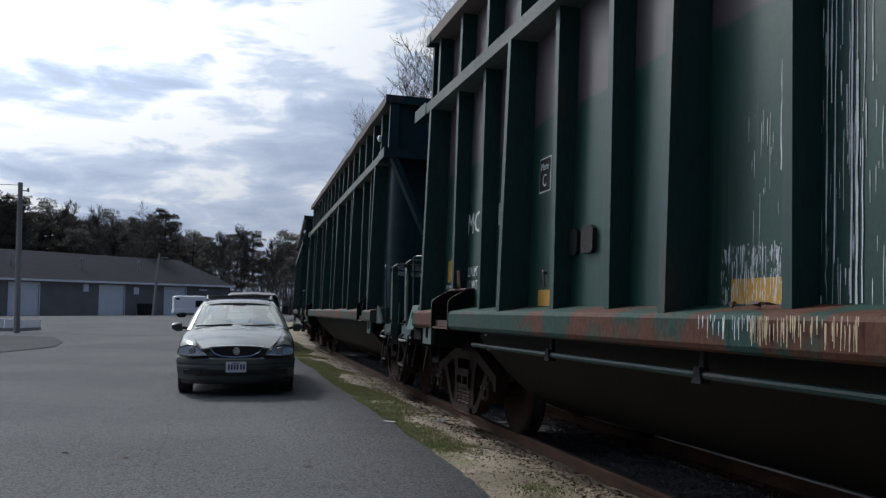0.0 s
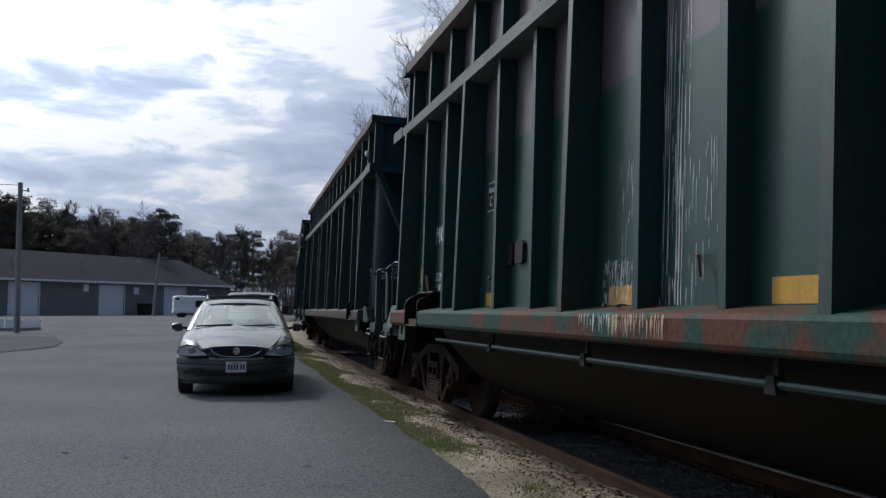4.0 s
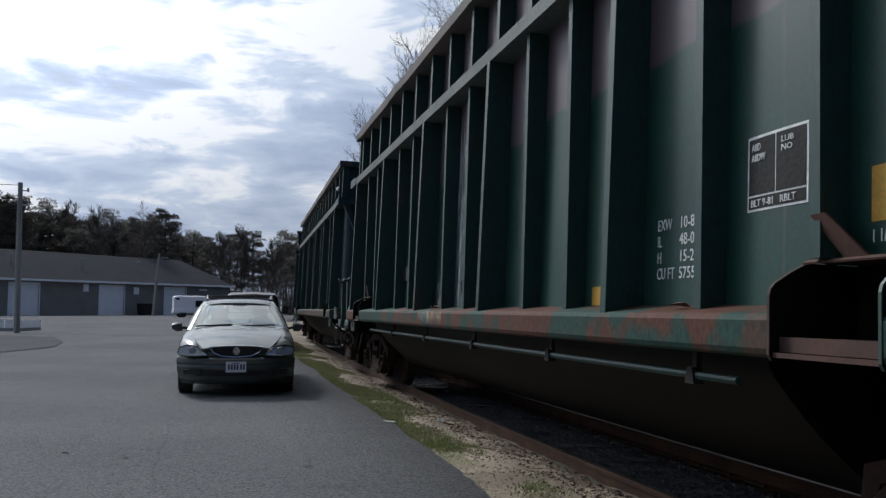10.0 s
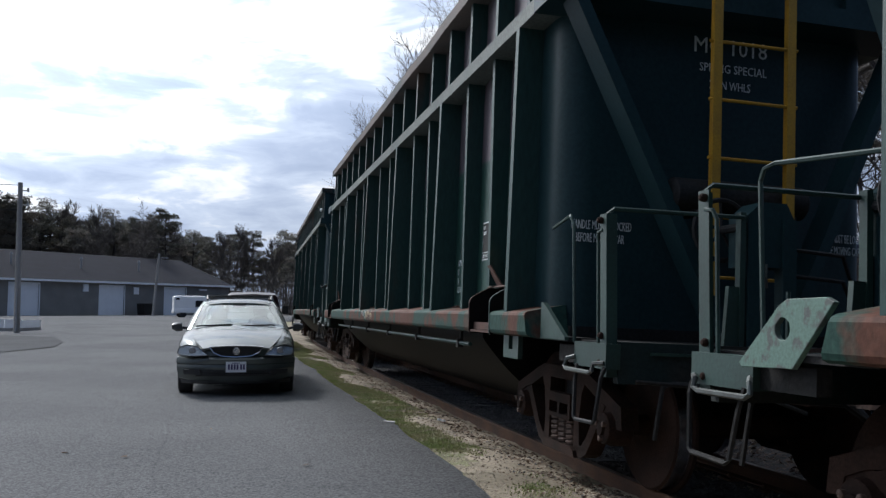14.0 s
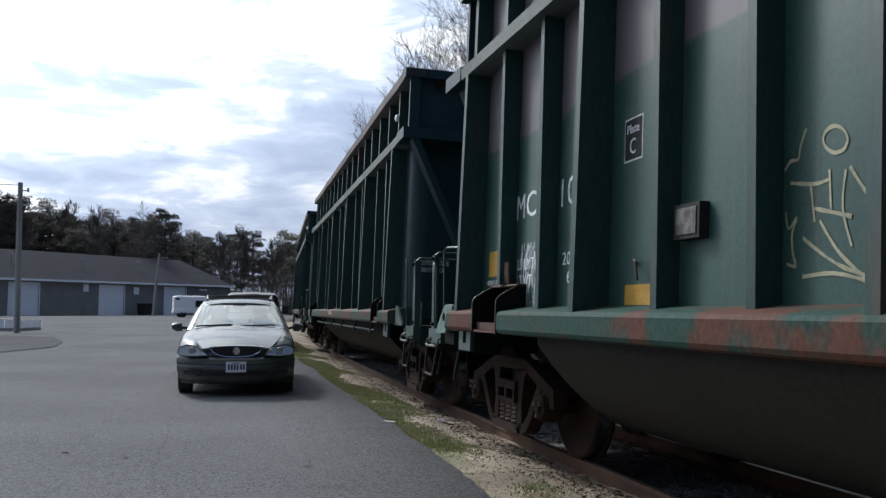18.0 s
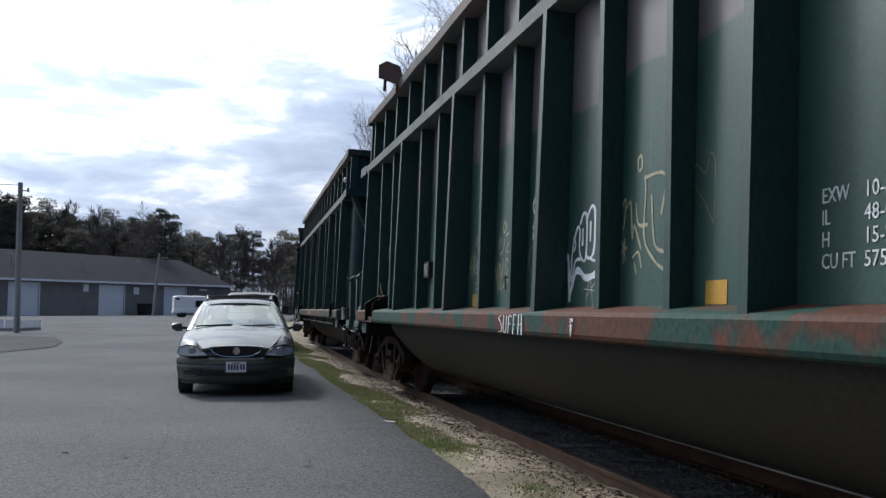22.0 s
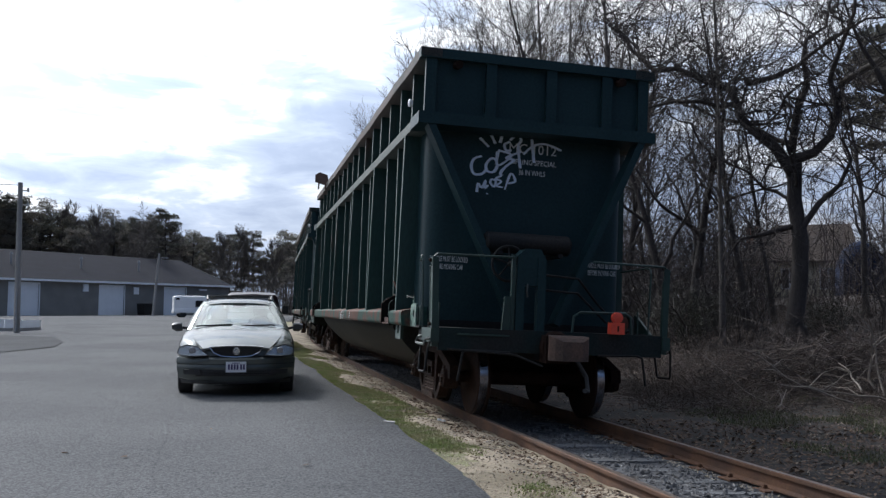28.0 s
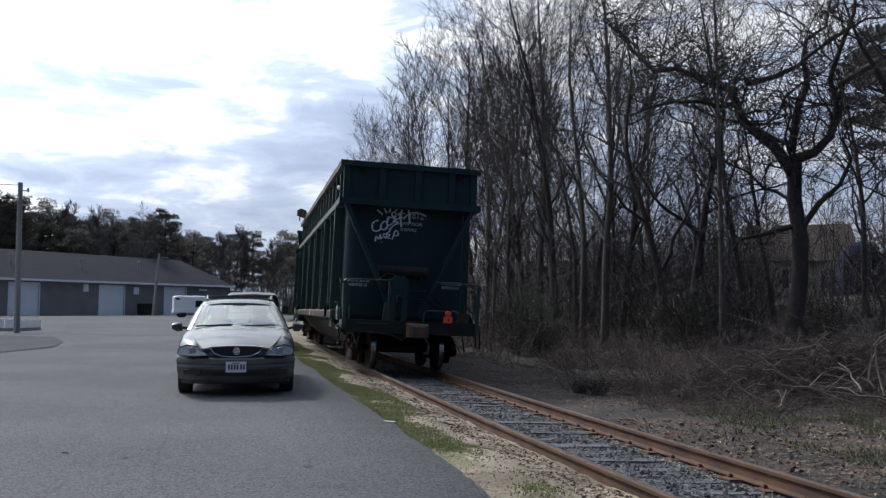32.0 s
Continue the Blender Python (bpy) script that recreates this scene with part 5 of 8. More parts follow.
            part("end_rib", bm, PAINT_END, car, bevel=0.01)
        bm = bmesh.new()
        bx(bm, -HALF_W, HALF_W, *sorted((yu - e * 0.06, yu + e * 0.10)), TOP - 0.12, TOP + 0.004)
        part("end_top_rail", bm, PAINT_END, car, bevel=0.012)
        yb = 0.06 if e < 0 else 15.5
        bm = bmesh.new()
        bx(bm, -1.612, 1.612, *sorted((yb - e * 0.45, yb + e * 0.10)), BELT_Z - 0.075, BELT_Z + 0.075)
        part("end_belt", bm, PAINT_END, car, bevel=0.012)
        for w in SIDES:
            bm = bmesh.new()
            bar(bm, (w * 1.44, yl + e * 0.26, BELT_Z - 0.06), (w * 0.26, yl + e * 0.40, 1.14), 0.09, 0.24, (0, 1, 0))
            part("diagonal_brace", bm, PAINT_END, car, "heavy diagonal end brace", bevel=0.008)
            bm = bmesh.new()
            tube(bm, [(w * 1.12, yu, TOP - 0.17), (w * 1.12, yu + e * 0.16, TOP - 0.20)], 0.055, 8)
            part("lifting_lug", bm, TRUCK, car)
        end_platform(car, 0.0 if e < 0 else MIR, e)
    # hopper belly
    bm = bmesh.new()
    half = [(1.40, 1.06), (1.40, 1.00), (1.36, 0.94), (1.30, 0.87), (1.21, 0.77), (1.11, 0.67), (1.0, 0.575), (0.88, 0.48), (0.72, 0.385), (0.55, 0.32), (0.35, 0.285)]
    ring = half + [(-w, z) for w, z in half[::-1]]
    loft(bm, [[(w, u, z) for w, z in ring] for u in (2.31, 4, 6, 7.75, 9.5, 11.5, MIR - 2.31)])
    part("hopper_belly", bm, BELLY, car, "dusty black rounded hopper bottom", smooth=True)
    bm = bmesh.new()
    bx(bm, -0.2, 0.2, -0.72, MIR + 0.72, 0.72, 1.02)
    part("centre_sill", bm, BLACK, car)
    for uc in (0.89, MIR - 0.89):
        truck(car, uc)
    for y, e in ((0, -1), (MIR, 1)):
        bm = bmesh.new()
        bx(bm, -0.15, 0.15, *sorted((y + e * 0.6, y + e * 0.95)), 0.70, 1.02)
        part("draft_box", bm, TRUCK, car, bevel=0.02)
        bm = bmesh.new()
        lathe(bm, [(0.80, 0.17), (0.84, 0.20), (0.88, 0.17)], 16, "y")
        part("striker", bm, TRUCK, car, smooth=True, at=Matrix.Translation((0, y, 0.88)) @ Matrix.Rotation(0 if e > 0 else math.pi, 4, "Z"))
        bm = bmesh.new()
        loft(bm, [[(x + o, y + e * d, z) for x, z in ((-w, 0.74), (w, 0.74), (w, 0.74 + h), (-w, 0.74 + h))] for d, w, h, o in ((0.88, 0.09, 0.2, 0), (0.98, 0.12, 0.26, 0), (1.04, 0.22, 0.29, 0.06), (1.14, 0.24, 0.28, 0.06), (1.20, 0.20, 0.26, 0.07), (1.24, 0.12, 0.22, 0.07))])
        part("coupler", bm, TRUCK_RUST, car, "rusty knuckle coupler", bevel=0.02)
        bm = bmesh.new()
        tube(bm, [(0.3, y + e * 0.7, 0.78), (0.36, y + e * 0.95, 0.55), (0.30, y + e * 1.15, 0.40), (0.2, y + e * 1.3, 0.42)], 0.026, 8)
        part("air_hose", bm, RUBBER, car, "black rubber air hose")
        bm = bmesh.new()
        tube(bm, [(-1.3, y + e * 0.82, 0.82), (-0.5, y + e * 0.86, 0.78), (-0.2, y + e * 1.0, 0.66)], 0.014, 6)
        part("uncoupling_lever", bm, BLACK, car)
    return car


def end_platform(car, y, e):
    """Walkway, corner posts, grab irons, hand-brake stand and steps at one end of the car."""
    y1 = y + e * 0.70
    bm = bmesh.new()
    bx(bm, -1.42, 1.42, *sorted((y - e * 0.40, y1)), 1.04, 1.062)
    part("platform_deck", bm, BLACK, car, "dark steel walkway deck")
    bm = bmesh.new()
    bx(bm, -1.40, 1.40, *sorted((y1, y1 + e * 0.07)), 0.80, 1.065)
    part("end_sill", bm, GRIMY_GREEN, car, "grimy dark green end sill beam", bevel=0.01)
    bm = bmesh.new()
    bx(bm, -1.18, -0.55, *sorted((y1 + e * 0.07, y1 + e * 0.09)), 0.985, 1.005)
    part("sill_rib", bm, TRIM, car)
    for s in SIDES:
        bm = bmesh.new()
        bx(bm, *sorted((s * 1.40, s * 1.50)), *sorted((y + e * 0.28, y1 + e * 0.10)), 0.89, 1.05)
        part("side_beam", bm, TRIM, car, "green painted side beam", bevel=0.006)
        bm = bmesh.new()
        bx(bm, *sorted((s * 1.38, s * 1.46)), *sorted((y - e * 0.1, y + e * 0.28)), 0.90, 1.02)
        part("side_beam", bm, BLACK, car, "dark inner side beam", bevel=0.006)
        # angle-iron post: two thin legs meeting at the corner
        bm = bmesh.new()
        for a, b in ((((1.40, 1.475), (y1 + e * 0.045, y1 + e * 0.060))), (((1.462, 1.475), (y1 - e * 0.035, y1 + e * 0.045)))):
            q0, q1 = sorted(b)
            hexa(bm, [(s * a[0], q0, 0.84), (s * a[1], q0, 0.84), (s * a[1], q1, 0.84), (s * a[0], q1, 0.84), (s * (a[0] + 0.03), q0, 1.88), (s * (a[1] + 0.03), q0, 1.88), (s * (a[1] + 0.03), q1, 1.88), (s * (a[0] + 0.03), q1, 1.88)])
        post = part("corner_post", bm, TRIM, car, "green angle-iron corner post")
        for z in (0.93, 1.10, 1.84):
            bm = bmesh.new()
            lathe(bm, [(1.47, 0.022), (1.500, 0.022), (1.512, 0.012)], 8)
            if s < 0:
                for v in bm.verts:
                    v.co.x = -v.co.x
            part("bolt", bm, TRUCK, post, at=Matrix.Translation((0 if z < 1.5 else s * 0.028, y1 - e * 0.005, z)))
        bm = bmesh.new()
        tube(bm, [(s * 1.40, y - e * 0.47, 1.90), (s * 1.50, y + e * 0.14, 1.93), (s * 1.52, y + e * 0.19, 1.91), (s * 1.51, y + e * 0.23, 1.86), (s * 1.48, y + e * 0.23, 1.04)], 0.012, 6)
        part("grab_iron", bm, TRIM, car, "bent round grab iron")
        bm = bmesh.new()
        tube(bm, [(s * 1.47, y1 - e * 0.09, 1.05), (s * 1.49, y1 - e * 0.09, 1.72), (s * 1.50, y1 - e * 0.07, 1.77), (s * 1.50, y1, 1.78)], 0.012, 6)
        part("grab_iron", bm, TRIM, car)
        bm = bmesh.new()
        tube(bm, [(s * 1.48, y1 + e * 0.03, 1.82), (s * 1.48, y1 + e * 0.03, 1.88), (s * 1.44, y1 + e * 0.03, 1.915), (s * 0.50, y1 + e * 0.03, 1.925)], 0.015, 6)
        part("handrail", bm, TRIM, car, "thin end handrail")
        bm = bmesh.new()
        tube(bm, [(s * 1.50, y + e * 0.30, 0.95), (s * 1.54, y + e * 0.25, 0.93), (s * 1.55, y + e * 0.23, 0.88), (s * 1.55, y + e * 0.27, 0.862), (s * 1.55, y + e * 0.66, 0.86), (s * 1.55, y + e * 0.70, 0.875), (s * 1.54, y + e * 0.70, 0.92), (s * 1.50, y + e * 0.78, 0.93)], 0.015, 6)
        part("grab_iron", bm, STEEL_DULL, car, "worn bare-steel grab iron")
        bm = bmesh.new()
        tube(bm, [(s * 1.50, y + e * 0.34, 0.90), (s * 1.52, y + e * 0.36, 0.80), (s * 1.54, y + e * 0.40, 0.56), (s * 1.54, y + e * 0.43, 0.54), (s * 1.54, y + e * 0.72, 0.55), (s * 1.54, y + e * 0.745, 0.57), (s * 1.52, y + e * 0.78, 0.84), (s * 1.50, y + e * 0.79, 0.90)], 0.014, 6)
        part("sill_step", bm, BLACK, car, "hanging bent-rod step")
        bm = bmesh.new()
        tube(bm, [(s * 0.55, y1 + e * 0.12, 0.80), (s * 1.05, y1 + e * 0.12, 0.815), (s * 1.12, y1 + e * 0.13, 0.79), (s * 1.15, y1 + e * 0.13, 0.60), (s * 1.17, y1 + e * 0.13, 0.46)], 0.016, 6)
        part("uncoupling_handle", bm, BLACK, car, "dark bent handle rod")
        bm = bmesh.new()
        tube(bm, [(s * 1.30, y + e * 0.30, 1.06), (s * 1.30, y + e * 0.30, 1.36)], 0.012, 6)
        part("locking_rod", bm, TRIM, car, "short upright handle rod")
    for z0, z1 in ((1.74, 1.42), (1.56, 1.30)):
        bm = bmesh.new()
        tube(bm, [(-0.10, y1 - e * 0.05, z0), (0.35, y1 - e * 0.08, z0 - 0.02), (0.80, y + e * 0.2, z1), (1.05, y - e * 0.1, z1 - 0.1)], 0.015, 6)
        part("brake_rod", bm, BLACK, car)
    bm = bmesh.new()
    tube(bm, [(0.26, y1, 1.06), (0.28, y1, 1.26), (0.36, y1, 1.31), (0.95, y1, 1.32), (1.02, y1, 1.27), (1.03, y1, 1.06)], 0.016, 6)
    part("deck_rail", bm, TRIM, car, "low bent deck rail")
    # hand-brake stand in the middle
    bm = bmesh.new()
    bx(bm, -0.525, -0.485, *sorted((y1 - e * 0.03, y1 + e * 0.03)), 1.06, 1.96)
    part("brake_stand_post", bm, TRIM, car, "pale green stand post", bevel=0.004)
    bm = bmesh.new()
    hexa(bm, [(-0.63, *sorted((y1 - e * 0.02, y1 + e * 0.02))[:1], 1.06), (-0.525, min(y1 - e * 0.02, y1 + e * 0.02), 1.06), (-0.525, max(y1 - e * 0.02, y1 + e * 0.02), 1.06), (-0.63, max(y1 - e * 0.02, y1 + e * 0.02), 1.06),
              (-0.60, min(y1 - e * 0.02, y1 + e * 0.02), 1.46), (-0.525, min(y1 - e * 0.02, y1 + e * 0.02), 1.46), (-0.525, max(y1 - e * 0.02, y1 + e * 0.02), 1.46), (-0.60, max(y1 - e * 0.02, y1 + e * 0.02), 1.46)])
    part("gusset", bm, TRIM, car, "pale green stand gusset")
    for w, top in ((-0.42, 1.60), (-0.155, 1.93)):
        bm = bmesh.new()
        bx(bm, w - 0.05, w + 0.05, *sorted((y1 - e * 0.06, y1 + e * 0.04)), 1.06, top)
        part("brake_stand_post", bm, PAINT_END, car, bevel=0.005)
    bm = bmesh.new()
    loft(bm, [[(x, y1 - e * d, z) for x, z in ((-0.46, 1.60), (-0.11, 1.60), (-0.11, 1.93), (-0.17, 2.04), (-0.36, 2.04), (-0.46, 1.95))] for d in (-0.02, 0.22)])
    part("brake_housing", bm, PAINT_END, car, "dark green hand-brake housing", bevel=0.01)
    bm = bmesh.new()
    tube(bm, [(-0.33, y1 + e * 0.03, 1.62), (-0.34, y1 + e * 0.04, 1.54), (-0.33, y1 + e * 0.04, 1.46)], 0.012, 5)
    part("brake_chain", bm, STEEL_DULL, car, "short hanging brake chain")
    bm = bmesh.new()
    c = Vector((-0.47, y1 - e * 0.30, 1.87))
    tube(bm, [c + Vector((math.cos(t) * 0.215, 0, math.sin(t) * 0.215)) for t in (2 * math.pi * k / 22 for k in range(23))], 0.018, 6, cap=False)
    for k in range(5):
        t = 2 * math.pi * k / 5 + 0.3
        tube(bm, [c, c + Vector((math.cos(t) * 0.215, e * -0.03, math.sin(t) * 0.215))], 0.012, 5)
    tube(bm, [c, c + Vector((0, e * 0.30, 0))], 0.03, 8)
    part("brake_wheel", bm, BLACK, car, "spoked hand-brake wheel")
    # the tank's black base carries the shade it lies in
    bm = bmesh.new()
    lathe(bm, [(-0.70, 0.02), (-0.69, 0.10), (-0.66, 0.13), (0.42, 0.13), (0.45, 0.10), (0.46, 0.02)], 18)
    part("air_reservoir", bm, BLACK, car, "air reservoir tank across the end, its shade put into the black", smooth=True, at=Matrix.Translation((0, y + e * 0.02, 2.16)))
    for w in (-0.5, 0.3):
        bm = bmesh.new()
        bx(bm, w - 0.03, w + 0.03, *sorted((y - e * 0.42, y + e * 0.12)), 2.00, 2.05)
        part("tank_bracket", bm, BLACK, car)
    bm = bmesh.new()
    for k in range(4):
        rr = 0.13 - 0.008 * k
        tube(bm, [(0.98 + math.cos(t) * rr, y + e * (0.50 + 0.04 * k), 1.20 + math.sin(t) * rr) for t in (2 * math.pi * q / 14 for q in range(15))], 0.02, 6, cap=False)
    part("hose_coil", bm, RUBBER, car, "coiled black hose on the deck")


WHEEL_R = 0.457


def truck(car, uc):
    """Two-axle freight truck: cast side frames with their windows, spring nests, bolster and wheelsets."""
    for s in SIDES:
        w0, w1 = sorted((s * 0.99, s * 1.12))
        bm = bmesh.new()
        top = [(-1.12, 0.60), (-0.84, 0.69), (-0.60, 0.77), (-0.42, 0.82), (0.42, 0.82), (0.60, 0.77), (0.84, 0.69), (1.12, 0.60), (1.14, 0.44), (1.05, 0.44), (1.02, 0.53), (0.90, 0.58), (0.74, 0.61), (0.44, 0.715),
               (-0.44, 0.715), (-0.74, 0.61), (-0.90, 0.58), (-1.02, 0.53), (-1.05, 0.44), (-1.14, 0.44)]
        loft(bm, [[(w, uc + a, z) for a, z in top] for w in (w0, w1)])
        part("side_frame", bm, TRUCK, car, "rusty cast truck side frame", bevel=0.014)
        for e in (-1, 1):
            bm = bmesh.new()
            leg = [(0.85, 0.58), (0.75, 0.61), (0.65, 0.48), (0.53, 0.32), (0.43, 0.235), (0.30, 0.225), (0.30, 0.14), (0.42, 0.14), (0.52, 0.18), (0.61, 0.28)]
            loft(bm, [[(w, uc + e * a, z) for a, z in leg] for w in (w0, w1)])
            part("frame_leg", bm, TRUCK, car, bevel=0.012)
            bm = bmesh.new()
            col = [(0.27, 0.18), (0.39, 0.18), (0.37, 0.42), (0.41, 0.62), (0.48, 0.73), (0.27, 0.73)]
            loft(bm, [[(w, uc + e * a, z) for a, z in col] for w in (w0, w1)])
            part("frame_column", bm, TRUCK, car, bevel=0.010)
        bm = bmesh.new()
        seat = [(-0.36, 0.135), (0.36, 0.135), (0.33, 0.185), (0.28, 0.205), (-0.28, 0.205), (-0.33, 0.185)]
        loft(bm, [[(w, uc + a, z) for a, z in seat] for w in (w0 - 0.03, w1 + 0.03)])
        part("spring_seat", bm, TRUCK, car, bevel=0.01)
        for e in (-0.165, 0.0, 0.165):
            bm = bmesh.new()
            pts = [(s * 1.06 + 0.066 * math.cos(t), uc + e + 0.066 * math.sin(t), 0.205 + 0.205 * k / 40) for k, t in ((k, 2 * math.pi * k / 8) for k in range(41))]
            tube(bm, pts, 0.019, 5)
            part("coil_spring", bm, TRUCK_RUST, car, "rusty coil spring")
        # bolster end: a cast box with two open pockets
        bm = bmesh.new()
        o0, o1 = sorted((s * 1.08, s * 1.15))
        for q in ((-0.25, 0.25, 0.40, 0.435), (-0.25, 0.25, 0.525, 0.60), (-0.25, -0.205, 0.435, 0.525), (-0.025, 0.025, 0.435, 0.525), (0.205, 0.25, 0.435, 0.525)):
            bx(bm, o0, o1, uc + q[0], uc + q[1], q[2], q[3])
        part("bolster_end", bm, TRUCK, car, "cast bolster end with two pockets", bevel=0.008)
        for e in (-0.91, 0.91):
            bm = bmesh.new()
            lathe(bm, [(0.96, 0.10), (0.98, 0.125), (1.10, 0.125), (1.12, 0.115), (1.155, 0.11), (1.165, 0.095), (1.165, 0.05), (1.185, 0.045), (1.19, 0.02)], 18)
            if s < 0:
                for v in bm.verts:
                    v.co.x = -v.co.x
            cap = part("bearing_cap", bm, TRUCK, car, "bolted axle bearing cap", smooth=True, at=Matrix.Translation((0, uc + e, 0.43)))
            for k in range(3):
                bm = bmesh.new()
                t = 2 * math.pi * k / 3 + 0.5
                lathe(bm, [(1.15, 0.022), (1.19, 0.022), (1.195, 0.012)], 6)
                if s < 0:
                    for v in bm.verts:
                        v.co.x = -v.co.x
                part("bolt", bm, TRUCK_RUST, cap, at=Matrix.Translation((0, 0.07 * math.cos(t), 0.07 * math.sin(t))))
            bm = bmesh.new()
            bx(bm, w0 + 0.01, w1 - 0.01, uc + e - 0.13, uc + e + 0.13, 0.50, 0.585)
            part("bearing_adapter", bm, TRUCK, car, bevel=0.015)
            bm = bmesh.new()
            bx(bm, *sorted((s * 0.55, s * 0.68)), *sorted((uc + e * 0.42, uc + e * 0.47)), 0.25, 0.62)
            part("brake_shoe", bm, TRUCK, car)
    bm = bmesh.new()
    bx(bm, -1.0, 1.0, uc - 0.2, uc + 0.2, 0.46, 0.72)
    part("bolster", bm, BLACK, car)
    for e in (-0.91, 0.91):
        bm = bmesh.new()
        prof = [(-0.95, 0.07), (-0.82, 0.08), (-0.815, 0.44), (-0.80, 0.455), (-0.70, 0.457), (-0.695, 0.485), (-0.67, 0.485), (-0.66, 0.40), (-0.68, 0.16), (-0.62, 0.09),
                (0.62, 0.09), (0.68, 0.16), (0.66, 0.40), (0.67, 0.485), (0.695, 0.485), (0.70, 0.457), (0.80, 0.455), (0.815, 0.44), (0.82, 0.08), (0.95, 0.07)]
        lathe(bm, prof, 36)
        me = mesh_of(bm, "wheelset", TRUCK, True)
        me.materials.append(TREAD)
        for p in me.polygons:
            c = p.center
            r = math.hypot(c.y, c.z)
            if r > 0.44 and 0.70 < abs(c.x) < 0.805:
                p.material_index = 1
        ob = part("wheelset", me, TRUCK, car, "steel wheel pair with bright treads", at=Matrix.Translation((0, uc + e, WHEEL_R)))
        ob["axle"] = 1


def face_left(u, z, w):
    """A pose on the left side: letters read along the car's front-to-back direction, facing outwards."""
    return Matrix.Translation((-w, u, z)) @ Matrix(((0, 0, -1, 0), (-1, 0, 0, 0), (0, 1, 0, 0), (0, 0, 0, 1)))


def face_rear(w, z, d=0.352):
    return Matrix.Translation((w, d, z)) @ Matrix(((1, 0, 0, 0), (0, 0, -1, 0), (0, 1, 0, 0), (0, 0, 0, 1)))


def fit_text(body, width, height, mat, car, at):
    """Lettering stretched to a given width and height, its lower left corner at the pose."""
    ob = lettering(body, 0.1, mat, car, at)
    me = ob.data
    co = np.empty(len(me.vertices) * 3)
    me.vertices.foreach_get("co", co)
    co = co.reshape(-1, 3)
    lo, hi = co.min(0), co.max(0)
    co[:, 0] = (co[:, 0] - lo[0]) / (hi[0] - lo[0]) * width
    co[:, 1] = (co[:, 1] - lo[1]) / (hi[1] - lo[1]) * height
    me.vertices.foreach_set("co", co.ravel())
    return ob


def side_text(body, u0, u1, z0, z1, car, mat=None, lift=0.002):
    """Stencilled lettering that follows the swell of the side sheets."""
    ob = fit_text(body, u0 - u1, z1 - z0, mat or WHITE, car, face_left(u0, z0, SHEET + lift))
    for v in ob.data.vertices:
        v.co.z += skin(u0 - v.co.x) - SHEET
    return ob


def rear_text(body, w0, w1, z0, z1, car):
    return fit_text(body, w1 - w0, z1 - z0, WHITE, car, face_rear(w0, z0))


def patch(car, u0, u1, z0, z1, mat, name, label="", lift=0.003, parent=None):
    """A thin panel that follows the swell of the side sheets."""
    bm = bmesh.new()
    loft(bm, [[(-skin(u) - lift, u, z0), (-skin(u) - lift, u, z1), (-skin(u) + 0.01, u, z1), (-skin(u) + 0.01, u, z0)] for u in (u0 + (u1 - u0) * i / 6 for i in range(7))])
    return part(name, bm, mat, parent or car, label)


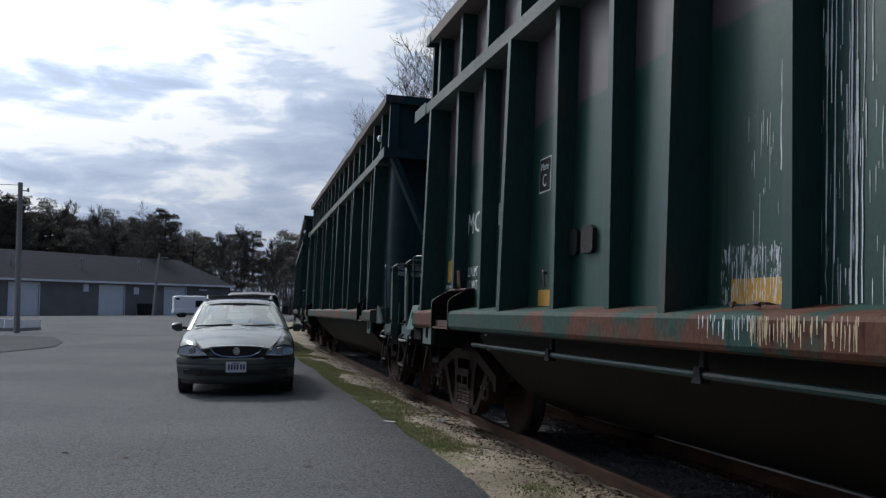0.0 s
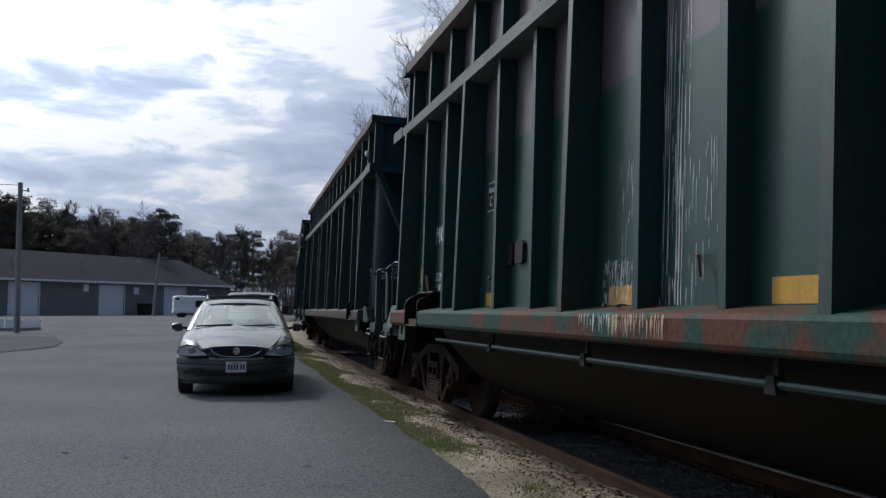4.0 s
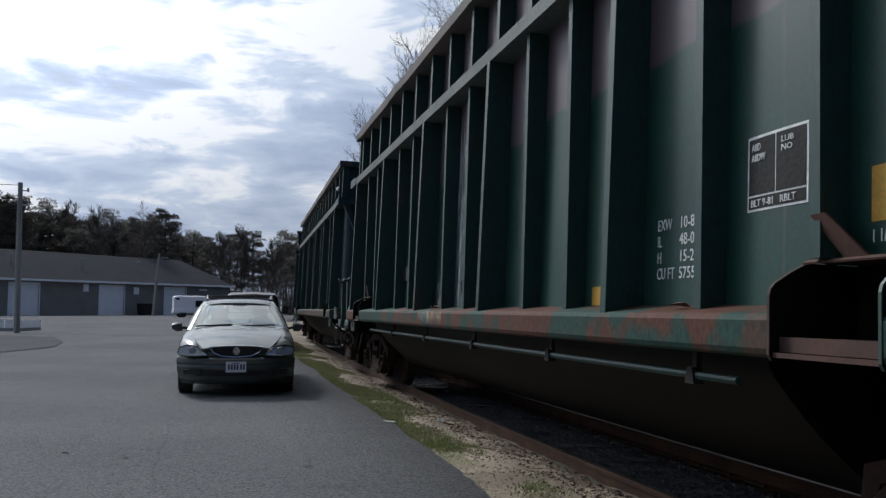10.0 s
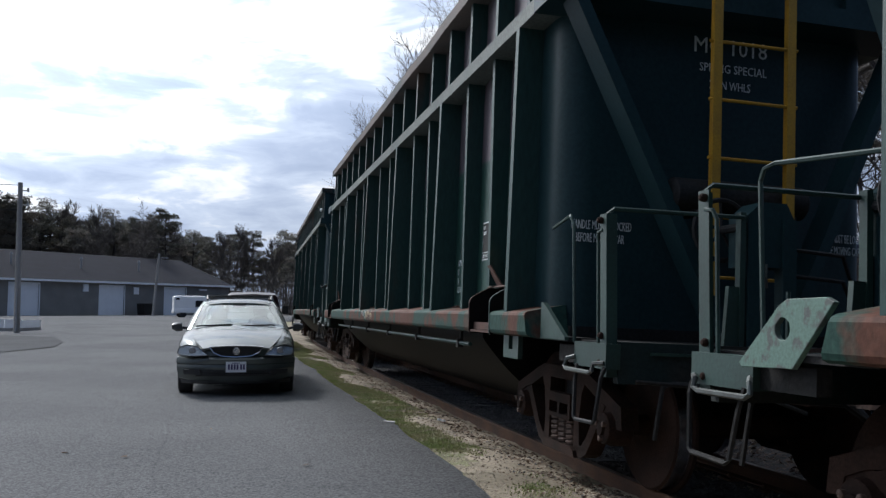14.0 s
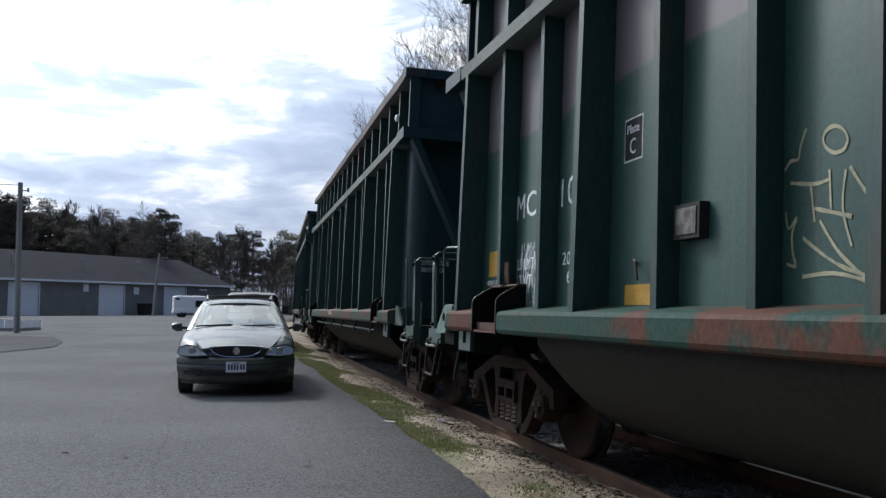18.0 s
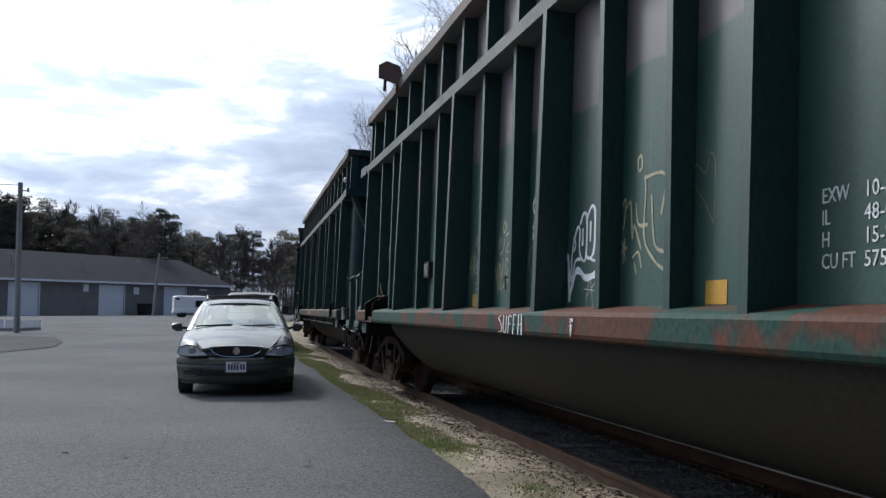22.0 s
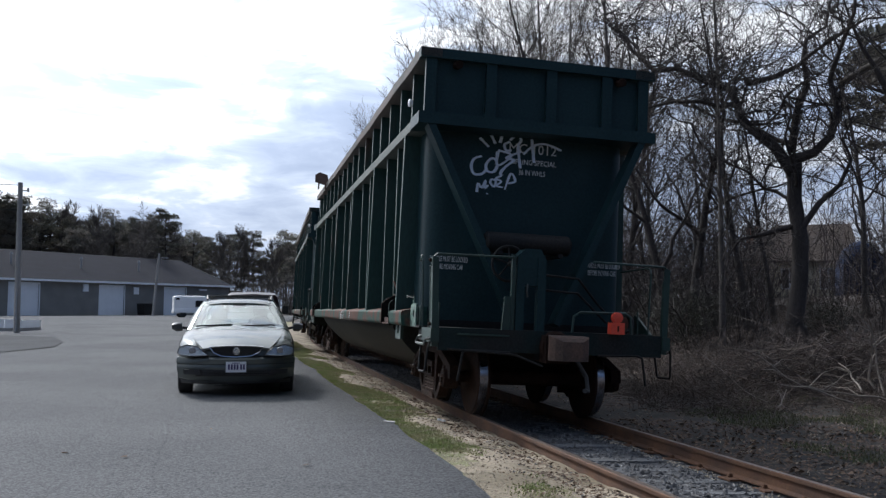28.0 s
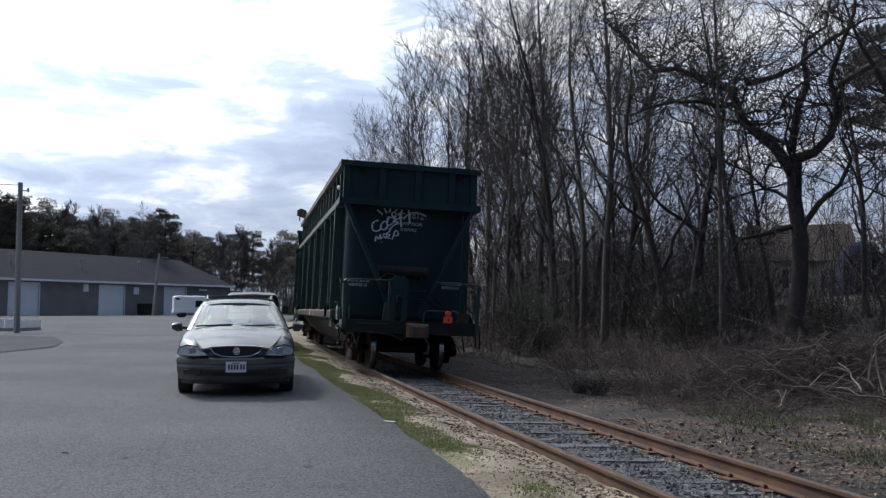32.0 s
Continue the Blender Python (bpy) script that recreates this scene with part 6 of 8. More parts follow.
def dress(car, number):
    """Lettering, panels and reflective patches on the camera's side and rear of a car."""
    side_text("EXW\nIL\nH\nCU FT", 3.48, 3.26, 1.45, 1.81, car)
    side_text("10-8\n48-0\n15-2\n5755", 3.21, 3.04, 1.45, 1.81, car)
    side_text("MC", 13.88, 13.38, 2.06, 2.28, car)
    side_text(number, 12.87, 12.15, 2.07, 2.29, car)
    side_text("LD LMT\nLT WT", 13.80, 13.38, 1.47, 1.71, car)
    side_text("202100\n  65900", 12.80, 12.26, 1.47, 1.71, car)
    side_text("1 1/2 IN HF COMP SHOE", 1.66, 1.02, 1.545, 1.60, car)
    side_text("1 1/2 IN HF COMP SHOE", 14.64, 14.06, 1.50, 1.545, car)
    rear_text("MC " + number, -0.29, 0.37, 3.40, 3.53, car)
    rear_text("SPRING SPECIAL", -0.24, 0.37, 3.25, 3.32, car)
    rear_text("36 IN WHLS", -0.15, 0.22, 3.11, 3.18, car)
    rear_text("HANDLE MUST BE LOCKED\n   BEFORE MOVING CAR", -1.30, -0.80, 1.80, 1.97, car)
    rear_text("HANDLE MUST BE LOCKED\n   BEFORE MOVING CAR", 0.84, 1.33, 1.83, 2.00, car)
    patch(car, 1.29, 1.67, 1.63, 1.86, YELLOW, "reflective_patch", "yellow reflective patch")
    patch(car, 14.22, 14.58, 1.58, 1.82, YELLOW, "reflective_patch", "yellow reflective patch")
    for u0, u1 in ((4.22, 4.44), (6.80, 7.18), (8.52, 8.98), (11.28, 11.74)):
        patch(car, u0, u1, 1.30, 1.43, YELLOW, "reflective_patch", "yellow reflective patch")
    for u0, u1, z0, z1, bars in ((2.07, 2.55, 1.76, 2.14, True), (11.54, 11.80, 2.24, 2.53, False)):
        p = patch(car, u0, u1, z0, z1, WHITE, "stencil_panel", "black panel with white stencilled frame")
        m, t = (u0 + u1) / 2, z0 + 0.075
        fields = ((u0 + 0.015, m - 0.006, t + 0.006, z1 - 0.015), (m + 0.006, u1 - 0.015, t + 0.006, z1 - 0.015), (u0 + 0.015, u1 - 0.015, z0 + 0.012, t - 0.004)) if bars else ((u0 + 0.012, u1 - 0.012, z0 + 0.012, z1 - 0.012),)
        for a, b, c, d in fields:
            patch(car, a, b, c, d, BLACK, "panel_field", lift=0.0055, parent=p)
        if bars:
            side_text("LUB\nNO", m - 0.05, m - 0.14, z1 - 0.11, z1 - 0.04, car, lift=0.007)
            side_text("ABD\nABDW", u1 - 0.04, u1 - 0.16, z1 - 0.13, z1 - 0.04, car, lift=0.007)
            side_text("BLT 9-81   RBLT", u1 - 0.04, u0 + 0.08, z0 + 0.022, z0 + 0.058, car, lift=0.007)
        else:
            side_text("Plate", u1 - 0.045, u0 + 0.045, z0 + 0.185, z0 + 0.245, car, lift=0.007)
            side_text("C", u1 - 0.09, u0 + 0.09, z0 + 0.045, z0 + 0.15, car, lift=0.007)
    # small fittings on the side: hooks, and a card holder
    for u in (3.82, 7.76, 11.5):
        bm = bmesh.new()
        w = skin(u)
        tube(bm, [(-w + 0.01, u + 0.10, 1.56), (-w - 0.05, u + 0.03, 1.58), (-w - 0.055, u, 1.57), (-w - 0.045, u - 0.01, 1.45)], 0.009, 6)
        part("hook", bm, TRUCK_RUST, car, "small rusty hook")


def ribbons(name, strokes, width, mat, car, label, plane):
    """Hand-drawn paint strokes: open lines of flat ribbon on a plane, which turns (across, up) into a place."""
    V, F = [], []
    for pts in strokes:
        fine = []
        for i in range(len(pts) - 1):                     # round the corners
            p0, p1, p2, p3 = pts[max(i - 1, 0)], pts[i], pts[i + 1], pts[min(i + 2, len(pts) - 1)]
            for k in range(4):
                t = k / 4
                fine.append(tuple(0.5 * (2 * b + (c - a) * t + (2 * a - 5 * b + 4 * c - d) * t * t + (3 * b - a - 3 * c + d) * t ** 3) for a, b, c, d in zip(p0, p1, p2, p3)))
        fine.append(pts[-1])
        base = len(V)
        for i, (x, y) in enumerate(fine):
            a, b = fine[max(i - 1, 0)], fine[min(i + 1, len(fine) - 1)]
            dx, dy = b[0] - a[0], b[1] - a[1]
            n = math.hypot(dx, dy) or 1
            w = width / 2 * (0.8 + 0.35 * noise.noise(Vector((x * 9, y * 9, 2))))
            V.append(plane(x - dy / n * w, y + dx / n * w))
            V.append(plane(x + dy / n * w, y - dx / n * w))
        for i in range(len(fine) - 1):
            k = base + 2 * i
            F.append((k, k + 1, k + 3, k + 2))
    return part(name, raw_mesh(name, V, F, mat), mat, car, label)


def on_side(u_left, u_right, z0, z1, w=None):
    """Turns (0..1, 0..1) into a place on the left side, reading from u_left to u_right, on the sheets or at half width w."""
    def place(x, y):
        u = u_left + (u_right - u_left) * x
        return (-(w or skin(u) + 0.003), u, z0 + (z1 - z0) * y)
    return place


def on_rear(w0, w1, z0, z1):
    return lambda x, y: (w0 + (w1 - w0) * x, 0.350, z0 + (z1 - z0) * y)


SCRAWL_A = [[(0.05, 0.55), (0.10, 0.30), (0.22, 0.35), (0.25, 0.60), (0.15, 0.62)], [(0.3, 0.25), (0.32, 0.62), (0.45, 0.40), (0.5, 0.7)], [(0.5, 0.3), (0.62, 0.66), (0.68, 0.28), (0.8, 0.7), (0.86, 0.2), (0.98, 0.75)],
            [(0.30, 0.88), (0.36, 0.98), (0.44, 0.90), (0.37, 0.80), (0.30, 0.88)], [(0.35, 0.12), (0.5, 0.16), (0.62, 0.05)], [(0.42, 0.03), (0.55, 0.07), (0.66, 0.0)]]
SCRAWL_B = [[(0.0, 0.40), (0.22, 0.05), (0.20, 0.45), (0.38, 0.25), (0.42, 0.5)], [(0.5, 0.1), (0.55, 0.48), (0.68, 0.4), (0.6, 0.25), (0.78, 0.08)], [(0.8, 0.5), (0.86, 0.15), (1.0, 0.42), (0.96, 0.1)],
            [(0.15, 0.72), (0.3, 0.78), (0.2, 0.58), (0.4, 0.62), (0.44, 0.78)], [(0.5, 0.8), (0.7, 0.82), (0.72, 0.6), (0.52, 0.6), (0.7, 0.72)], [(0.36, 0.92), (0.43, 1.0), (0.52, 0.93), (0.44, 0.85), (0.36, 0.92)]]
SCRAWL_A += [[(0.02, 0.40), (0.08, 0.62), (0.14, 0.42), (0.06, 0.46)], [(0.24, 0.70), (0.28, 0.30)], [(0.40, 0.64), (0.38, 0.34), (0.50, 0.36), (0.52, 0.60)], [(0.74, 0.62), (0.78, 0.30), (0.90, 0.14)]]
SCRAWL_B += [[(0.10, 0.46), (0.14, 0.12)], [(0.28, 0.44), (0.32, 0.10), (0.46, 0.14)], [(0.66, 0.46), (0.72, 0.12), (0.88, 0.30)], [(0.90, 0.46), (0.94, 0.0)], [(0.12, 0.64), (0.16, 0.82)]]
SCRAWL_C = [[(0.30, 0.95), (0.05, 0.80), (0.22, 0.62), (0.10, 0.45)], [(0.38, 0.9), (0.36, 0.55), (0.55, 0.5), (0.58, 0.92)], [(0.70, 0.2), (0.74, 0.95), (0.95, 1.0), (0.96, 0.72), (0.76, 0.66)], [(0.10, 0.30), (0.2, 0.45)]]
BUBBLE = [[(0.0, 0.42), (0.16, 0.10), (0.20, 0.45), (0.34, 0.75), (0.42, 0.70)], [(0.16, 0.10), (0.20, 0.0), (0.30, 0.28), (0.48, 0.30)], [(0.42, 0.70), (0.42, 0.42), (0.52, 0.28), (0.60, 0.34), (0.60, 0.85), (0.50, 0.92), (0.42, 0.78)],
          [(0.60, 0.85), (0.72, 1.0), (0.80, 0.9), (0.80, 0.42), (0.70, 0.30), (0.60, 0.34)], [(0.80, 0.9), (0.92, 1.0), (1.0, 0.85), (0.98, 0.55)], [(0.70, 0.30), (0.85, 0.26), (1.0, 0.40)], [(0.22, 0.62), (0.30, 0.52), (0.24, 0.42)], [(0.50, 0.72), (0.50, 0.48)], [(0.70, 0.80), (0.70, 0.52)]]
BUBBLE_FOOT = [[(0.05, 0.55), (0.10, 0.30), (0.14, 0.04)], [(0.14, 0.10), (0.24, 0.24), (0.34, 0.36), (0.48, 0.34)], [(0.48, 0.34), (0.60, 0.28), (0.80, 0.30), (1.0, 0.36)]]
STAR = [[(0.2, 0.0), (0.5, 1.0), (0.8, 0.0)], [(0.0, 0.62), (1.0, 0.55)], [(0.2, 0.3), (0.9, 0.8)]]
ROW = [[(0.14, 0.95), (0.02, 0.80), (0.13, 0.50), (0.16, 0.15), (0.02, 0.05)], [(0.24, 0.95), (0.23, 0.2), (0.34, 0.1), (0.36, 0.95)], [(0.44, 0.0), (0.46, 0.9), (0.58, 0.85)], [(0.45, 0.5), (0.55, 0.52)], [(0.64, 0.0), (0.66, 0.95), (0.77, 0.9)], [(0.65, 0.5), (0.74, 0.5)], [(0.84, 0.0), (0.86, 1.0)], [(0.98, 0.0), (0.96, 1.0)], [(0.85, 0.45), (0.98, 0.55)]]
CREST_LETTERS = [[(0.13, 0.58), (0.05, 0.53), (0.02, 0.42), (0.05, 0.30), (0.13, 0.30), (0.18, 0.37)], [(0.23, 0.56), (0.18, 0.46), (0.19, 0.36), (0.26, 0.35), (0.30, 0.46), (0.26, 0.56), (0.22, 0.54)],
                 [(0.30, 0.67), (0.30, 0.45), (0.45, 0.63), (0.30, 0.69)], [(0.55, 0.70), (0.39, 0.58), (0.48, 0.56), (0.40, 0.46), (0.34, 0.35), (0.35, 0.30)],
                 [(0.10, 0.86), (0.20, 0.73)], [(0.21, 0.95), (0.27, 0.79)], [(0.35, 0.99), (0.32, 0.81)], [(0.43, 0.84), (0.37, 0.79), (0.39, 0.70), (0.45, 0.71)], [(0.43, 0.86), (0.50, 0.96), (0.55, 0.88), (0.52, 0.77), (0.55, 0.44)],
                 [(0.66, 0.98), (0.70, 0.54)], [(0.58, 0.66), (0.68, 0.80), (0.82, 0.85), (1.0, 0.77)]]
CREST_FOOT = [[(0.09, 0.02), (0.10, 0.16), (0.14, 0.09), (0.18, 0.21), (0.17, 0.09), (0.21, 0.14)], [(0.20, 0.0), (0.205, 0.01)], [(0.23, 0.18), (0.27, 0.12), (0.29, 0.21), (0.24, 0.23), (0.23, 0.16)], [(0.35, 0.30), (0.29, 0.25), (0.35, 0.21), (0.30, 0.14), (0.37, 0.12)], [(0.39, 0.09), (0.45, 0.35), (0.50, 0.23), (0.42, 0.19)]]
TALL_TAG = [[(0.0, 0.62), (0.10, 0.66), (0.06, 0.45), (0.02, 0.40)], [(0.12, 0.58), (0.24, 0.62), (0.30, 0.30), (0.34, 0.42), (0.52, 0.20)], [(0.38, 0.60), (0.44, 0.42), (0.66, 0.40)], [(0.56, 0.82), (0.60, 0.68), (0.58, 0.30), (0.80, 0.10), (0.98, 0.02)], [(0.58, 0.80), (0.98, 0.78), (0.92, 0.46)],
            [(0.72, 0.64), (0.80, 0.24), (0.98, 0.16)], [(0.40, 0.98), (0.48, 1.0), (0.50, 0.90), (0.42, 0.88), (0.40, 0.98)], [(0.32, 0.14), (0.46, 0.18), (0.54, 0.04)], [(0.36, 0.10), (0.42, 0.0)], [(0.02, 0.30), (0.14, 0.12)], [(0.10, 0.32), (0.06, 0.10)], [(0.0, 0.20), (0.16, 0.24)]]
BIG_TAG = [[(0.30, 0.99), (0.23, 0.89), (0.20, 0.81), (0.10, 0.81), (0.02, 0.76)], [(0.76, 0.85), (0.72, 0.80), (0.63, 0.79), (0.54, 0.83), (0.50, 0.89), (0.54, 0.94), (0.63, 0.95), (0.72, 0.91), (0.76, 0.85)], [(0.10, 0.67), (0.41, 0.63), (0.57, 0.64)],
           [(0.36, 0.63), (0.41, 0.40)], [(0.57, 0.70), (0.59, 0.46)], [(0.74, 0.68), (0.71, 0.46), (0.80, 0.23)], [(0.41, 0.48), (0.80, 0.40)], [(0.78, 0.69), (0.92, 0.54), (1.0, 0.49)], [(0.94, 0.48), (0.97, 0.19)], [(0.47, 0.40), (0.69, 0.19), (1.0, 0.01)],
           [(0.27, 0.31), (0.64, 0.14), (1.0, 0.04)], [(0.27, 0.07), (0.64, 0.08), (0.99, 0.02)], [(0.04, 0.49), (0.08, 0.38), (0.19, 0.44), (0.13, 0.35), (0.14, 0.23), (0.18, 0.14), (0.06, 0.16)]]
BOWL = [[(0.9, 0.98), (0.20, 0.92), (0.05, 0.50), (0.10, 0.05), (0.30, 0.02), (0.38, 0.42), (0.46, 0.06), (0.62, 0.10), (0.58, 0.60), (0.95, 0.66)]]
HEART = [[(0.78, 0.96), (0.55, 0.70), (0.10, 0.86), (0.0, 0.62), (0.55, 0.30), (0.98, 0.0)], [(0.78, 0.96), (1.0, 0.80), (0.98, 0.0)]]


def drips(name, car, mat, label, u0, u1, z_top, z_low, count, seed, w=None, wide=(0.003, 0.011), full=False):
    """Thin run-down paint drips, each a narrow strip."""
    rng = random.Random(seed)
    V, F = [], []
    for _ in range(count):
        u = u0 + (u1 - u0) * rng.random()
        top = z_low + (z_top - z_low) * rng.random() ** 0.7
        low = max(z_low, top - (z_top - z_low) * rng.uniform(0.03, 0.5) * rng.random())
        if full:
            top = z_top - (z_top - z_low) * 0.3 * rng.random() ** 2
            low = max(z_low, top - (z_top - z_low) * rng.uniform(0.25, 1.0))
        d = rng.uniform(*wide)
        n = 5
        base = len(V)
        for i in range(n):
            t = i / (n - 1)
            z, x = top + (low - top) * t, u + min(0.010, 0.03 * (top - low)) * noise.noise(Vector((u * 40, t * 1.5, seed)))
            k = d * (0.5 + 0.5 * math.sin(math.pi * min(t * 1.2 + 0.1, 1))) / 2
            o = w or skin(x) + 0.003
            V += [(-o, x - k, z), (-o, x + k, z)]
        F += [(base + 2 * i, base + 2 * i + 1, base + 2 * i + 3, base + 2 * i + 2) for i in range(n - 1)]
    return tagged(part(name, raw_mesh(name, V, F, mat), mat, car, label), kind="stuff")


def extras(cars):
    """What sets single cars apart."""
    c, a = cars[0], cars[1]
    place = on_rear(-0.83, 0.44, 2.82, 3.68)
    ribbons("graffiti", CREST_LETTERS, 0.040, SHADE_CHALK, c, "pale spray-painted scrawl with the shade's blue in its colour", place)
    ribbons("graffiti", CREST_FOOT, 0.034, SHADE_CHALK, c, "pale spray-painted scrawl with the shade's blue in its colour", place)
    for s, box, w in ((SCRAWL_A, (9.15, 8.48, 1.45, 2.05), 0.034), (SCRAWL_B, (8.26, 7.60, 1.40, 2.10), 0.036), (BIG_TAG, (10.15, 9.545, 1.37, 2.12), 0.030), (TALL_TAG, (5.52, 4.90, 1.50, 2.26), 0.036), (HEART, (4.60, 4.36, 1.74, 2.16), 0.020),
                      (BOWL, (7.32, 6.84, 1.60, 1.83), 0.034)):
        ribbons("graffiti", s, w, GOLD, c, "faded gold marker scrawl", on_side(*box))
    ribbons("graffiti", SCRAWL_C, 0.072, CHALK, c, "white spray-painted scrawl", on_side(7.26, 6.82, 1.70, 2.28))
    ribbons("graffiti", BUBBLE, 0.052, CHALK, c, "white spray-painted bubble letters", on_side(6.46, 5.79, 1.48, 2.02))
    ribbons("graffiti", BUBBLE_FOOT, 0.085, CHALK, c, "thick white spray-painted underline", on_side(6.46, 5.79, 1.30, 2.02))
    ribbons("graffiti", STAR, 0.026, CHALK, c, "white spray-painted scrawl", on_side(6.08, 5.88, 1.29, 1.50))
    ribbons("graffiti", ROW, 0.040, CHALK, c, "white scrawl on the sill", on_side(7.22, 6.62, 1.06, 1.22, 1.654))
    drips("paint_run", c, CHALK, "pale paint wash running down", 13.17, 13.70, 1.85, 1.27, 240, 5, wide=(0.003, 0.015))
    drips("paint_run", c, CHALK, "pale drips", 5.61, 5.67, 1.22, 1.07, 8, 6, w=1.654, wide=(0.02, 0.05))
    # bent plate on the top rail of the last car
    bm = bmesh.new()
    for w in (-1.62, -1.80):
        bx(bm, w - 0.02, w + 0.02, 12.50, 12.53, TOP - 0.16, TOP + 0.10)
    outline = [(-1.90, TOP + 0.02), (-1.62, TOP - 0.06), (-1.54, TOP + 0.06), (-1.58, TOP + 0.24), (-1.78, TOP + 0.30), (-1.90, TOP + 0.22)]
    loft(bm, [[(w, y + (z - TOP) * 0.25, z) for w, z in outline] for y in (12.48, 12.50)])
    part("bent_flap", bm, TRUCK_RUST, c, "bent rusty plate on the top rail")
    # end-of-train marker
    bm = bmesh.new()
    bx(bm, 0.70, 0.87, -0.86, -0.74, 1.065, 1.205)
    mk = part("end_marker", bm, ORANGE, c, "orange end-of-train marker", bevel=0.015)
    bm = bmesh.new()
    lathe(bm, [(-0.86, 0.025), (-0.85, 0.065), (-0.78, 0.065), (-0.77, 0.04)], 16, "y")
    part("marker_lamp", bm, ORANGE, mk, "round red-orange lamp", smooth=True, at=Matrix.Translation((0.785, 0, 1.265)))
    bm = bmesh.new()
    bx(bm, 0.775, 0.797, -0.865, -0.858, 1.10, 1.165)
    part("marker_bar", bm, BLACK, mk)
    # marked car: white runs, a pipe under the sill, a yellow end ladder
    drips("paint_run", a, CHALK, "white paint splashes and runs", 7.96, 8.32, 3.3, 1.28, 34, 1, wide=(0.004, 0.010))
    for u, top, low, w in ((8.27, 3.3, 1.62, 0.012), (8.21, 2.9, 1.48, 0.009), (8.10, 3.4, 1.30, 0.015), (8.065, 2.35, 1.29, 0.020), (8.03, 2.0, 1.30, 0.009), (8.58, 2.5, 1.95, 0.008), (8.53, 2.1, 1.30, 0.010), (8.24, 3.5, 2.2, 0.010), (7.55, 2.3, 1.95, 0.006)):
        line = [[(u + 0.006 * noise.noise(Vector((u * 30, k * 0.9, 1))), top + (low - top) * k / 9) for k in range(10)]]
        ribbons("paint_run", line, w, CHALK, a, "long white paint run", lambda q, z: (-skin(q) - 0.004, q, z))
    drips("paint_run", a, CHALK, "white paint splashes", 7.45, 8.85, 2.3, 1.28, 130, 2, wide=(0.002, 0.005))
    drips("paint_run", a, CHALK, "white paint splashes", 8.45, 9.08, 1.62, 1.27, 260, 3, wide=(0.002, 0.007))
    drips("paint_run", a, CREAM, "cream paint drips down the sill", 7.68, 8.42, 1.235, 1.10, 64, 4, w=1.656, wide=(0.004, 0.010), full=True)
    drips("paint_run", a, CHALK, "white paint drips down the sill", 8.36, 8.85, 1.235, 1.12, 26, 7, w=1.656, wide=(0.003, 0.008), full=True)
    for u0, u1 in ((2.4, 13.1),):
        bm = bmesh.new()
        tube(bm, [(-1.50, u0, 0.925), (-1.50, 5, 0.925), (-1.50, 10, 0.925), (-1.50, u1, 0.925)], 0.021, 8)
        pipe = part("air_pipe", bm, RIB, a, "dark steel air pipe under the sill", smooth=True)
        for u in (2.81, 4.89, 6.97, 9.05, 11.13):
            bm = bmesh.new()
            loft(bm, [[(-1.53, u + t * k, 0.88), (-1.47, u + t * k, 0.88), (-1.47, u + t * k * 0.6, 0.965), (-1.53, u + t * k * 0.6, 0.965)] for t in (-1, 1) for k in (0.045,)])
            bx(bm, -1.50, -1.47, u - 0.02, u + 0.02, 0.96, 1.06)
            part("pipe_clip", bm, BLACK, pipe)
    for w in (-0.40, 0.22):
        bm = bmesh.new()
        bx(bm, w - 0.035, w + 0.035, -0.20, -0.15, 1.42, 4.75)
        part("ladder_rail", bm, YELLOW, a, "yellow ladder rail", bevel=0.004)
    for k in range(8):
        bm = bmesh.new()
        tube(bm, [(-0.46, -0.18, 1.55 + k * 0.44), (0.28, -0.18, 1.55 + k * 0.44)], 0.013, 6)
        part("ladder_rung", bm, YELLOW, a, "yellow ladder rung")
    for car in (c, cars[2]):
        bm = bmesh.new()
        bx(bm, -SHEET - 0.085, -SHEET - 0.0, 10.76, 11.03, 1.665, 1.865)
        holder = part("card_holder", bm, BLACK, car, "dark steel card holder", bevel=0.012)
        bm = bmesh.new()
        bx(bm, -SHEET - 0.090, -SHEET - 0.084, 10.79, 11.00, 1.69, 1.84)
        part("card_face", bm, STAINED, holder, "stained holder face")
    for u in (10.73, 11.04):
        bm = bmesh.new()
        pts = [(u - 0.10, 1.70), (u - 0.07, 1.675), (u + 0.07, 1.675), (u + 0.10, 1.70), (u + 0.10, 1.85), (u + 0.06, 1.875), (u - 0.06, 1.875), (u - 0.10, 1.85)]
        loft(bm, [[(-skin(u) - d, q, z) for q, z in pts] for d in (-0.01, 0.035)])
        part("bracket_stub", bm, BLACK, a, "small dark steel bracket stub", bevel=0.006)
    # the last car's bent pale corner plate
    for ob in list(c.children):
        if ob.name.startswith("pole_plate") and all(v.co.y < 1 and v.co.x < 0 for v in ob.data.vertices):
            bpy.data.objects.remove(ob)
    bm = bmesh.new()
    pts = [(0.40, 1.05), (0.335, 1.295), (0.32, 1.318), (0.29, 1.330), (0.075, 1.338), (0.04, 1.328), (0.018, 1.300), (0.008, 1.05)]
    holed_plate(bm, pts, (0.155, 1.205), 0.046, lambda q, z, side: (-1.505 - 0.018 * side - 0.04 * max(0, q - 0.3), q, z))
    part("pole_plate", bm, PALE_GREEN, c, "bent pale green end plate with round hole", bevel=0.003)
    bm = bmesh.new()
    loft(bm, [[(-1.47 - d, q, z) for q, z in ((0.10, 1.05), (0.10, 1.31), (-0.02, 1.312), (-0.062, 1.298), (-0.072, 1.26), (-0.072, 1.05))] for d in (0.0, 0.014)])
    part("backing_plate", bm, TRIM, c, "dark green plate behind the bent one", bevel=0.003)
    bm = bmesh.new()
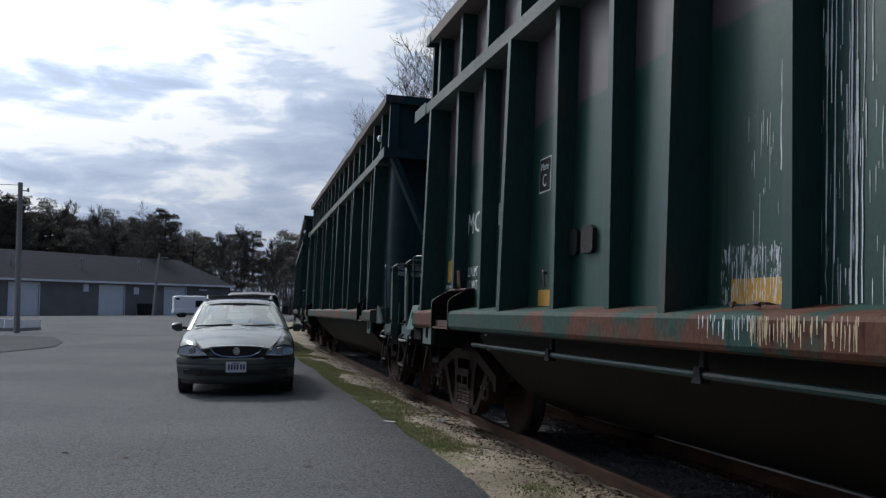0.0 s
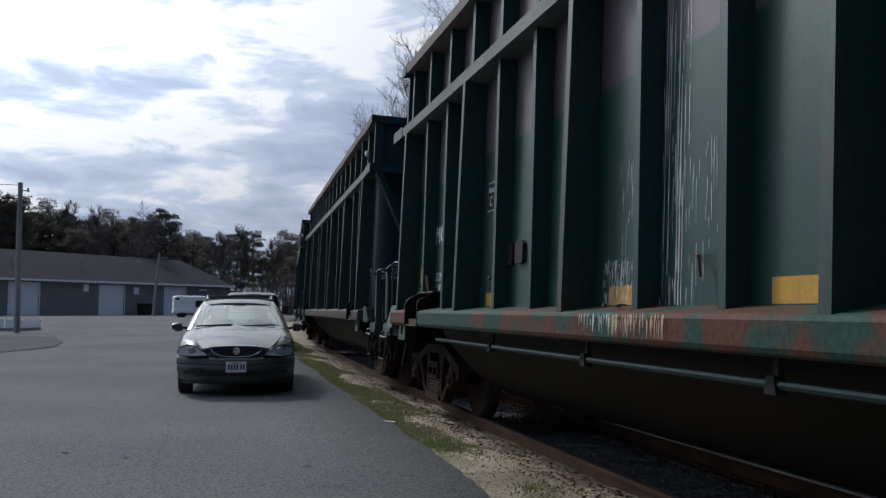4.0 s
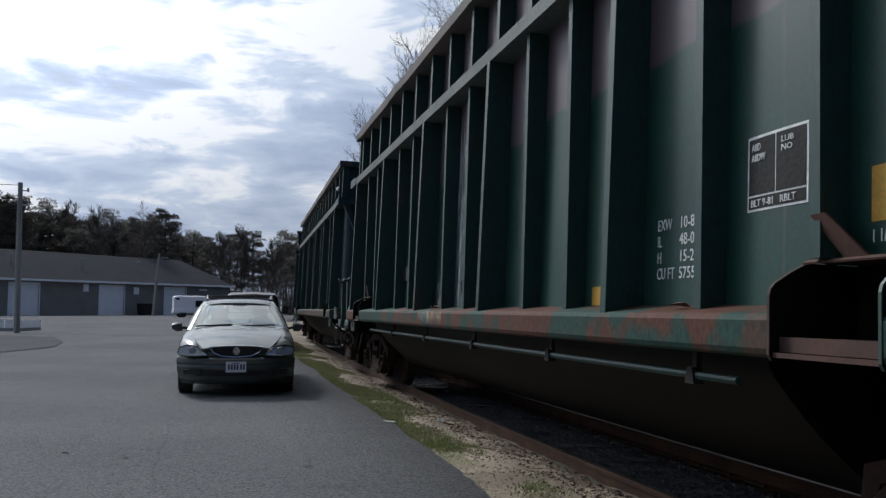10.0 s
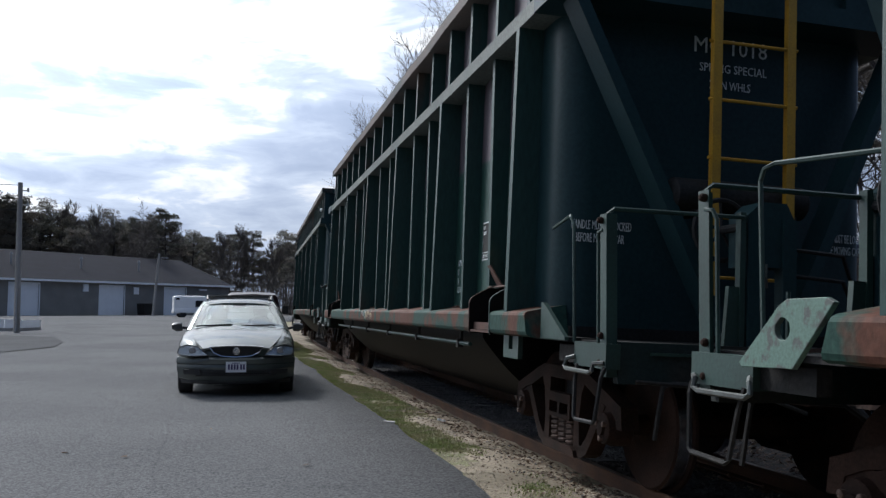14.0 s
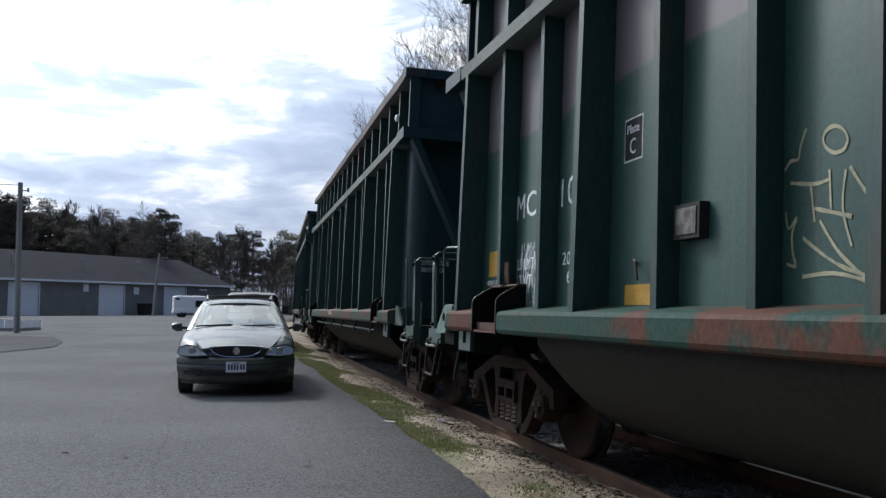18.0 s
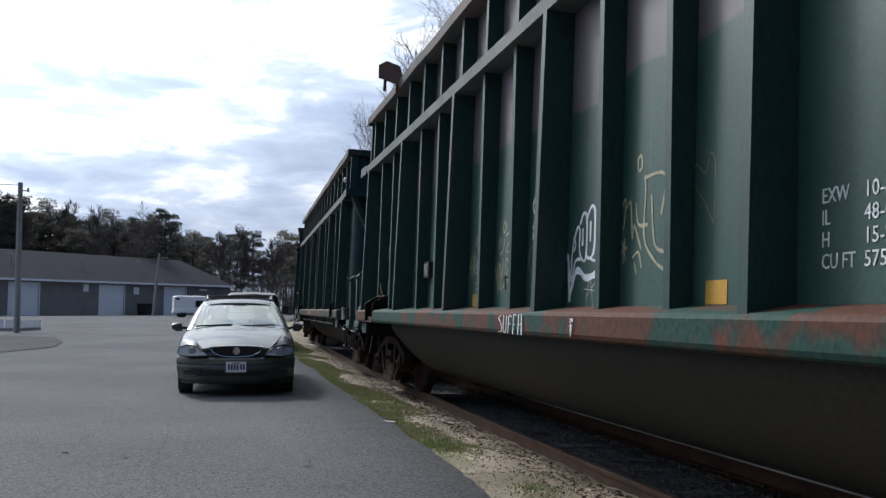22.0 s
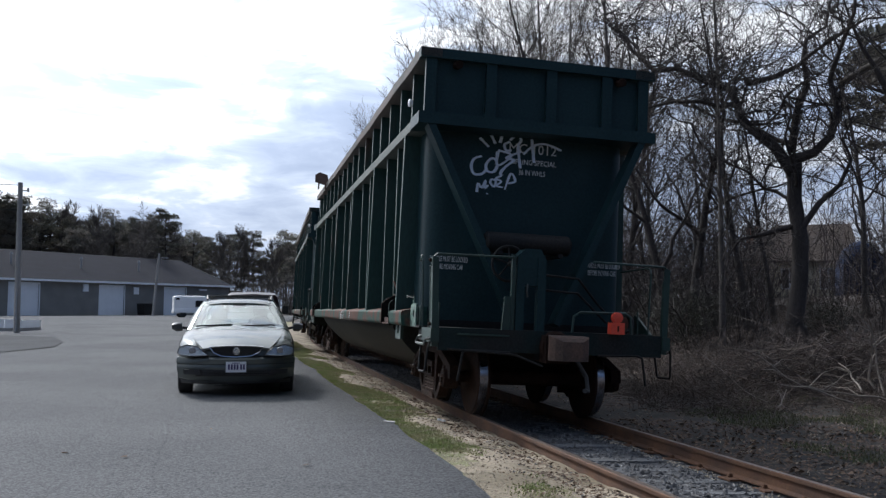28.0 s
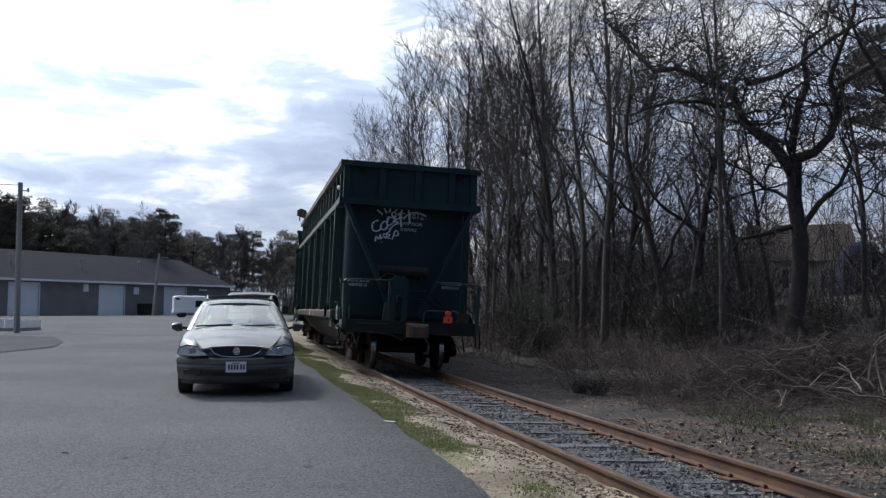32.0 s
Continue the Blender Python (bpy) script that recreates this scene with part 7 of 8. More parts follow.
    bx(bm, -1.500, -1.488, 0.293, 0.330, 1.315, 1.452)
    latch = part("latch_plate", bm, PALE_GREEN, c, "small slotted latch plate", bevel=0.003)
    bm = bmesh.new()
    tube(bm, [(-1.494, 0.31, 1.405), (-1.512, 0.46, 1.424), (-1.520, 0.61, 1.430)], 0.0065, 6)
    bx(bm, -1.503, -1.499, 0.306, 0.317, 1.385, 1.440)
    part("latch_rod", bm, BLACK, latch, "thin dark latch rod")
    bm = bmesh.new()
    tube(bm, [(-1.52, 0.632 + 0.020 * math.cos(k * math.pi / 4), 1.430 + 0.016 * math.sin(k * math.pi / 4)) for k in range(9)], 0.007, 6, cap=False)
    part("latch_ring", bm, PALE_GREEN, latch, "pale ring at the rod's end")
    # scraps lying on the sill ledge
    rng = random.Random(3)
    for car, u, mat in ((a, 3.72, CHALK), (a, 2.95, TRUCK_RUST), (c, 2.2, CHALK), (c, 2.05, BLACK), (a, 8.6, TRUCK_RUST), (a, 8.75, TRUCK_RUST), (a, 8.5, TRUCK_RUST)):
        bm = bmesh.new()
        q = [Vector((-1.50 + rng.uniform(-0.05, 0.03), u + rng.uniform(-0.08, 0.08), SILL_TOP + 0.014 + rng.uniform(0, 0.035))) for _ in range(7)]
        for p in q:
            bm.verts.new(p)
        bmesh.ops.convex_hull(bm, input=bm.verts)
        part("scrap", bm, mat, car, "small scrap of litter on the ledge")


# distance of the last car's rear end along the line, by the second
RIDE = [(0, -23.02), (0.5, -22.933), (1, -22.815), (1.5, -22.678), (2, -22.51), (2.5, -22.31), (3, -22.09), (3.5, -21.83), (5.5, -20.72), (6, -20.41), (6.5, -20.03), (7, -19.63), (7.5, -19.225), (8, -18.79), (8.5, -18.335), (9, -17.84), (9.5, -17.335), (10, -16.79), (10.5, -16.245), (11, -15.7), (11.5, -15.135), (12, -14.59), (12.5, -14.012), (13, -13.444), (13.5, -12.856), (14, -12.258), (14.5, -11.63), (16.5, -8.76), (17, -8.05), (17.5, -7.317), (18, -6.573), (18.5, -5.82), (19, -5.057), (19.5, -4.273), (20, -3.48), (20.5, -2.678), (21, -1.877), (21.5, -1.065), (22, -0.233), (22.5, 0.588), (23, 1.43), (23.5, 2.288), (24, 3.146), (24.5, 4.014), (25, 4.882), (25.5, 5.75), (27.5, 9.532), (28, 10.48), (28.5, 11.44), (29, 12.44), (29.5, 13.47), (30, 14.54), (30.5, 15.6), (31, 16.7), (31.5, 17.87), (32, 19.08)]


def ride(t):
    return float(np.interp(t, [r[0] for r in RIDE], [r[1] for r in RIDE]))


def car_pose(t, k):
    s = ride(t) + k * PITCH
    return on_track(s + 1.6, s + LEN - 1.6) @ Matrix.Translation((0, -1.6, 0))


def build_train():
    first = hopper_body()
    cars = [first] + [copy_thing(first, Matrix()) for _ in range(4)]
    for k, (car, number) in enumerate(zip(cars, ("1012", "1018", "1015", "1011", "1016"))):
        if k < 3:
            dress(car, number)
    extras(cars)
    for ob in cars[0].children:
        if ob.name.startswith("side_sheet"):
            ob.material_slots[0].link = "OBJECT"
            ob.material_slots[0].material = PAINT_FADED
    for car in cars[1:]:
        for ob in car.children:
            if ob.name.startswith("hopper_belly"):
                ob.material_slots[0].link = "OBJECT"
                ob.material_slots[0].material = NEAR_BLACK
    return cars


CARS = build_train()


def motions():
    """The whole train pulls away along the line, its wheels turning."""
    times = [r[0] for r in RIDE]
    for k, car in enumerate(CARS):
        walk(car, [(t, car_pose(t, k)) for t in times])
        for ob in car.children:
            if "axle" in ob:
                at = ob.matrix_basis.translation.copy()
                rows, t = [], 0.0
                fine = np.arange(0, 32.01, 0.25)
                walk(ob, [(float(q), Matrix.Translation(at) @ Matrix.Rotation(-(ride(q) - ride(0)) / WHEEL_R, 4, "X")) for q in fine])


# ---- trees and undergrowth ----
def limb(V, F, pts, r0, r1, n):
    """Adds a tapering n-sided tube to raw vertex and face lists."""
    base = len(V)
    m = len(pts)
    ax = None
    for i, p in enumerate(pts):
        d = pts[min(i + 1, m - 1)] - pts[max(i - 1, 0)]
        d.normalize()
        if ax is None:
            ax = d.orthogonal()
        ax = ax - d * ax.dot(d)
        ax.normalize()
        o = d.cross(ax)
        r = r0 + (r1 - r0) * (i / (m - 1)) ** 0.8
        for k in range(n):
            a = 2 * math.pi * k / n
            V.append(p + (ax * math.cos(a) + o * math.sin(a)) * r)
    for i in range(m - 1):
        for k in range(n):
            a, b = base + i * n + k, base + i * n + (k + 1) % n
            F.append((a, b, b + n, a + n))


def grow(rng, start, d, length, r, level, out, spec):
    """One branch and all that springs from it; out[0] takes the trunk, out[1] the crown."""
    steps = (14, 11, 7, 4, 3)[level]
    pts, p, v = [start.copy()], start.copy(), d.normalized()
    wob = spec["wobble"] * (0.28 if level == 0 else 1.0)
    for _ in range(steps):
        v = v + Vector((rng.gauss(0, wob), rng.gauss(0, wob), rng.gauss(0, wob * 0.6) + spec["lift"] * (0.3 if level else 0.15)))
        v.normalize()
        p = p + v * (length / steps)
        pts.append(p.copy())
    V, F = out[0] if level == 0 else out[1]
    end = r * (spec["tip"] if level == 0 else 0.25)
    limb(V, F, pts, r, max(end, spec["fine"]), (9, 6, 4, 3, 3)[level])
    if level >= spec["levels"]:
        return
    count = spec["count"][level]
    t0 = spec["clear"] if level == 0 else 0.2
    for i in range(count):
        t = t0 + (1 - t0) * (i + rng.random()) / count
        k = min(int(t * steps), steps - 1)
        q = pts[k].lerp(pts[k + 1], t * steps - k)
        axis = (pts[k + 1] - pts[k]).normalized()
        side = axis.orthogonal().normalized()
        side.rotate(Matrix.Rotation(rng.uniform(0, 2 * math.pi), 3, axis))
        ang = radians(rng.uniform(*spec["angle"]))
        nd = axis * math.cos(ang) + side * math.sin(ang)
        rr = (r + (end - r) * t) * rng.uniform(*spec["thin"])
        ll = length * spec["ratio"][level] * (1.15 - 0.6 * t if level == 0 else 1.0) * rng.uniform(0.7, 1.2)
        grow(rng, q, nd, ll, max(rr, spec["fine"] * 1.2), level + 1, out, spec)


TALL = dict(wobble=0.13, lift=0.22, levels=4, count=(16, 6, 4, 2), clear=0.22, angle=(20, 48), ratio=(0.32, 0.50, 0.5, 0.6), thin=(0.36, 0.58), tip=0.12, fine=0.0055)
FAR_TALL = dict(TALL, count=(18, 7, 5, 2), clear=0.18, angle=(18, 44), lift=0.24, wobble=0.11, ratio=(0.33, 0.50, 0.52, 0.6), thin=(0.36, 0.56), fine=0.008)
SPREAD = dict(wobble=0.32, lift=0.10, fine=0.0055, levels=4, count=(9, 7, 5, 3), clear=0.24, angle=(35, 70), ratio=(0.66, 0.50, 0.5, 0.6), thin=(0.34, 0.55), tip=0.08)
SLIM = dict(fine=0.007, wobble=0.12, lift=0.3, levels=3, count=(16, 6, 4), clear=0.25, angle=(25, 55), ratio=(0.24, 0.45, 0.5), thin=(0.30, 0.50), tip=0.2)


def bare_tree(seed, h, r, spec, bark, label):
    rng = random.Random(seed)
    out = (([], []), ([], []))
    grow(rng, Vector((0, 0, -0.3)), Vector((rng.uniform(-0.05, 0.05), rng.uniform(-0.05, 0.05), 1)), h, r, 0, out, spec)
    # root flare
    for k in range(5):
        a = 2 * math.pi * k / 5 + rng.random()
        e = Vector((math.cos(a), math.sin(a), 0))
        limb(out[0][0], out[0][1], [e * r * 0.5 + Vector((0, 0, r * 1.6)), e * r * 1.2 + Vector((0, 0, r * 0.3)), e * r * 2.0 + Vector((0, 0, -r * 0.8))], r * 0.5, r * 0.2, 5)
    ob = thing("bare_tree", label, "tree", "bare trees beside the track")
    part("trunk", raw_mesh("trunk", *out[0], bark, True), bark, ob)
    part("crown", raw_mesh("crown", *out[1], bark, True), bark, ob, "leafless branches and twigs")
    return ob


def old_oak(seed, label):
    """A thick leaning trunk that forks low; local x runs to the right as one looks at it from the track, y away."""
    rng = random.Random(seed)
    out = (([], []), ([], []))
    spec = dict(SPREAD, wobble=0.36, lift=0.08, fine=0.007, count=(0, 10, 5, 3), ratio=(0.6, 0.45, 0.5, 0.6), thin=(0.40, 0.62))
    trunk = [Vector(p) for p in ((-0.10, 0, -0.4), (-0.02, 0, 0.6), (0.10, 0.05, 1.5), (0.14, 0, 2.4), (0.03, 0, 3.3), (0.05, 0, 3.9), (0.08, 0, 4.3))]
    limb(out[0][0], out[0][1], trunk, 0.20, 0.145, 10)
    for k in range(6):
        a = 2 * math.pi * k / 6
        e = Vector((math.cos(a), math.sin(a), 0))
        limb(out[0][0], out[0][1], [e * 0.10 + Vector((0, 0, 0.5)), e * 0.25 + Vector((0, 0, 0.05)), e * 0.5 + Vector((0, 0, -0.3))], 0.12, 0.05, 6)
    # the great limbs, each as a line of (across, up) places, its start and its depth at the tip
    great = (([(0.0, 3.9), (-0.35, 4.5), (-0.78, 4.9), (-1.05, 5.2), (-1.15, 5.6), (-1.30, 5.95), (-1.70, 6.1), (-2.1, 6.35), (-2.5, 6.55), (-3.0, 6.55), (-3.3, 6.9), (-3.55, 7.15), (-3.7, 7.5), (-3.95, 7.8)], 0.135, 0.4),
             ([(0.10, 4.2), (0.45, 4.3), (0.80, 4.65), (0.95, 5.2), (0.80, 5.85), (1.02, 6.5), (1.3, 7.2), (1.35, 7.9)], 0.125, -0.5),
             ([(0.0, 4.4), (0.12, 5.3), (0.36, 5.9), (0.28, 6.5), (0.36, 7.0), (0.78, 7.3), (0.86, 7.8), (1.1, 8.5)], 0.095, 0.9),
             ([(-1.15, 5.6), (-1.4, 5.45), (-1.9, 5.6), (-2.5, 5.62), (-3.0, 5.5), (-3.4, 5.3), (-3.7, 5.35)], 0.070, -0.8),
             ([(0.12, 2.6), (0.53, 3.2), (0.95, 3.6), (1.2, 4.15), (1.05, 4.6), (1.3, 5.2)], 0.080, 0.3),
             ([(0.10, 2.75), (-0.6, 2.55), (-1.1, 2.45), (-1.35, 2.1)], 0.075, -0.3),
             ([(-0.9, 6.0), (-0.35, 6.05), (0.15, 6.2), (0.55, 6.5), (1.05, 6.75), (1.5, 6.95), (2.2, 6.9)], 0.075, -0.9))
    for line, r, deep in great:
        n = len(line)
        pts = [Vector((x, deep * i / (n - 1) + rng.gauss(0, 0.05), z)) for i, (x, z) in enumerate(line)]
        limb(out[1][0], out[1][1], pts, r, r * 0.22, 7)
        for i in range(1, n):
            for _ in range(3 if i > 1 else 1):
                d = Vector((rng.gauss(0, 0.7), rng.gauss(0, 0.7), rng.uniform(-0.1, 1.0)))
                grow(rng, pts[i - 1].lerp(pts[i], rng.random()), d, rng.uniform(0.9, 2.2), r * rng.uniform(0.22, 0.42) * (1 - 0.5 * i / n), 2, out, spec)
    for z, x, y, up, length, r in ((4.4, -0.2, 0.5, 1.0, 4.5, 0.07), (3.5, 0.1, -1.0, 0.5, 2.6, 0.05), (3.3, -0.6, 0.8, 0.7, 2.8, 0.05)):
        grow(rng, Vector((0.03, 0, z)), Vector((x, y, up)), length, r, 1, out, spec)
    ob = thing("bare_tree", label, "tree", "bare trees beside the track")
    part("trunk", raw_mesh("trunk", *out[0], BARK_DARK, True), BARK_DARK, ob)
    part("crown", raw_mesh("crown", *out[1], BARK_DARK, True), BARK_DARK, ob, "crooked leafless limbs and twigs")
    V, F = [], []
    limb(V, F, [Vector(q) for q in ((1.05, 0.3, 5.9), (2.2, -0.6, 6.35), (3.0, -1.2, 6.6), (2.5, -1.4, 6.78), (2.15, -1.5, 6.92), (1.75, -1.55, 7.05), (1.25, -1.6, 7.24), (0.70, -1.6, 7.46))], 0.075, 0.022, 7)
    part("bleached_limb", raw_mesh("bleached_limb", V, F, DEADWOOD, True), DEADWOOD, ob, "pale barkless dead limb")
    return ob


def view_place(azimuth, dist):
    """A plan point by its bearing from the standpoint (degrees right of +Y) and distance."""
    return math.sin(radians(azimuth)) * dist, math.cos(radians(azimuth)) * dist


def plant(protos, rows):
    """rows: bearing, distance, prototype, scale."""
    used = set()
    rng = random.Random(11)
    for az, dist, k, sc in rows:
        x, y = view_place(az, dist)
        m = pose(x, y, ground_z(x, y), 0, 0, rng.uniform(0, 360))
        if k in used:
            ob = copy_thing(protos[k], m)
        else:
            ob = protos[k]
            ob.matrix_basis = m
            used.add(k)
        ob.scale = (sc, sc, sc)


PROTOS = [bare_tree(1, 16, 0.17, TALL, BARK, "tall slender leafless grey-barked tree at the wood's edge"),
          bare_tree(2, 15, 0.15, TALL, BARK, "tall slender leafless tree with upswept branches"),
          bare_tree(3, 17, 0.19, TALL, BARK_DARK, "tall dark leafless tree with dense fine twigs"),
          bare_tree(4, 12, 0.34, SPREAD, BARK_DARK, "old crooked leafless oak with a thick dark trunk"),
          bare_tree(5, 11, 0.20, SPREAD, BARK_DARK, "dark crooked leafless tree with spreading limbs"),
          bare_tree(8, 15, 0.16, FAR_TALL, TWIG_FAR, "leafless tree with a dense brown haze of twigs"),
          bare_tree(9, 16, 0.17, FAR_TALL, TWIG_FAR, "tall leafless tree with a dense round crown of twigs"),
          bare_tree(6, 13, 0.12, SLIM, BARK, "slim straight leafless sapling"),
          bare_tree(7, 12, 0.10, SLIM, BARK_DARK, "slim dark leafless sapling in the wood")]

plant(PROTOS, [(26.2, 31, 0, 1.0), (24.9, 34, 1, 1.05), (23.3, 35, 2, 1.0), (22.0, 39, 0, 1.1), (20.7, 43, 1, 1.15), (19.7, 46, 2, 1.0), (18.7, 49, 0, 1.05), (27.3, 37, 2, 0.9),
               (28.6, 39, 1, 0.85), (30.3, 28, 4, 0.95), (31.4, 29, 4, 1.0), (33.5, 26.5, 7, 0.9), (35.0, 33, 2, 0.8), (41.6, 36, 2, 0.75), (45.5, 30, 4, 0.85),
               (20.1, 36, 1, 0.85), (21.3, 40, 2, 0.9), (23.0, 42, 0, 0.95), (24.3, 38, 1, 0.9), (25.4, 43, 2, 0.95), (26.8, 44, 0, 0.9), (29.3, 36, 0, 0.75), (32.3, 38, 1, 0.75), (36.5, 38, 2, 0.65), (19.3, 40, 1, 0.9), (18.0, 46, 2, 0.9),
               (17.6, 54, 5, 1.05), (16.2, 57, 6, 1.05), (15.0, 60, 5, 1.1), (13.8, 62, 6, 1.0), (12.6, 64, 5, 0.95), (11.5, 64, 6, 0.85), (10.4, 60, 5, 0.68), (18.9, 58, 6, 1.0), (20.4, 56, 5, 1.0), (22.2, 55, 6, 0.95),
               (21.4, 52, 7, 0.8), (24.1, 48, 8, 0.75), (25.6, 46, 7, 0.7), (29.4, 47, 8, 0.7), (31.0, 50, 7, 0.65), (33.9, 48, 8, 0.65), (36.2, 52, 7, 0.6), (39.8, 46, 8, 0.5), (42.6, 44, 7, 0.6),
               (22.6, 58, 8, 0.85), (19.2, 62, 7, 0.9), (26.8, 60, 8, 0.8), (28.2, 64, 7, 0.8), (34.6, 62, 8, 0.6), (47.5, 27, 3, 0.9), (50, 33, 0, 1.0)])


OAK = old_oak(61, "old crooked oak forking low into twisted leafless limbs")
OAK.matrix_basis = pose(*view_place(37.7, 27.5), ground_z(*view_place(37.7, 27.5)), 0, 0, -37.7)
OAK.scale = (1.33, 1.33, 1.33)


def stems(name, mat, label, rows, category="undergrowth", clear=3.4, patchy=False):
    """Many thin stems joined in one mesh: rows of (count, bearing range, distance range, height range, radius, lean, twigs)."""
    rng = random.Random(5)
    V, F = [], []
    for count, az, dist, hh, r, lean, twigs in rows:
        for _ in range(count):
            x, y = view_place(rng.uniform(*az), math.sqrt(rng.uniform(dist[0] ** 2, dist[1] ** 2)))
            edge = 1.6 * noise.noise(Vector((x * 0.35, y * 0.35, 2))) if patchy else 0.0
            if track_offset(x, y) < clear + edge or (patchy and noise.noise(Vector((x * 0.6, y * 0.6, 9))) < rng.uniform(-0.55, 0.0)):
                continue
            h = rng.uniform(*hh)
            p = Vector((x, y, ground_z(x, y) - 0.05))
            v = Vector((rng.gauss(0, lean), rng.gauss(0, lean), rng.uniform(0.35, 1.0) if patchy else 1)).normalized()
            pts = [p.copy()]
            for i in range(4):
                p = p + v * h / 4
                v = (v + Vector((rng.gauss(0, 0.22), rng.gauss(0, 0.22), -0.10 * lean * i))).normalized()
                pts.append(p.copy())
            limb(V, F, pts, r, r * 0.35, 3)
            for _ in range(twigs):
                k = rng.randint(1, 3)
                q = pts[k].lerp(pts[k + 1], rng.random())
                w = Vector((rng.gauss(0, 1), rng.gauss(0, 1), rng.uniform(-0.2, 1.2))).normalized() * h * rng.uniform(0.15, 0.4)
                limb(V, F, [q, q + w * 0.5 + Vector((0, 0, 0.05 * h * rng.uniform(-1, 1))), q + w], r * 0.5, r * 0.2, 3)
    return tagged(new(name, raw_mesh(name, V, F, mat)), label, category, "", "stuff")


stems("brush", TWIG, "dense tangle of dry brown brush and brambles",
      [(2600, (28, 52), (13.8, 19), (0.25, 0.95), 0.006, 1.7, 6), (4200, (23, 52), (16.5, 26), (0.4, 1.5), 0.007, 1.2, 7), (3000, (15, 46), (24, 44), (0.5, 1.9), 0.010, 0.8, 7)], patchy=True)
stems("thicket", BARK_DARK, "tangle of dark crooked saplings under the trees",
      [(200, (17, 35.5), (30, 48), (2.5, 7.5), 0.026, 0.30, 10), (70, (41.5, 52), (24, 40), (2.5, 6), 0.024, 0.30, 10), (70, (29, 36), (25, 32), (2, 5), 0.020, 0.45, 10)])
stems("far_saplings", TWIG_FAR, "far thicket of thin dark saplings in the wood", [(1000, (9, 52), (44, 95), (3, 8), 0.030, 0.12, 8), (260, (16, 28.5), (52, 85), (5, 9), 0.030, 0.10, 12), (420, (24, 36), (40, 60), (2, 5.5), 0.020, 0.2, 10), (2300, (9, 52), (38, 80), (1.5, 4.0), 0.016, 0.30, 7)])


def shrub(az, dist, h, spread_, n, mat, label):
    """A small bush: many thin stems fanning out of one root."""
    rng = random.Random(int(az * 37 + dist))
    x, y = view_place(az, dist)
    V, F = [], []
    for _ in range(n):
        p, v = Vector((rng.gauss(0, 0.06), rng.gauss(0, 0.06), -0.05)), Vector((rng.gauss(0, spread_), rng.gauss(0, spread_), 1)).normalized()
        pts = [p.copy()]
        for _ in range(4):
            v = (v + Vector((rng.gauss(0, 0.25), rng.gauss(0, 0.25), 0.05))).normalized()
            p = p + v * h * rng.uniform(0.15, 0.3)
            pts.append(p.copy())
        limb(V, F, pts, 0.008, 0.003, 3)
        for _ in range(7):
            k = rng.randint(1, 3)
            q = pts[k].lerp(pts[k + 1], rng.random())
            w = Vector((rng.gauss(0, 1), rng.gauss(0, 1), rng.uniform(-0.2, 1))).normalized() * h * rng.uniform(0.1, 0.25)
            limb(V, F, [q, q + w], 0.006, 0.003, 3)
    ob = new("shrub", raw_mesh("shrub", V, F, mat))
    ob.matrix_basis = pose(x, y, ground_z(x, y))
    return tagged(ob, label, "shrub", "small shrubs by the track")


for az, dist, h in ((24.6, 17.0, 0.35), (25.8, 16.8, 0.38), (33.6, 16.4, 0.55), (34.6, 16.8, 0.5)):
    shrub(az, dist, h, 0.55, 46, BARK_DARK, "small dark twiggy shrub beside the track")
for az, dist, h in ((20.6, 30, 2.2), (21.6, 31.5, 2.8), (22.3, 29, 1.8), (31.0, 27, 2.4), (31.9, 28, 2.0), (39.3, 30, 1.6)):
    shrub(az, dist, h, 0.45, 120, DARK_LEAF, "dark evergreen shrub under the bare trees")


def garden_hut():
    x, y = view_place(28.9, 72)
    ob = thing("hut", "far dark hut with white gable boards among trees", "hut", at=pose(x, y, ground_z(x, y) - 0.1, 0, 0, -20))
    bm = bmesh.new()
    bx(bm, -1.6, 1.6, 0, 3, 0, 2.4)
    part("wall", bm, BARK_DARK, ob)
    for s in (-1, 1):
        bm = bmesh.new()
        hexa(bm, [(s * 1.9, -0.3, 2.25), (0, -0.3, 3.35), (0, 3.2, 3.35), (s * 1.9, 3.2, 2.25), (s * 1.9, -0.3, 2.35), (0, -0.3, 3.45), (0, 3.2, 3.45), (s * 1.9, 3.2, 2.35)])
        part("roof", bm, SHINGLE, ob)
        bm = bmesh.new()
        bar(bm, (s * 1.9, -0.33, 2.3), (s * 0.02, -0.33, 3.38), 0.05, 0.18)
        part("gable_board", bm, WHITE_PAINT, ob, "white gable board")
    return ob


garden_hut()


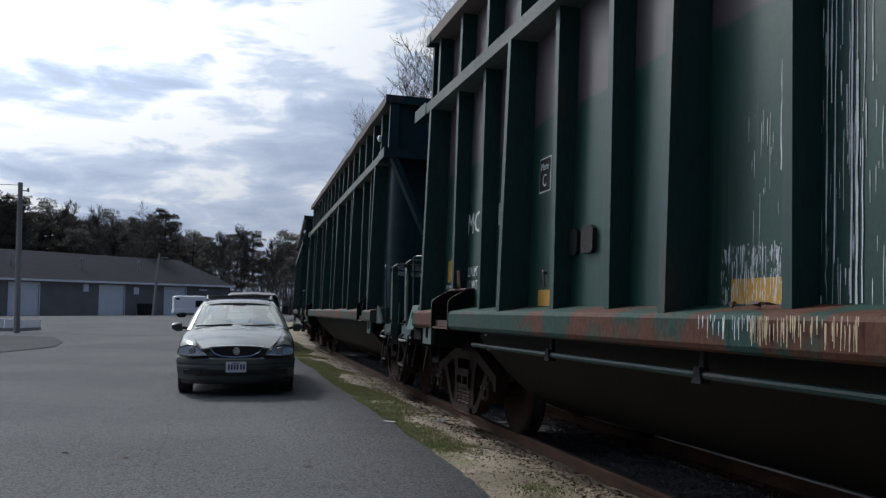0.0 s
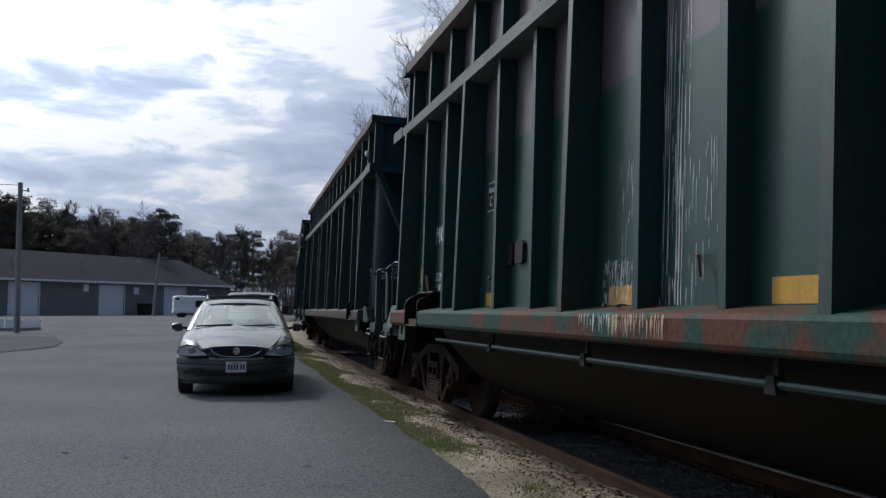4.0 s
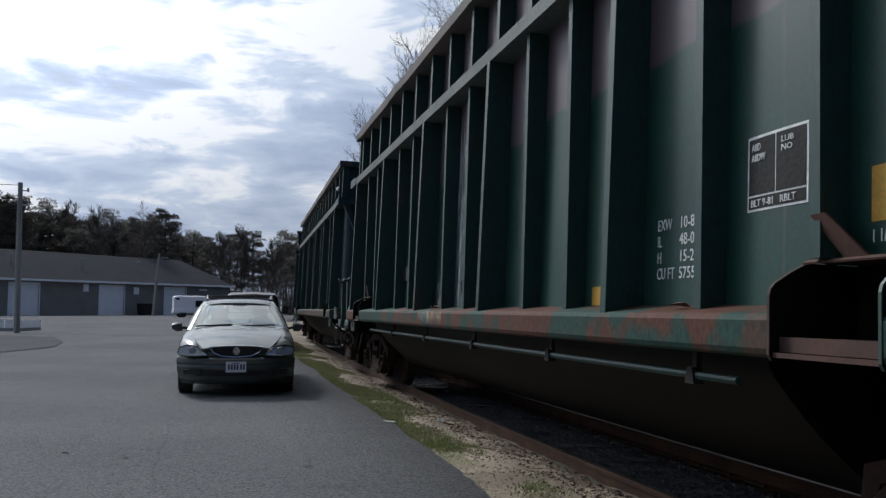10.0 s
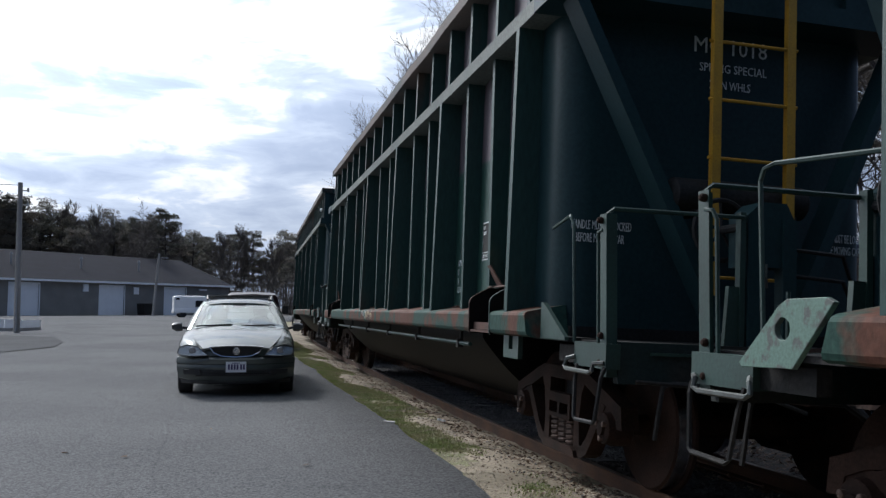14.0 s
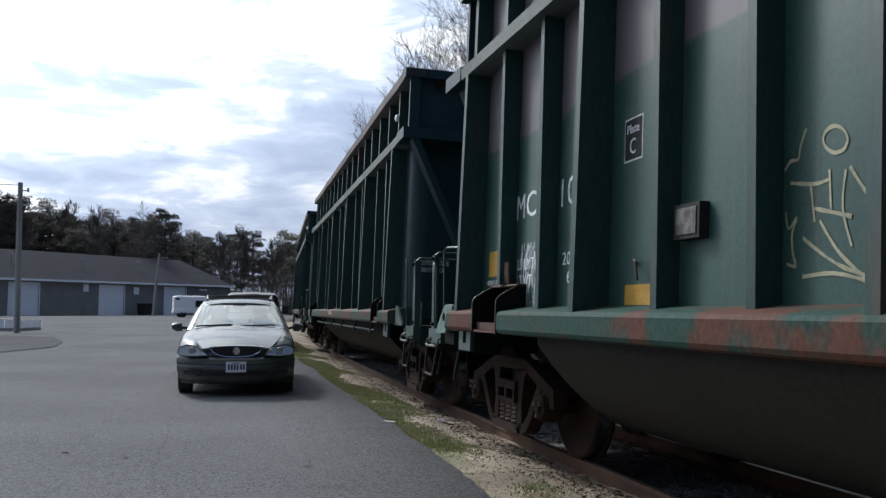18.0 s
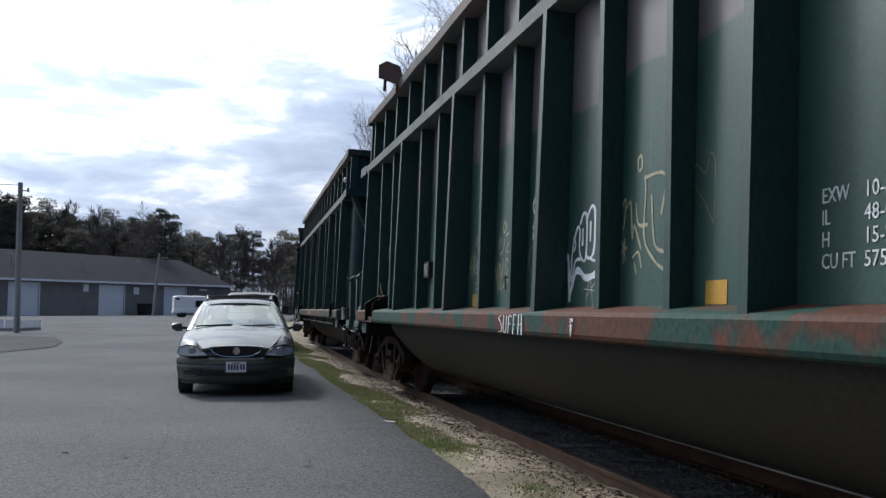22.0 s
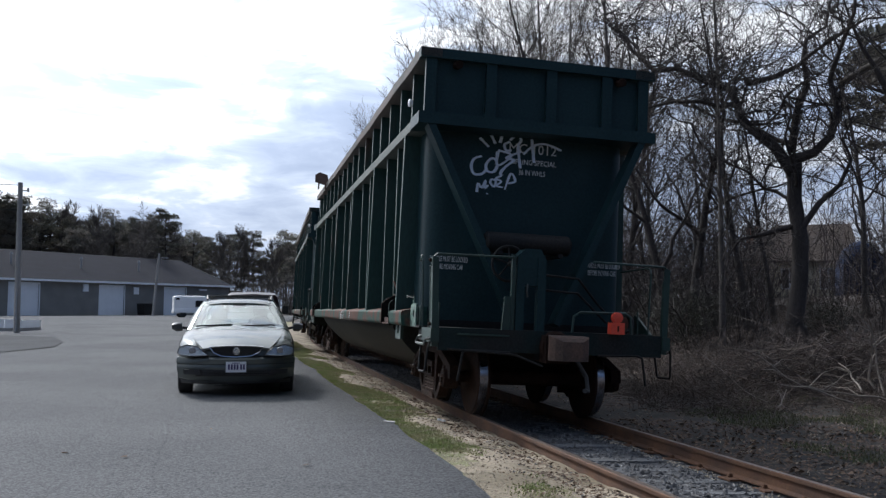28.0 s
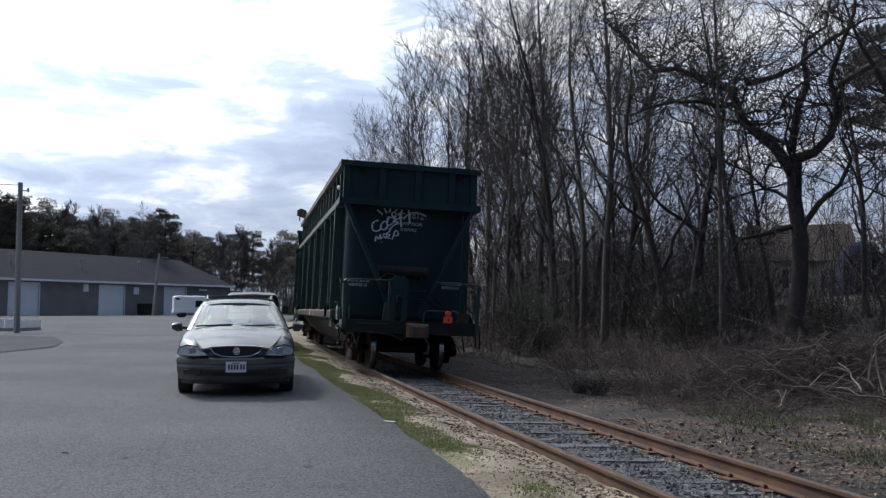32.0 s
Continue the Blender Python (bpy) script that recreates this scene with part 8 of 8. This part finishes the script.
def fallen(az, dist, length, turn, rise, r, mat, label):
    """A dead branch lying in or leaning out of the brush."""
    rng = random.Random(int(az * 100))
    x, y = view_place(az, dist)
    V, F = [], []
    p = Vector((0, 0, 0.25))
    v = Vector((math.cos(radians(turn)), math.sin(radians(turn)), rise)).normalized()
    pts = [p.copy()]
    for _ in range(7):
        v = (v + Vector((rng.gauss(0, 0.24), rng.gauss(0, 0.24), rng.gauss(0, 0.2)))).normalized()
        p = p + v * length / 7
        pts.append(p.copy())
    limb(V, F, pts, r * 0.6, r * 0.25, 6)
    for k in (2, 4, 5):
        w = Vector((rng.gauss(0, 1), rng.gauss(0, 1), rng.uniform(0, 1))).normalized() * length * 0.3
        limb(V, F, [pts[k], pts[k] + w * 0.5 + Vector((0, 0, 0.06)), pts[k] + w], r * 0.32, r * 0.14, 5)
    ob = new("fallen_branch", raw_mesh("fallen_branch", V, F, mat, True))
    ob.matrix_basis = pose(x, y, ground_z(x, y))
    return tagged(ob, label, "branch", "fallen branches in the brush")


def brush_pile():
    """A long heap of cut brush: arched brown canes and sticks piled on one another."""
    rng = random.Random(19)
    V, F = [], []
    for _ in range(1500):
        az = rng.uniform(31.5, 47)
        dist = rng.gauss(17.2, 0.9)
        x, y = view_place(az, dist)
        crest = 1.25 * smooth_step(31, 38, az) * math.exp(-((dist - 17.2) / 1.3) ** 2) * (0.75 + 0.5 * noise.noise(Vector((az * 0.5, 3, 0))))
        p = Vector((x, y, ground_z(x, y) + crest * rng.random() ** 0.6))
        a = rng.uniform(0, 2 * math.pi)
        v = Vector((math.cos(a), math.sin(a), rng.gauss(0.05, 0.25))).normalized()
        length, pts = rng.uniform(0.5, 1.7), [p.copy()]
        for k in range(5):
            v = (v + Vector((rng.gauss(0, 0.18), rng.gauss(0, 0.18), rng.gauss(-0.07, 0.14)))).normalized()
            p = p + v * length / 5
            p.z = max(p.z, ground_z(p.x, p.y) + 0.02)
            pts.append(p.copy())
        r = rng.uniform(0.004, 0.011)
        limb(V, F, pts, r, r * 0.4, 3)
        for _ in range(2):
            k = rng.randint(1, 3)
            w = Vector((rng.gauss(0, 1), rng.gauss(0, 1), rng.gauss(0.2, 0.7))).normalized() * length * 0.3
            limb(V, F, [pts[k], pts[k] + w * 0.5 + Vector((0, 0, 0.03)), pts[k] + w], r * 0.6, r * 0.25, 3)
    return tagged(new("brush_pile", raw_mesh("brush_pile", V, F, CANE)), "long heap of tangled brown canes and cut sticks", "brush pile", "", "stuff")


brush_pile()
fallen(39.0, 15.5, 1.6, -20, 0.05, 0.022, DEADWOOD, "bleached dead branch caught in the brush")
fallen(41.2, 15.0, 1.5, 60, 0.75, 0.030, DEADWOOD, "bleached dead stick leaning out of the brush")
fallen(42.4, 14.6, 1.4, 75, 0.65, 0.026, DEADWOOD, "bleached dead stick leaning out of the brush")
fallen(40.2, 15.8, 1.9, 10, 0.10, 0.030, DEADWOOD, "bleached dead branch caught in the brush")
fallen(41.9, 15.3, 1.3, 100, 0.85, 0.032, DEADWOOD, "bleached dead stick leaning out of the brush")
fallen(40.8, 13.8, 1.7, 170, 0.12, 0.024, DEADWOOD, "pale dead branch at the foot of the brush")
fallen(43.0, 13.9, 1.8, 150, 0.20, 0.026, DEADWOOD, "pale dead branch at the foot of the brush")
fallen(38.2, 16.4, 1.5, 200, 0.3, 0.020, BARK, "grey dead branch in the brush")
fallen(36.6, 12.9, 0.7, 40, 0.2, 0.020, DEADWOOD, "short pale stick on the ground")
fallen(36.0, 13.6, 1.3, 150, 0.25, 0.016, DEADWOOD, "thin bleached stick on the ground by the brush")
fallen(30.5, 18.0, 1.2, 30, 0.15, 0.020, DEADWOOD, "thin bleached stick on the ground by the brush")
fallen(26.5, 22.5, 1.5, 160, 0.3, 0.022, BARK, "grey dead stick leaning in the brush")


# ---- pines and bare trees behind the shed ----
def pine(seed, h, r, label):
    rng = random.Random(seed)
    V, F = [], []
    pts, p = [], Vector((0, 0, -0.4))
    for k in range(7):
        pts.append(p.copy())
        p = p + Vector((rng.gauss(0, 0.12), rng.gauss(0, 0.12), h / 6))
    limb(V, F, pts, r, r * 0.3, 7)
    NV, NF = [], []
    for _ in range(46):
        t = 0.40 + 0.60 * rng.random() ** 0.75
        k = min(int(t * 6), 5)
        q = pts[k].lerp(pts[k + 1], t * 6 - k)
        a, reach = rng.uniform(0, 2 * math.pi), (1.20 - t) * h * 0.30 * rng.uniform(0.4, 1.1) + 0.5
        e = q + Vector((math.cos(a) * reach, math.sin(a) * reach, reach * rng.uniform(0.1, 0.6)))
        limb(V, F, [q, q.lerp(e, 0.5) - Vector((0, 0, 0.1)), e], r * 0.25, 0.02, 4)
        for _ in range(3):
            c = q.lerp(e, rng.uniform(0.55, 1.05)) + Vector((rng.gauss(0, 0.25), rng.gauss(0, 0.25), rng.gauss(0.1, 0.15)))
            size = rng.uniform(0.55, 1.0)
            for _ in range(60):
                d = Vector((rng.gauss(0, 1), rng.gauss(0, 1), abs(rng.gauss(0, 0.55)) - 0.2)).normalized() * rng.uniform(0.6, 1.0)
                o = c + Vector((d.x, d.y, d.z * 0.65)) * size * 0.85
                u = (d * 0.6 + Vector((rng.gauss(0, 0.5), rng.gauss(0, 0.5), rng.gauss(0.35, 0.4)))).normalized() * rng.uniform(0.12, 0.24)
                s = u.orthogonal().normalized() * 0.075
                b = len(NV)
                NV += [o - s, o + s, o + u]
                NF.append((b, b + 1, b + 2))
    ob = thing("pine_tree", label, "tree", "pines behind the shed")
    part("trunk", raw_mesh("trunk", V, F, BARK_DARK, True), BARK_DARK, ob)
    tagged(part("crown", raw_mesh("crown", NV, NF, NEEDLE), NEEDLE, ob, "dark green needle clumps"), kind="")
    return ob


def plant_far(protos, rows):
    used, rng = set(), random.Random(21)
    for az, dist, k, sc in rows:
        x, y = view_place(az, dist)
        m = pose(x, y, 0.25, 0, 0, rng.uniform(0, 360))
        if k in used:
            ob = copy_thing(protos[k], m)
        else:
            ob = protos[k]
            ob.matrix_basis = m
            used.add(k)
        ob.scale = (sc, sc, sc)


FAR = [pine(31, 15, 0.22, "dark pitch pine with a ragged crown"), pine(32, 14, 0.2, "dark pine with an open ragged crown"), pine(33, 16, 0.24, "tall dark pine with clumped needles"),
       pine(34, 12, 0.2, "dark bushy pine behind the shed"), bare_tree(41, 14, 0.2, dict(FAR_TALL, fine=0.022), BARK, "pale leafless tree among the pines"), bare_tree(42, 11, 0.18, dict(FAR_TALL, angle=(35, 65), ratio=(0.40, 0.45, 0.5, 0.6), fine=0.016), BARK, "round-headed leafless tree among the pines")]


def far_rows():
    """Bearings from the lot's far left round to the track; the skyline sinks towards the track."""
    rng = random.Random(77)
    rows = []
    for k in range(104):
        az = -14.5 + 20.5 * (k + rng.random() * 0.8) / 104
        t = (az + 13.5) / 19.5
        dist = rng.uniform(136, 168) + 22 * t
        tall = 1.33 - 0.34 * t + rng.uniform(-0.20, 0.12)
        sort = rng.choice((0, 1, 2, 3, 0, 2)) if rng.random() < 0.85 else 4
        # the row opens out past the end of the shed
        if az < 0.5 or k % 2 == 0:
            rows.append((az, dist, sort, tall * 0.9))
    rows += [(-3.2, 132, 5, 1.15), (-5.8, 140, 4, 1.0), (1.6, 150, 4, 0.85), (4.8, 150, 4, 0.8), (5.6, 158, 3, 1.0), (43.6, 52, 1, 1.15)]
    for k in range(26):
        az = 5.5 + 6 * k / 26
        rows.append((az, rng.uniform(150, 185), rng.choice((0, 1, 3, 0)), rng.uniform(0.8, 1.0)))
    return rows


plant_far(FAR, far_rows())
stems("far_scrub", BARK, "far grey scrub and saplings at the foot of the pines", [(800, (-15, 2), (128, 185), (3, 9), 0.06, 0.14, 9), (420, (1, 13), (128, 185), (3, 8), 0.06, 0.12, 9)], clear=-900)


# ---- house in the wood ----
def cottage():
    x, y = view_place(38.0, 58)
    ob = thing("house", "cream-sided cottage with grey roof behind the trees", "house", at=pose(x, y, ground_z(x, y) - 0.55, 0, 0, -32))
    bm = bmesh.new()
    bx(bm, -3.6, 3.0, 0, 6, 0, 2.9)
    bm.faces.new([bm.verts.new(p) for p in ((3.0, 0.02, 2.9), (3.0, 5.98, 2.9), (3.0, 3, 5.0))])
    part("wall", bm, CREAM_WALL, ob)
    bm = bmesh.new()
    bx(bm, -3.59, 3.1, -0.02, 6.02, -2.2, 0.0)
    part("foundation", bm, CONCRETE, ob)
    for eave in (-0.5, 6.5):
        bm = bmesh.new()
        loft(bm, [[(-4.1, eave, 2.62 + d), (3.4, eave, 2.62 + d), (3.4, 3.0, 5.12 + d), (-1.1, 3.0, 5.12 + d)] for d in (0, 0.13)])
        part("roof", bm, TAN_ROOF, ob, "grey shingle roof slope")
    bm = bmesh.new()
    loft(bm, [[(-4.1, -0.5, 2.62 + d), (-4.1, 6.5, 2.62 + d), (-1.1, 3.0, 5.12 + d)] for d in (0, 0.13)])
    part("hip_roof", bm, TAN_ROOF, ob, "grey shingle hip")
    bm = bmesh.new()
    bx(bm, -2.95, -2.15, 1.7, 2.4, 3.2, 5.05)
    bx(bm, -3.0, -2.10, 1.65, 2.45, 4.86, 4.97)
    part("chimney", bm, BRICK, ob, "red brick chimney")
    for c in (-2.3, -0.6, 1.6):
        bm = bmesh.new()
        bx(bm, c - 0.5, c + 0.5, -0.05, 0.0, 1.0, 2.3)
        w = part("window", bm, WHITE_PAINT, ob, "white window frame")
        for s in (-0.24, 0.24):
            bm = bmesh.new()
            bx(bm, c + s - 0.19, c + s + 0.19, -0.062, -0.045, 1.08, 2.22)
            part("pane", bm, PANE_DARK, w)
    return ob


cottage()


def tarp():
    x, y = view_place(41.3, 54)
    bm = bmesh.new()
    rows = []
    for i in range(9):
        t = i / 8
        hgt = 3.1 * math.sin(math.pi * (0.12 + 0.76 * t)) ** 0.35
        rows.append([(-1.1 + 2.2 * t, -1.3 * math.cos(math.pi * k / 8), max(0.0, hgt * math.sin(math.pi * k / 8) ** 0.45 + 0.08 * noise.noise(Vector((t * 5, k, 0))))) for k in range(9)])
    loft(bm, rows)
    return solid("covered_boat", bm, TARP, "bulky heap under a dark blue tarpaulin near the house", "tarp", smooth=True, at=pose(x, y, ground_z(x, y) - 0.05, 0, 0, -30))


tarp()


# ---- ties, plates and spikes ----
def build_ties():
    bed = bpy.data.objects["track_bed"]
    rng = random.Random(8)
    shapes = []
    for k in range(4):
        bm = bmesh.new()
        w = 0.112
        rows = []
        for i in range(6):
            x = -1.28 + 2.56 * i / 5
            j = [rng.uniform(-0.012, 0.012) for _ in range(4)]
            rows.append([(x, -w + j[0], -0.26), (x, w + j[1], -0.26), (x, w - 0.015 + j[2], -0.163 + j[3] * 0.4), (x, -w + 0.015 + j[0], -0.163 - j[3] * 0.4)])
        loft(bm, rows)
        shapes.append(mesh_of(bm, "tie", TIE))
    bm = bmesh.new()
    bx(bm, -0.17, 0.17, -0.09, 0.09, -0.166, -0.150)
    plate = mesh_of(bm, "tie_plate", RAILSTEEL)
    bm = bmesh.new()
    bx(bm, -0.012, 0.012, -0.012, 0.012, -0.20, -0.142)
    hexa(bm, [(-0.028, -0.02, -0.142), (0.018, -0.02, -0.142), (0.018, 0.02, -0.142), (-0.028, 0.02, -0.142), (-0.015, -0.012, -0.118), (0.012, -0.012, -0.118), (0.012, 0.012, -0.118), (-0.015, 0.012, -0.118)])
    spike = mesh_of(bm, "spike", RAILSTEEL)
    s = -2.0
    while s < 46:
        m = on_track(s, s + 0.5) @ pose(rng.uniform(-0.05, 0.05), 0, rng.uniform(-0.012, 0.006), 0, 0, rng.uniform(-1.5, 1.5))
        part("tie", shapes[rng.randrange(4)], TIE, bed, at=m)
        if s < 30:
            for w in (-0.7525, 0.7525):
                part("tie_plate", plate, RAILSTEEL, bed, at=on_track(s, s + 0.5) @ Matrix.Translation((w, 0, 0.0)))
                if s < 24:
                    for a, dy in ((-0.085, 0.04), (0.085, -0.04)):
                        part("spike", spike, RAILSTEEL, bed, at=on_track(s, s + 0.5) @ pose(w + a, dy, 0, 0, 0, 180 if a < 0 else 0))
        s += 0.50 + rng.uniform(-0.03, 0.03)


build_ties()


def scatter(name, mat, label, count, place, shape, seed):
    """Many small loose pieces joined in one mesh."""
    rng = random.Random(seed)
    V, F = [], []
    for _ in range(count):
        p = place(rng)
        if p is None:
            continue
        shape(rng, p, V, F)
    return tagged(new(name, raw_mesh(name, V, F, mat)), label, "", "", "stuff")


def rock(size):
    def make(rng, p, V, F):
        b = len(V)
        r = rng.uniform(*size)
        for d in ((1, 0, 0), (-1, 0, 0), (0, 1, 0), (0, -1, 0), (0, 0, 0.8), (0, 0, -0.6)):
            V.append(p + Vector(d) * r * rng.uniform(0.6, 1.25) + Vector((rng.gauss(0, r * 0.25), rng.gauss(0, r * 0.25), rng.gauss(0, r * 0.15))))
        for f in ((0, 2, 4), (2, 1, 4), (1, 3, 4), (3, 0, 4), (2, 0, 5), (1, 2, 5), (3, 1, 5), (0, 3, 5)):
            F.append(tuple(b + i for i in f))
    return make


def flake(size):
    def make(rng, p, V, F):
        b = len(V)
        r = rng.uniform(*size)
        u = Vector((rng.gauss(0, 1), rng.gauss(0, 1), rng.gauss(0, 0.3))).normalized() * r
        w = Vector((-u.y, u.x, rng.gauss(0, 0.4) * r)).normalized() * r * rng.uniform(0.3, 0.7)
        V.extend((p - u, p + w + Vector((0, 0, r * 0.3)), p + u, p - w))
        F.append((b, b + 1, b + 2, b + 3))
    return make


def tuft(height, blades, spread_):
    def make(rng, p, V, F):
        for _ in range(blades):
            o = p + Vector((rng.gauss(0, spread_), rng.gauss(0, spread_), 0))
            h = rng.uniform(*height)
            lean = Vector((rng.gauss(0, 0.4), rng.gauss(0, 0.4), 1)).normalized() * h
            s = Vector((rng.gauss(0, 1), rng.gauss(0, 1), 0)).normalized() * rng.uniform(0.003, 0.007)
            b = len(V)
            V.extend((o - s, o + s, o + lean))
            F.append((b, b + 1, b + 2))
    return make


def on_bed(s0, s1, w0, w1, power=1.6):
    def place(rng):
        s, w = s0 + (s1 - s0) * rng.random() ** power, rng.uniform(w0, w1)
        if abs(abs(w) - 0.7525) < 0.08:
            return None
        return track(s, w, bed_z(s, w) + 0.005)
    return place


def on_verge(y0, y1, lo, hi, grass, power=1.5):
    def place(rng):
        y = y0 + (y1 - y0) * rng.random() ** power
        a, b = lot_edge(y), TRACK_X + float(np.interp(y, _Y, _X)) - 0.82
        t = rng.uniform(lo, hi)
        x = a + (b - a) * t
        if grass:
            k = noise.noise(Vector((x * 1.3, y * 0.5, 8))) + 0.5 * (1 - abs(t - 0.12) * 2.4) + 0.40 * smooth_step(4.5, 11, y) - 0.16
            if k < 0.12 + 0.42 * rng.random():
                return None
        return Vector((x, y, verge_z(x, y)))
    return place


def straw(rng, p, V, F):
    a, r = rng.uniform(0, 6.28), rng.uniform(0.015, 0.07)
    u = Vector((math.cos(a) * r, math.sin(a) * r, rng.gauss(0, 0.2) * r))
    s = Vector((-u.y, u.x, 0)).normalized() * rng.uniform(0.0015, 0.004)
    b, p = len(V), p + Vector((0, 0, 0.012))
    V.extend((p - u - s, p - u + s, p + u + s, p + u - s))
    F.append((b, b + 1, b + 2, b + 3))


def on_bank(az, dist, lim=2.0, gap=None):
    def place(rng):
        x, y = view_place(rng.uniform(*az), math.sqrt(rng.uniform(dist[0] ** 2, dist[1] ** 2)))
        if track_offset(x, y) < lim + 0.25 * noise.noise(Vector((x * 2, y * 2, 3))):
            return None
        if gap is not None and noise.noise(Vector((x * 0.7, y * 0.7, 6))) < gap:
            return None
        return Vector((x, y, ground_z(x, y) + 0.01))
    return place


scatter("rail_sand", SAND, "sand and pale grit washed against the rail", 2600, on_bed(3, 16, 0.50, 0.70), rock((0.006, 0.016)), 12)
scatter("ballast_stones", STONE, "loose grey ballast stones between the ties", 21000, on_bed(3, 28, -0.70, 1.9), rock((0.010, 0.030)), 1)
scatter("ballast_far_stones", STONE, "loose ballast stones along the far track", 4000, on_bed(20, 60, -0.68, 2.0, 1.2), rock((0.02, 0.05)), 2)
scatter("verge_rail_litter", LEAF_DARK, "dark leaf and bark scraps heaped against the rail", 7000, on_verge(4.0, 30, 0.62, 1.0, False), flake((0.008, 0.026)), 33)
scatter("verge_pebbles", STONE, "pebbles on the sandy verge", 1600, on_verge(4.5, 26, 0.4, 1.0, False), rock((0.004, 0.013)), 3)
scatter("verge_leaves", LEAF_DARK, "dry leaf scraps along the rail", 9000, on_verge(4.0, 34, 0.25, 1.0, False), flake((0.006, 0.022)), 4)
scatter("verge_grass", GRASS, "patchy short green grass along the asphalt edge", 40000, on_verge(3.6, 36, -0.02, 0.66, True, 1.2), tuft((0.008, 0.024), 6, 0.035), 5)
scatter("bank_leaves", LEAF, "brown leaf litter beyond the track", 24000, on_bank((9, 52), (5, 27), 1.75), flake((0.008, 0.028)), 6)
scatter("shoulder_leaves", LEAF_DARK, "curled brown leaves on the gravel beside the far rail", 9000, on_bank((24, 53), (4.5, 13), 1.05), flake((0.012, 0.038)), 26)
scatter("bank_straw", STRAW, "pale straw and twig bits on the leaf litter", 6000, on_bank((12, 52), (5, 24), 1.6), straw, 16)
scatter("edge_sand", SAND, "pale crumbs of sand along the asphalt edge", 9000, on_verge(3.6, 24, -0.05, 0.22, False), rock((0.003, 0.010)), 17)
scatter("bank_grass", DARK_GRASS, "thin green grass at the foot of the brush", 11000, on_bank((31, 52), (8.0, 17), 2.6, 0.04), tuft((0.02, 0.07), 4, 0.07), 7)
scatter("lot_grit", STONE, "small stones on the asphalt", 70, lambda rng: Vector((rng.uniform(-3, 1.8), rng.uniform(5, 16), 0.008)), rock((0.004, 0.009)), 9)


def litter():
    """A pale concrete sliver on the asphalt's edge, bottle caps on the verge, dark scraps on the lot."""
    bm = bmesh.new()
    loft(bm, [[(x, y, z) for x, y in ((2.06, 9.79), (2.20, 9.72), (2.22, 9.80), (2.12, 9.85))] for z in (-0.02, 0.012)])
    solid("concrete_sliver", bm, CONCRETE, "pale broken sliver of concrete at the asphalt edge", "rubble", bevel=0.006)
    for x, y in ((2.92, 10.45), (2.96, 10.40)):
        bm = bmesh.new()
        lathe(bm, [(0.0, 0.002), (0.0, 0.024), (0.018, 0.026), (0.022, 0.020), (0.022, 0.002)], 12)
        solid("bottle_cap", bm, WHITE_PAINT, "white plastic bottle cap on the sandy verge", "bottle cap", at=pose(x, y, verge_z(x, y) + 0.012, 0, -80, 20))
    rng = random.Random(41)
    for x, y in ((-1.05, 8.35), (-0.55, 8.0), (0.9, 7.2), (-2.3, 10.5), (0.2, 9.6)):
        bm = bmesh.new()
        for _ in range(7):
            bm.verts.new((x + rng.gauss(0, 0.022), y + rng.gauss(0, 0.022), 0.010 + rng.uniform(0, 0.014)))
        bmesh.ops.convex_hull(bm, input=bm.verts)
        solid("scrap", bm, LEAF_DARK, "small dark scrap lying on the asphalt", "litter", group="scraps on the lot")


litter()
motions()
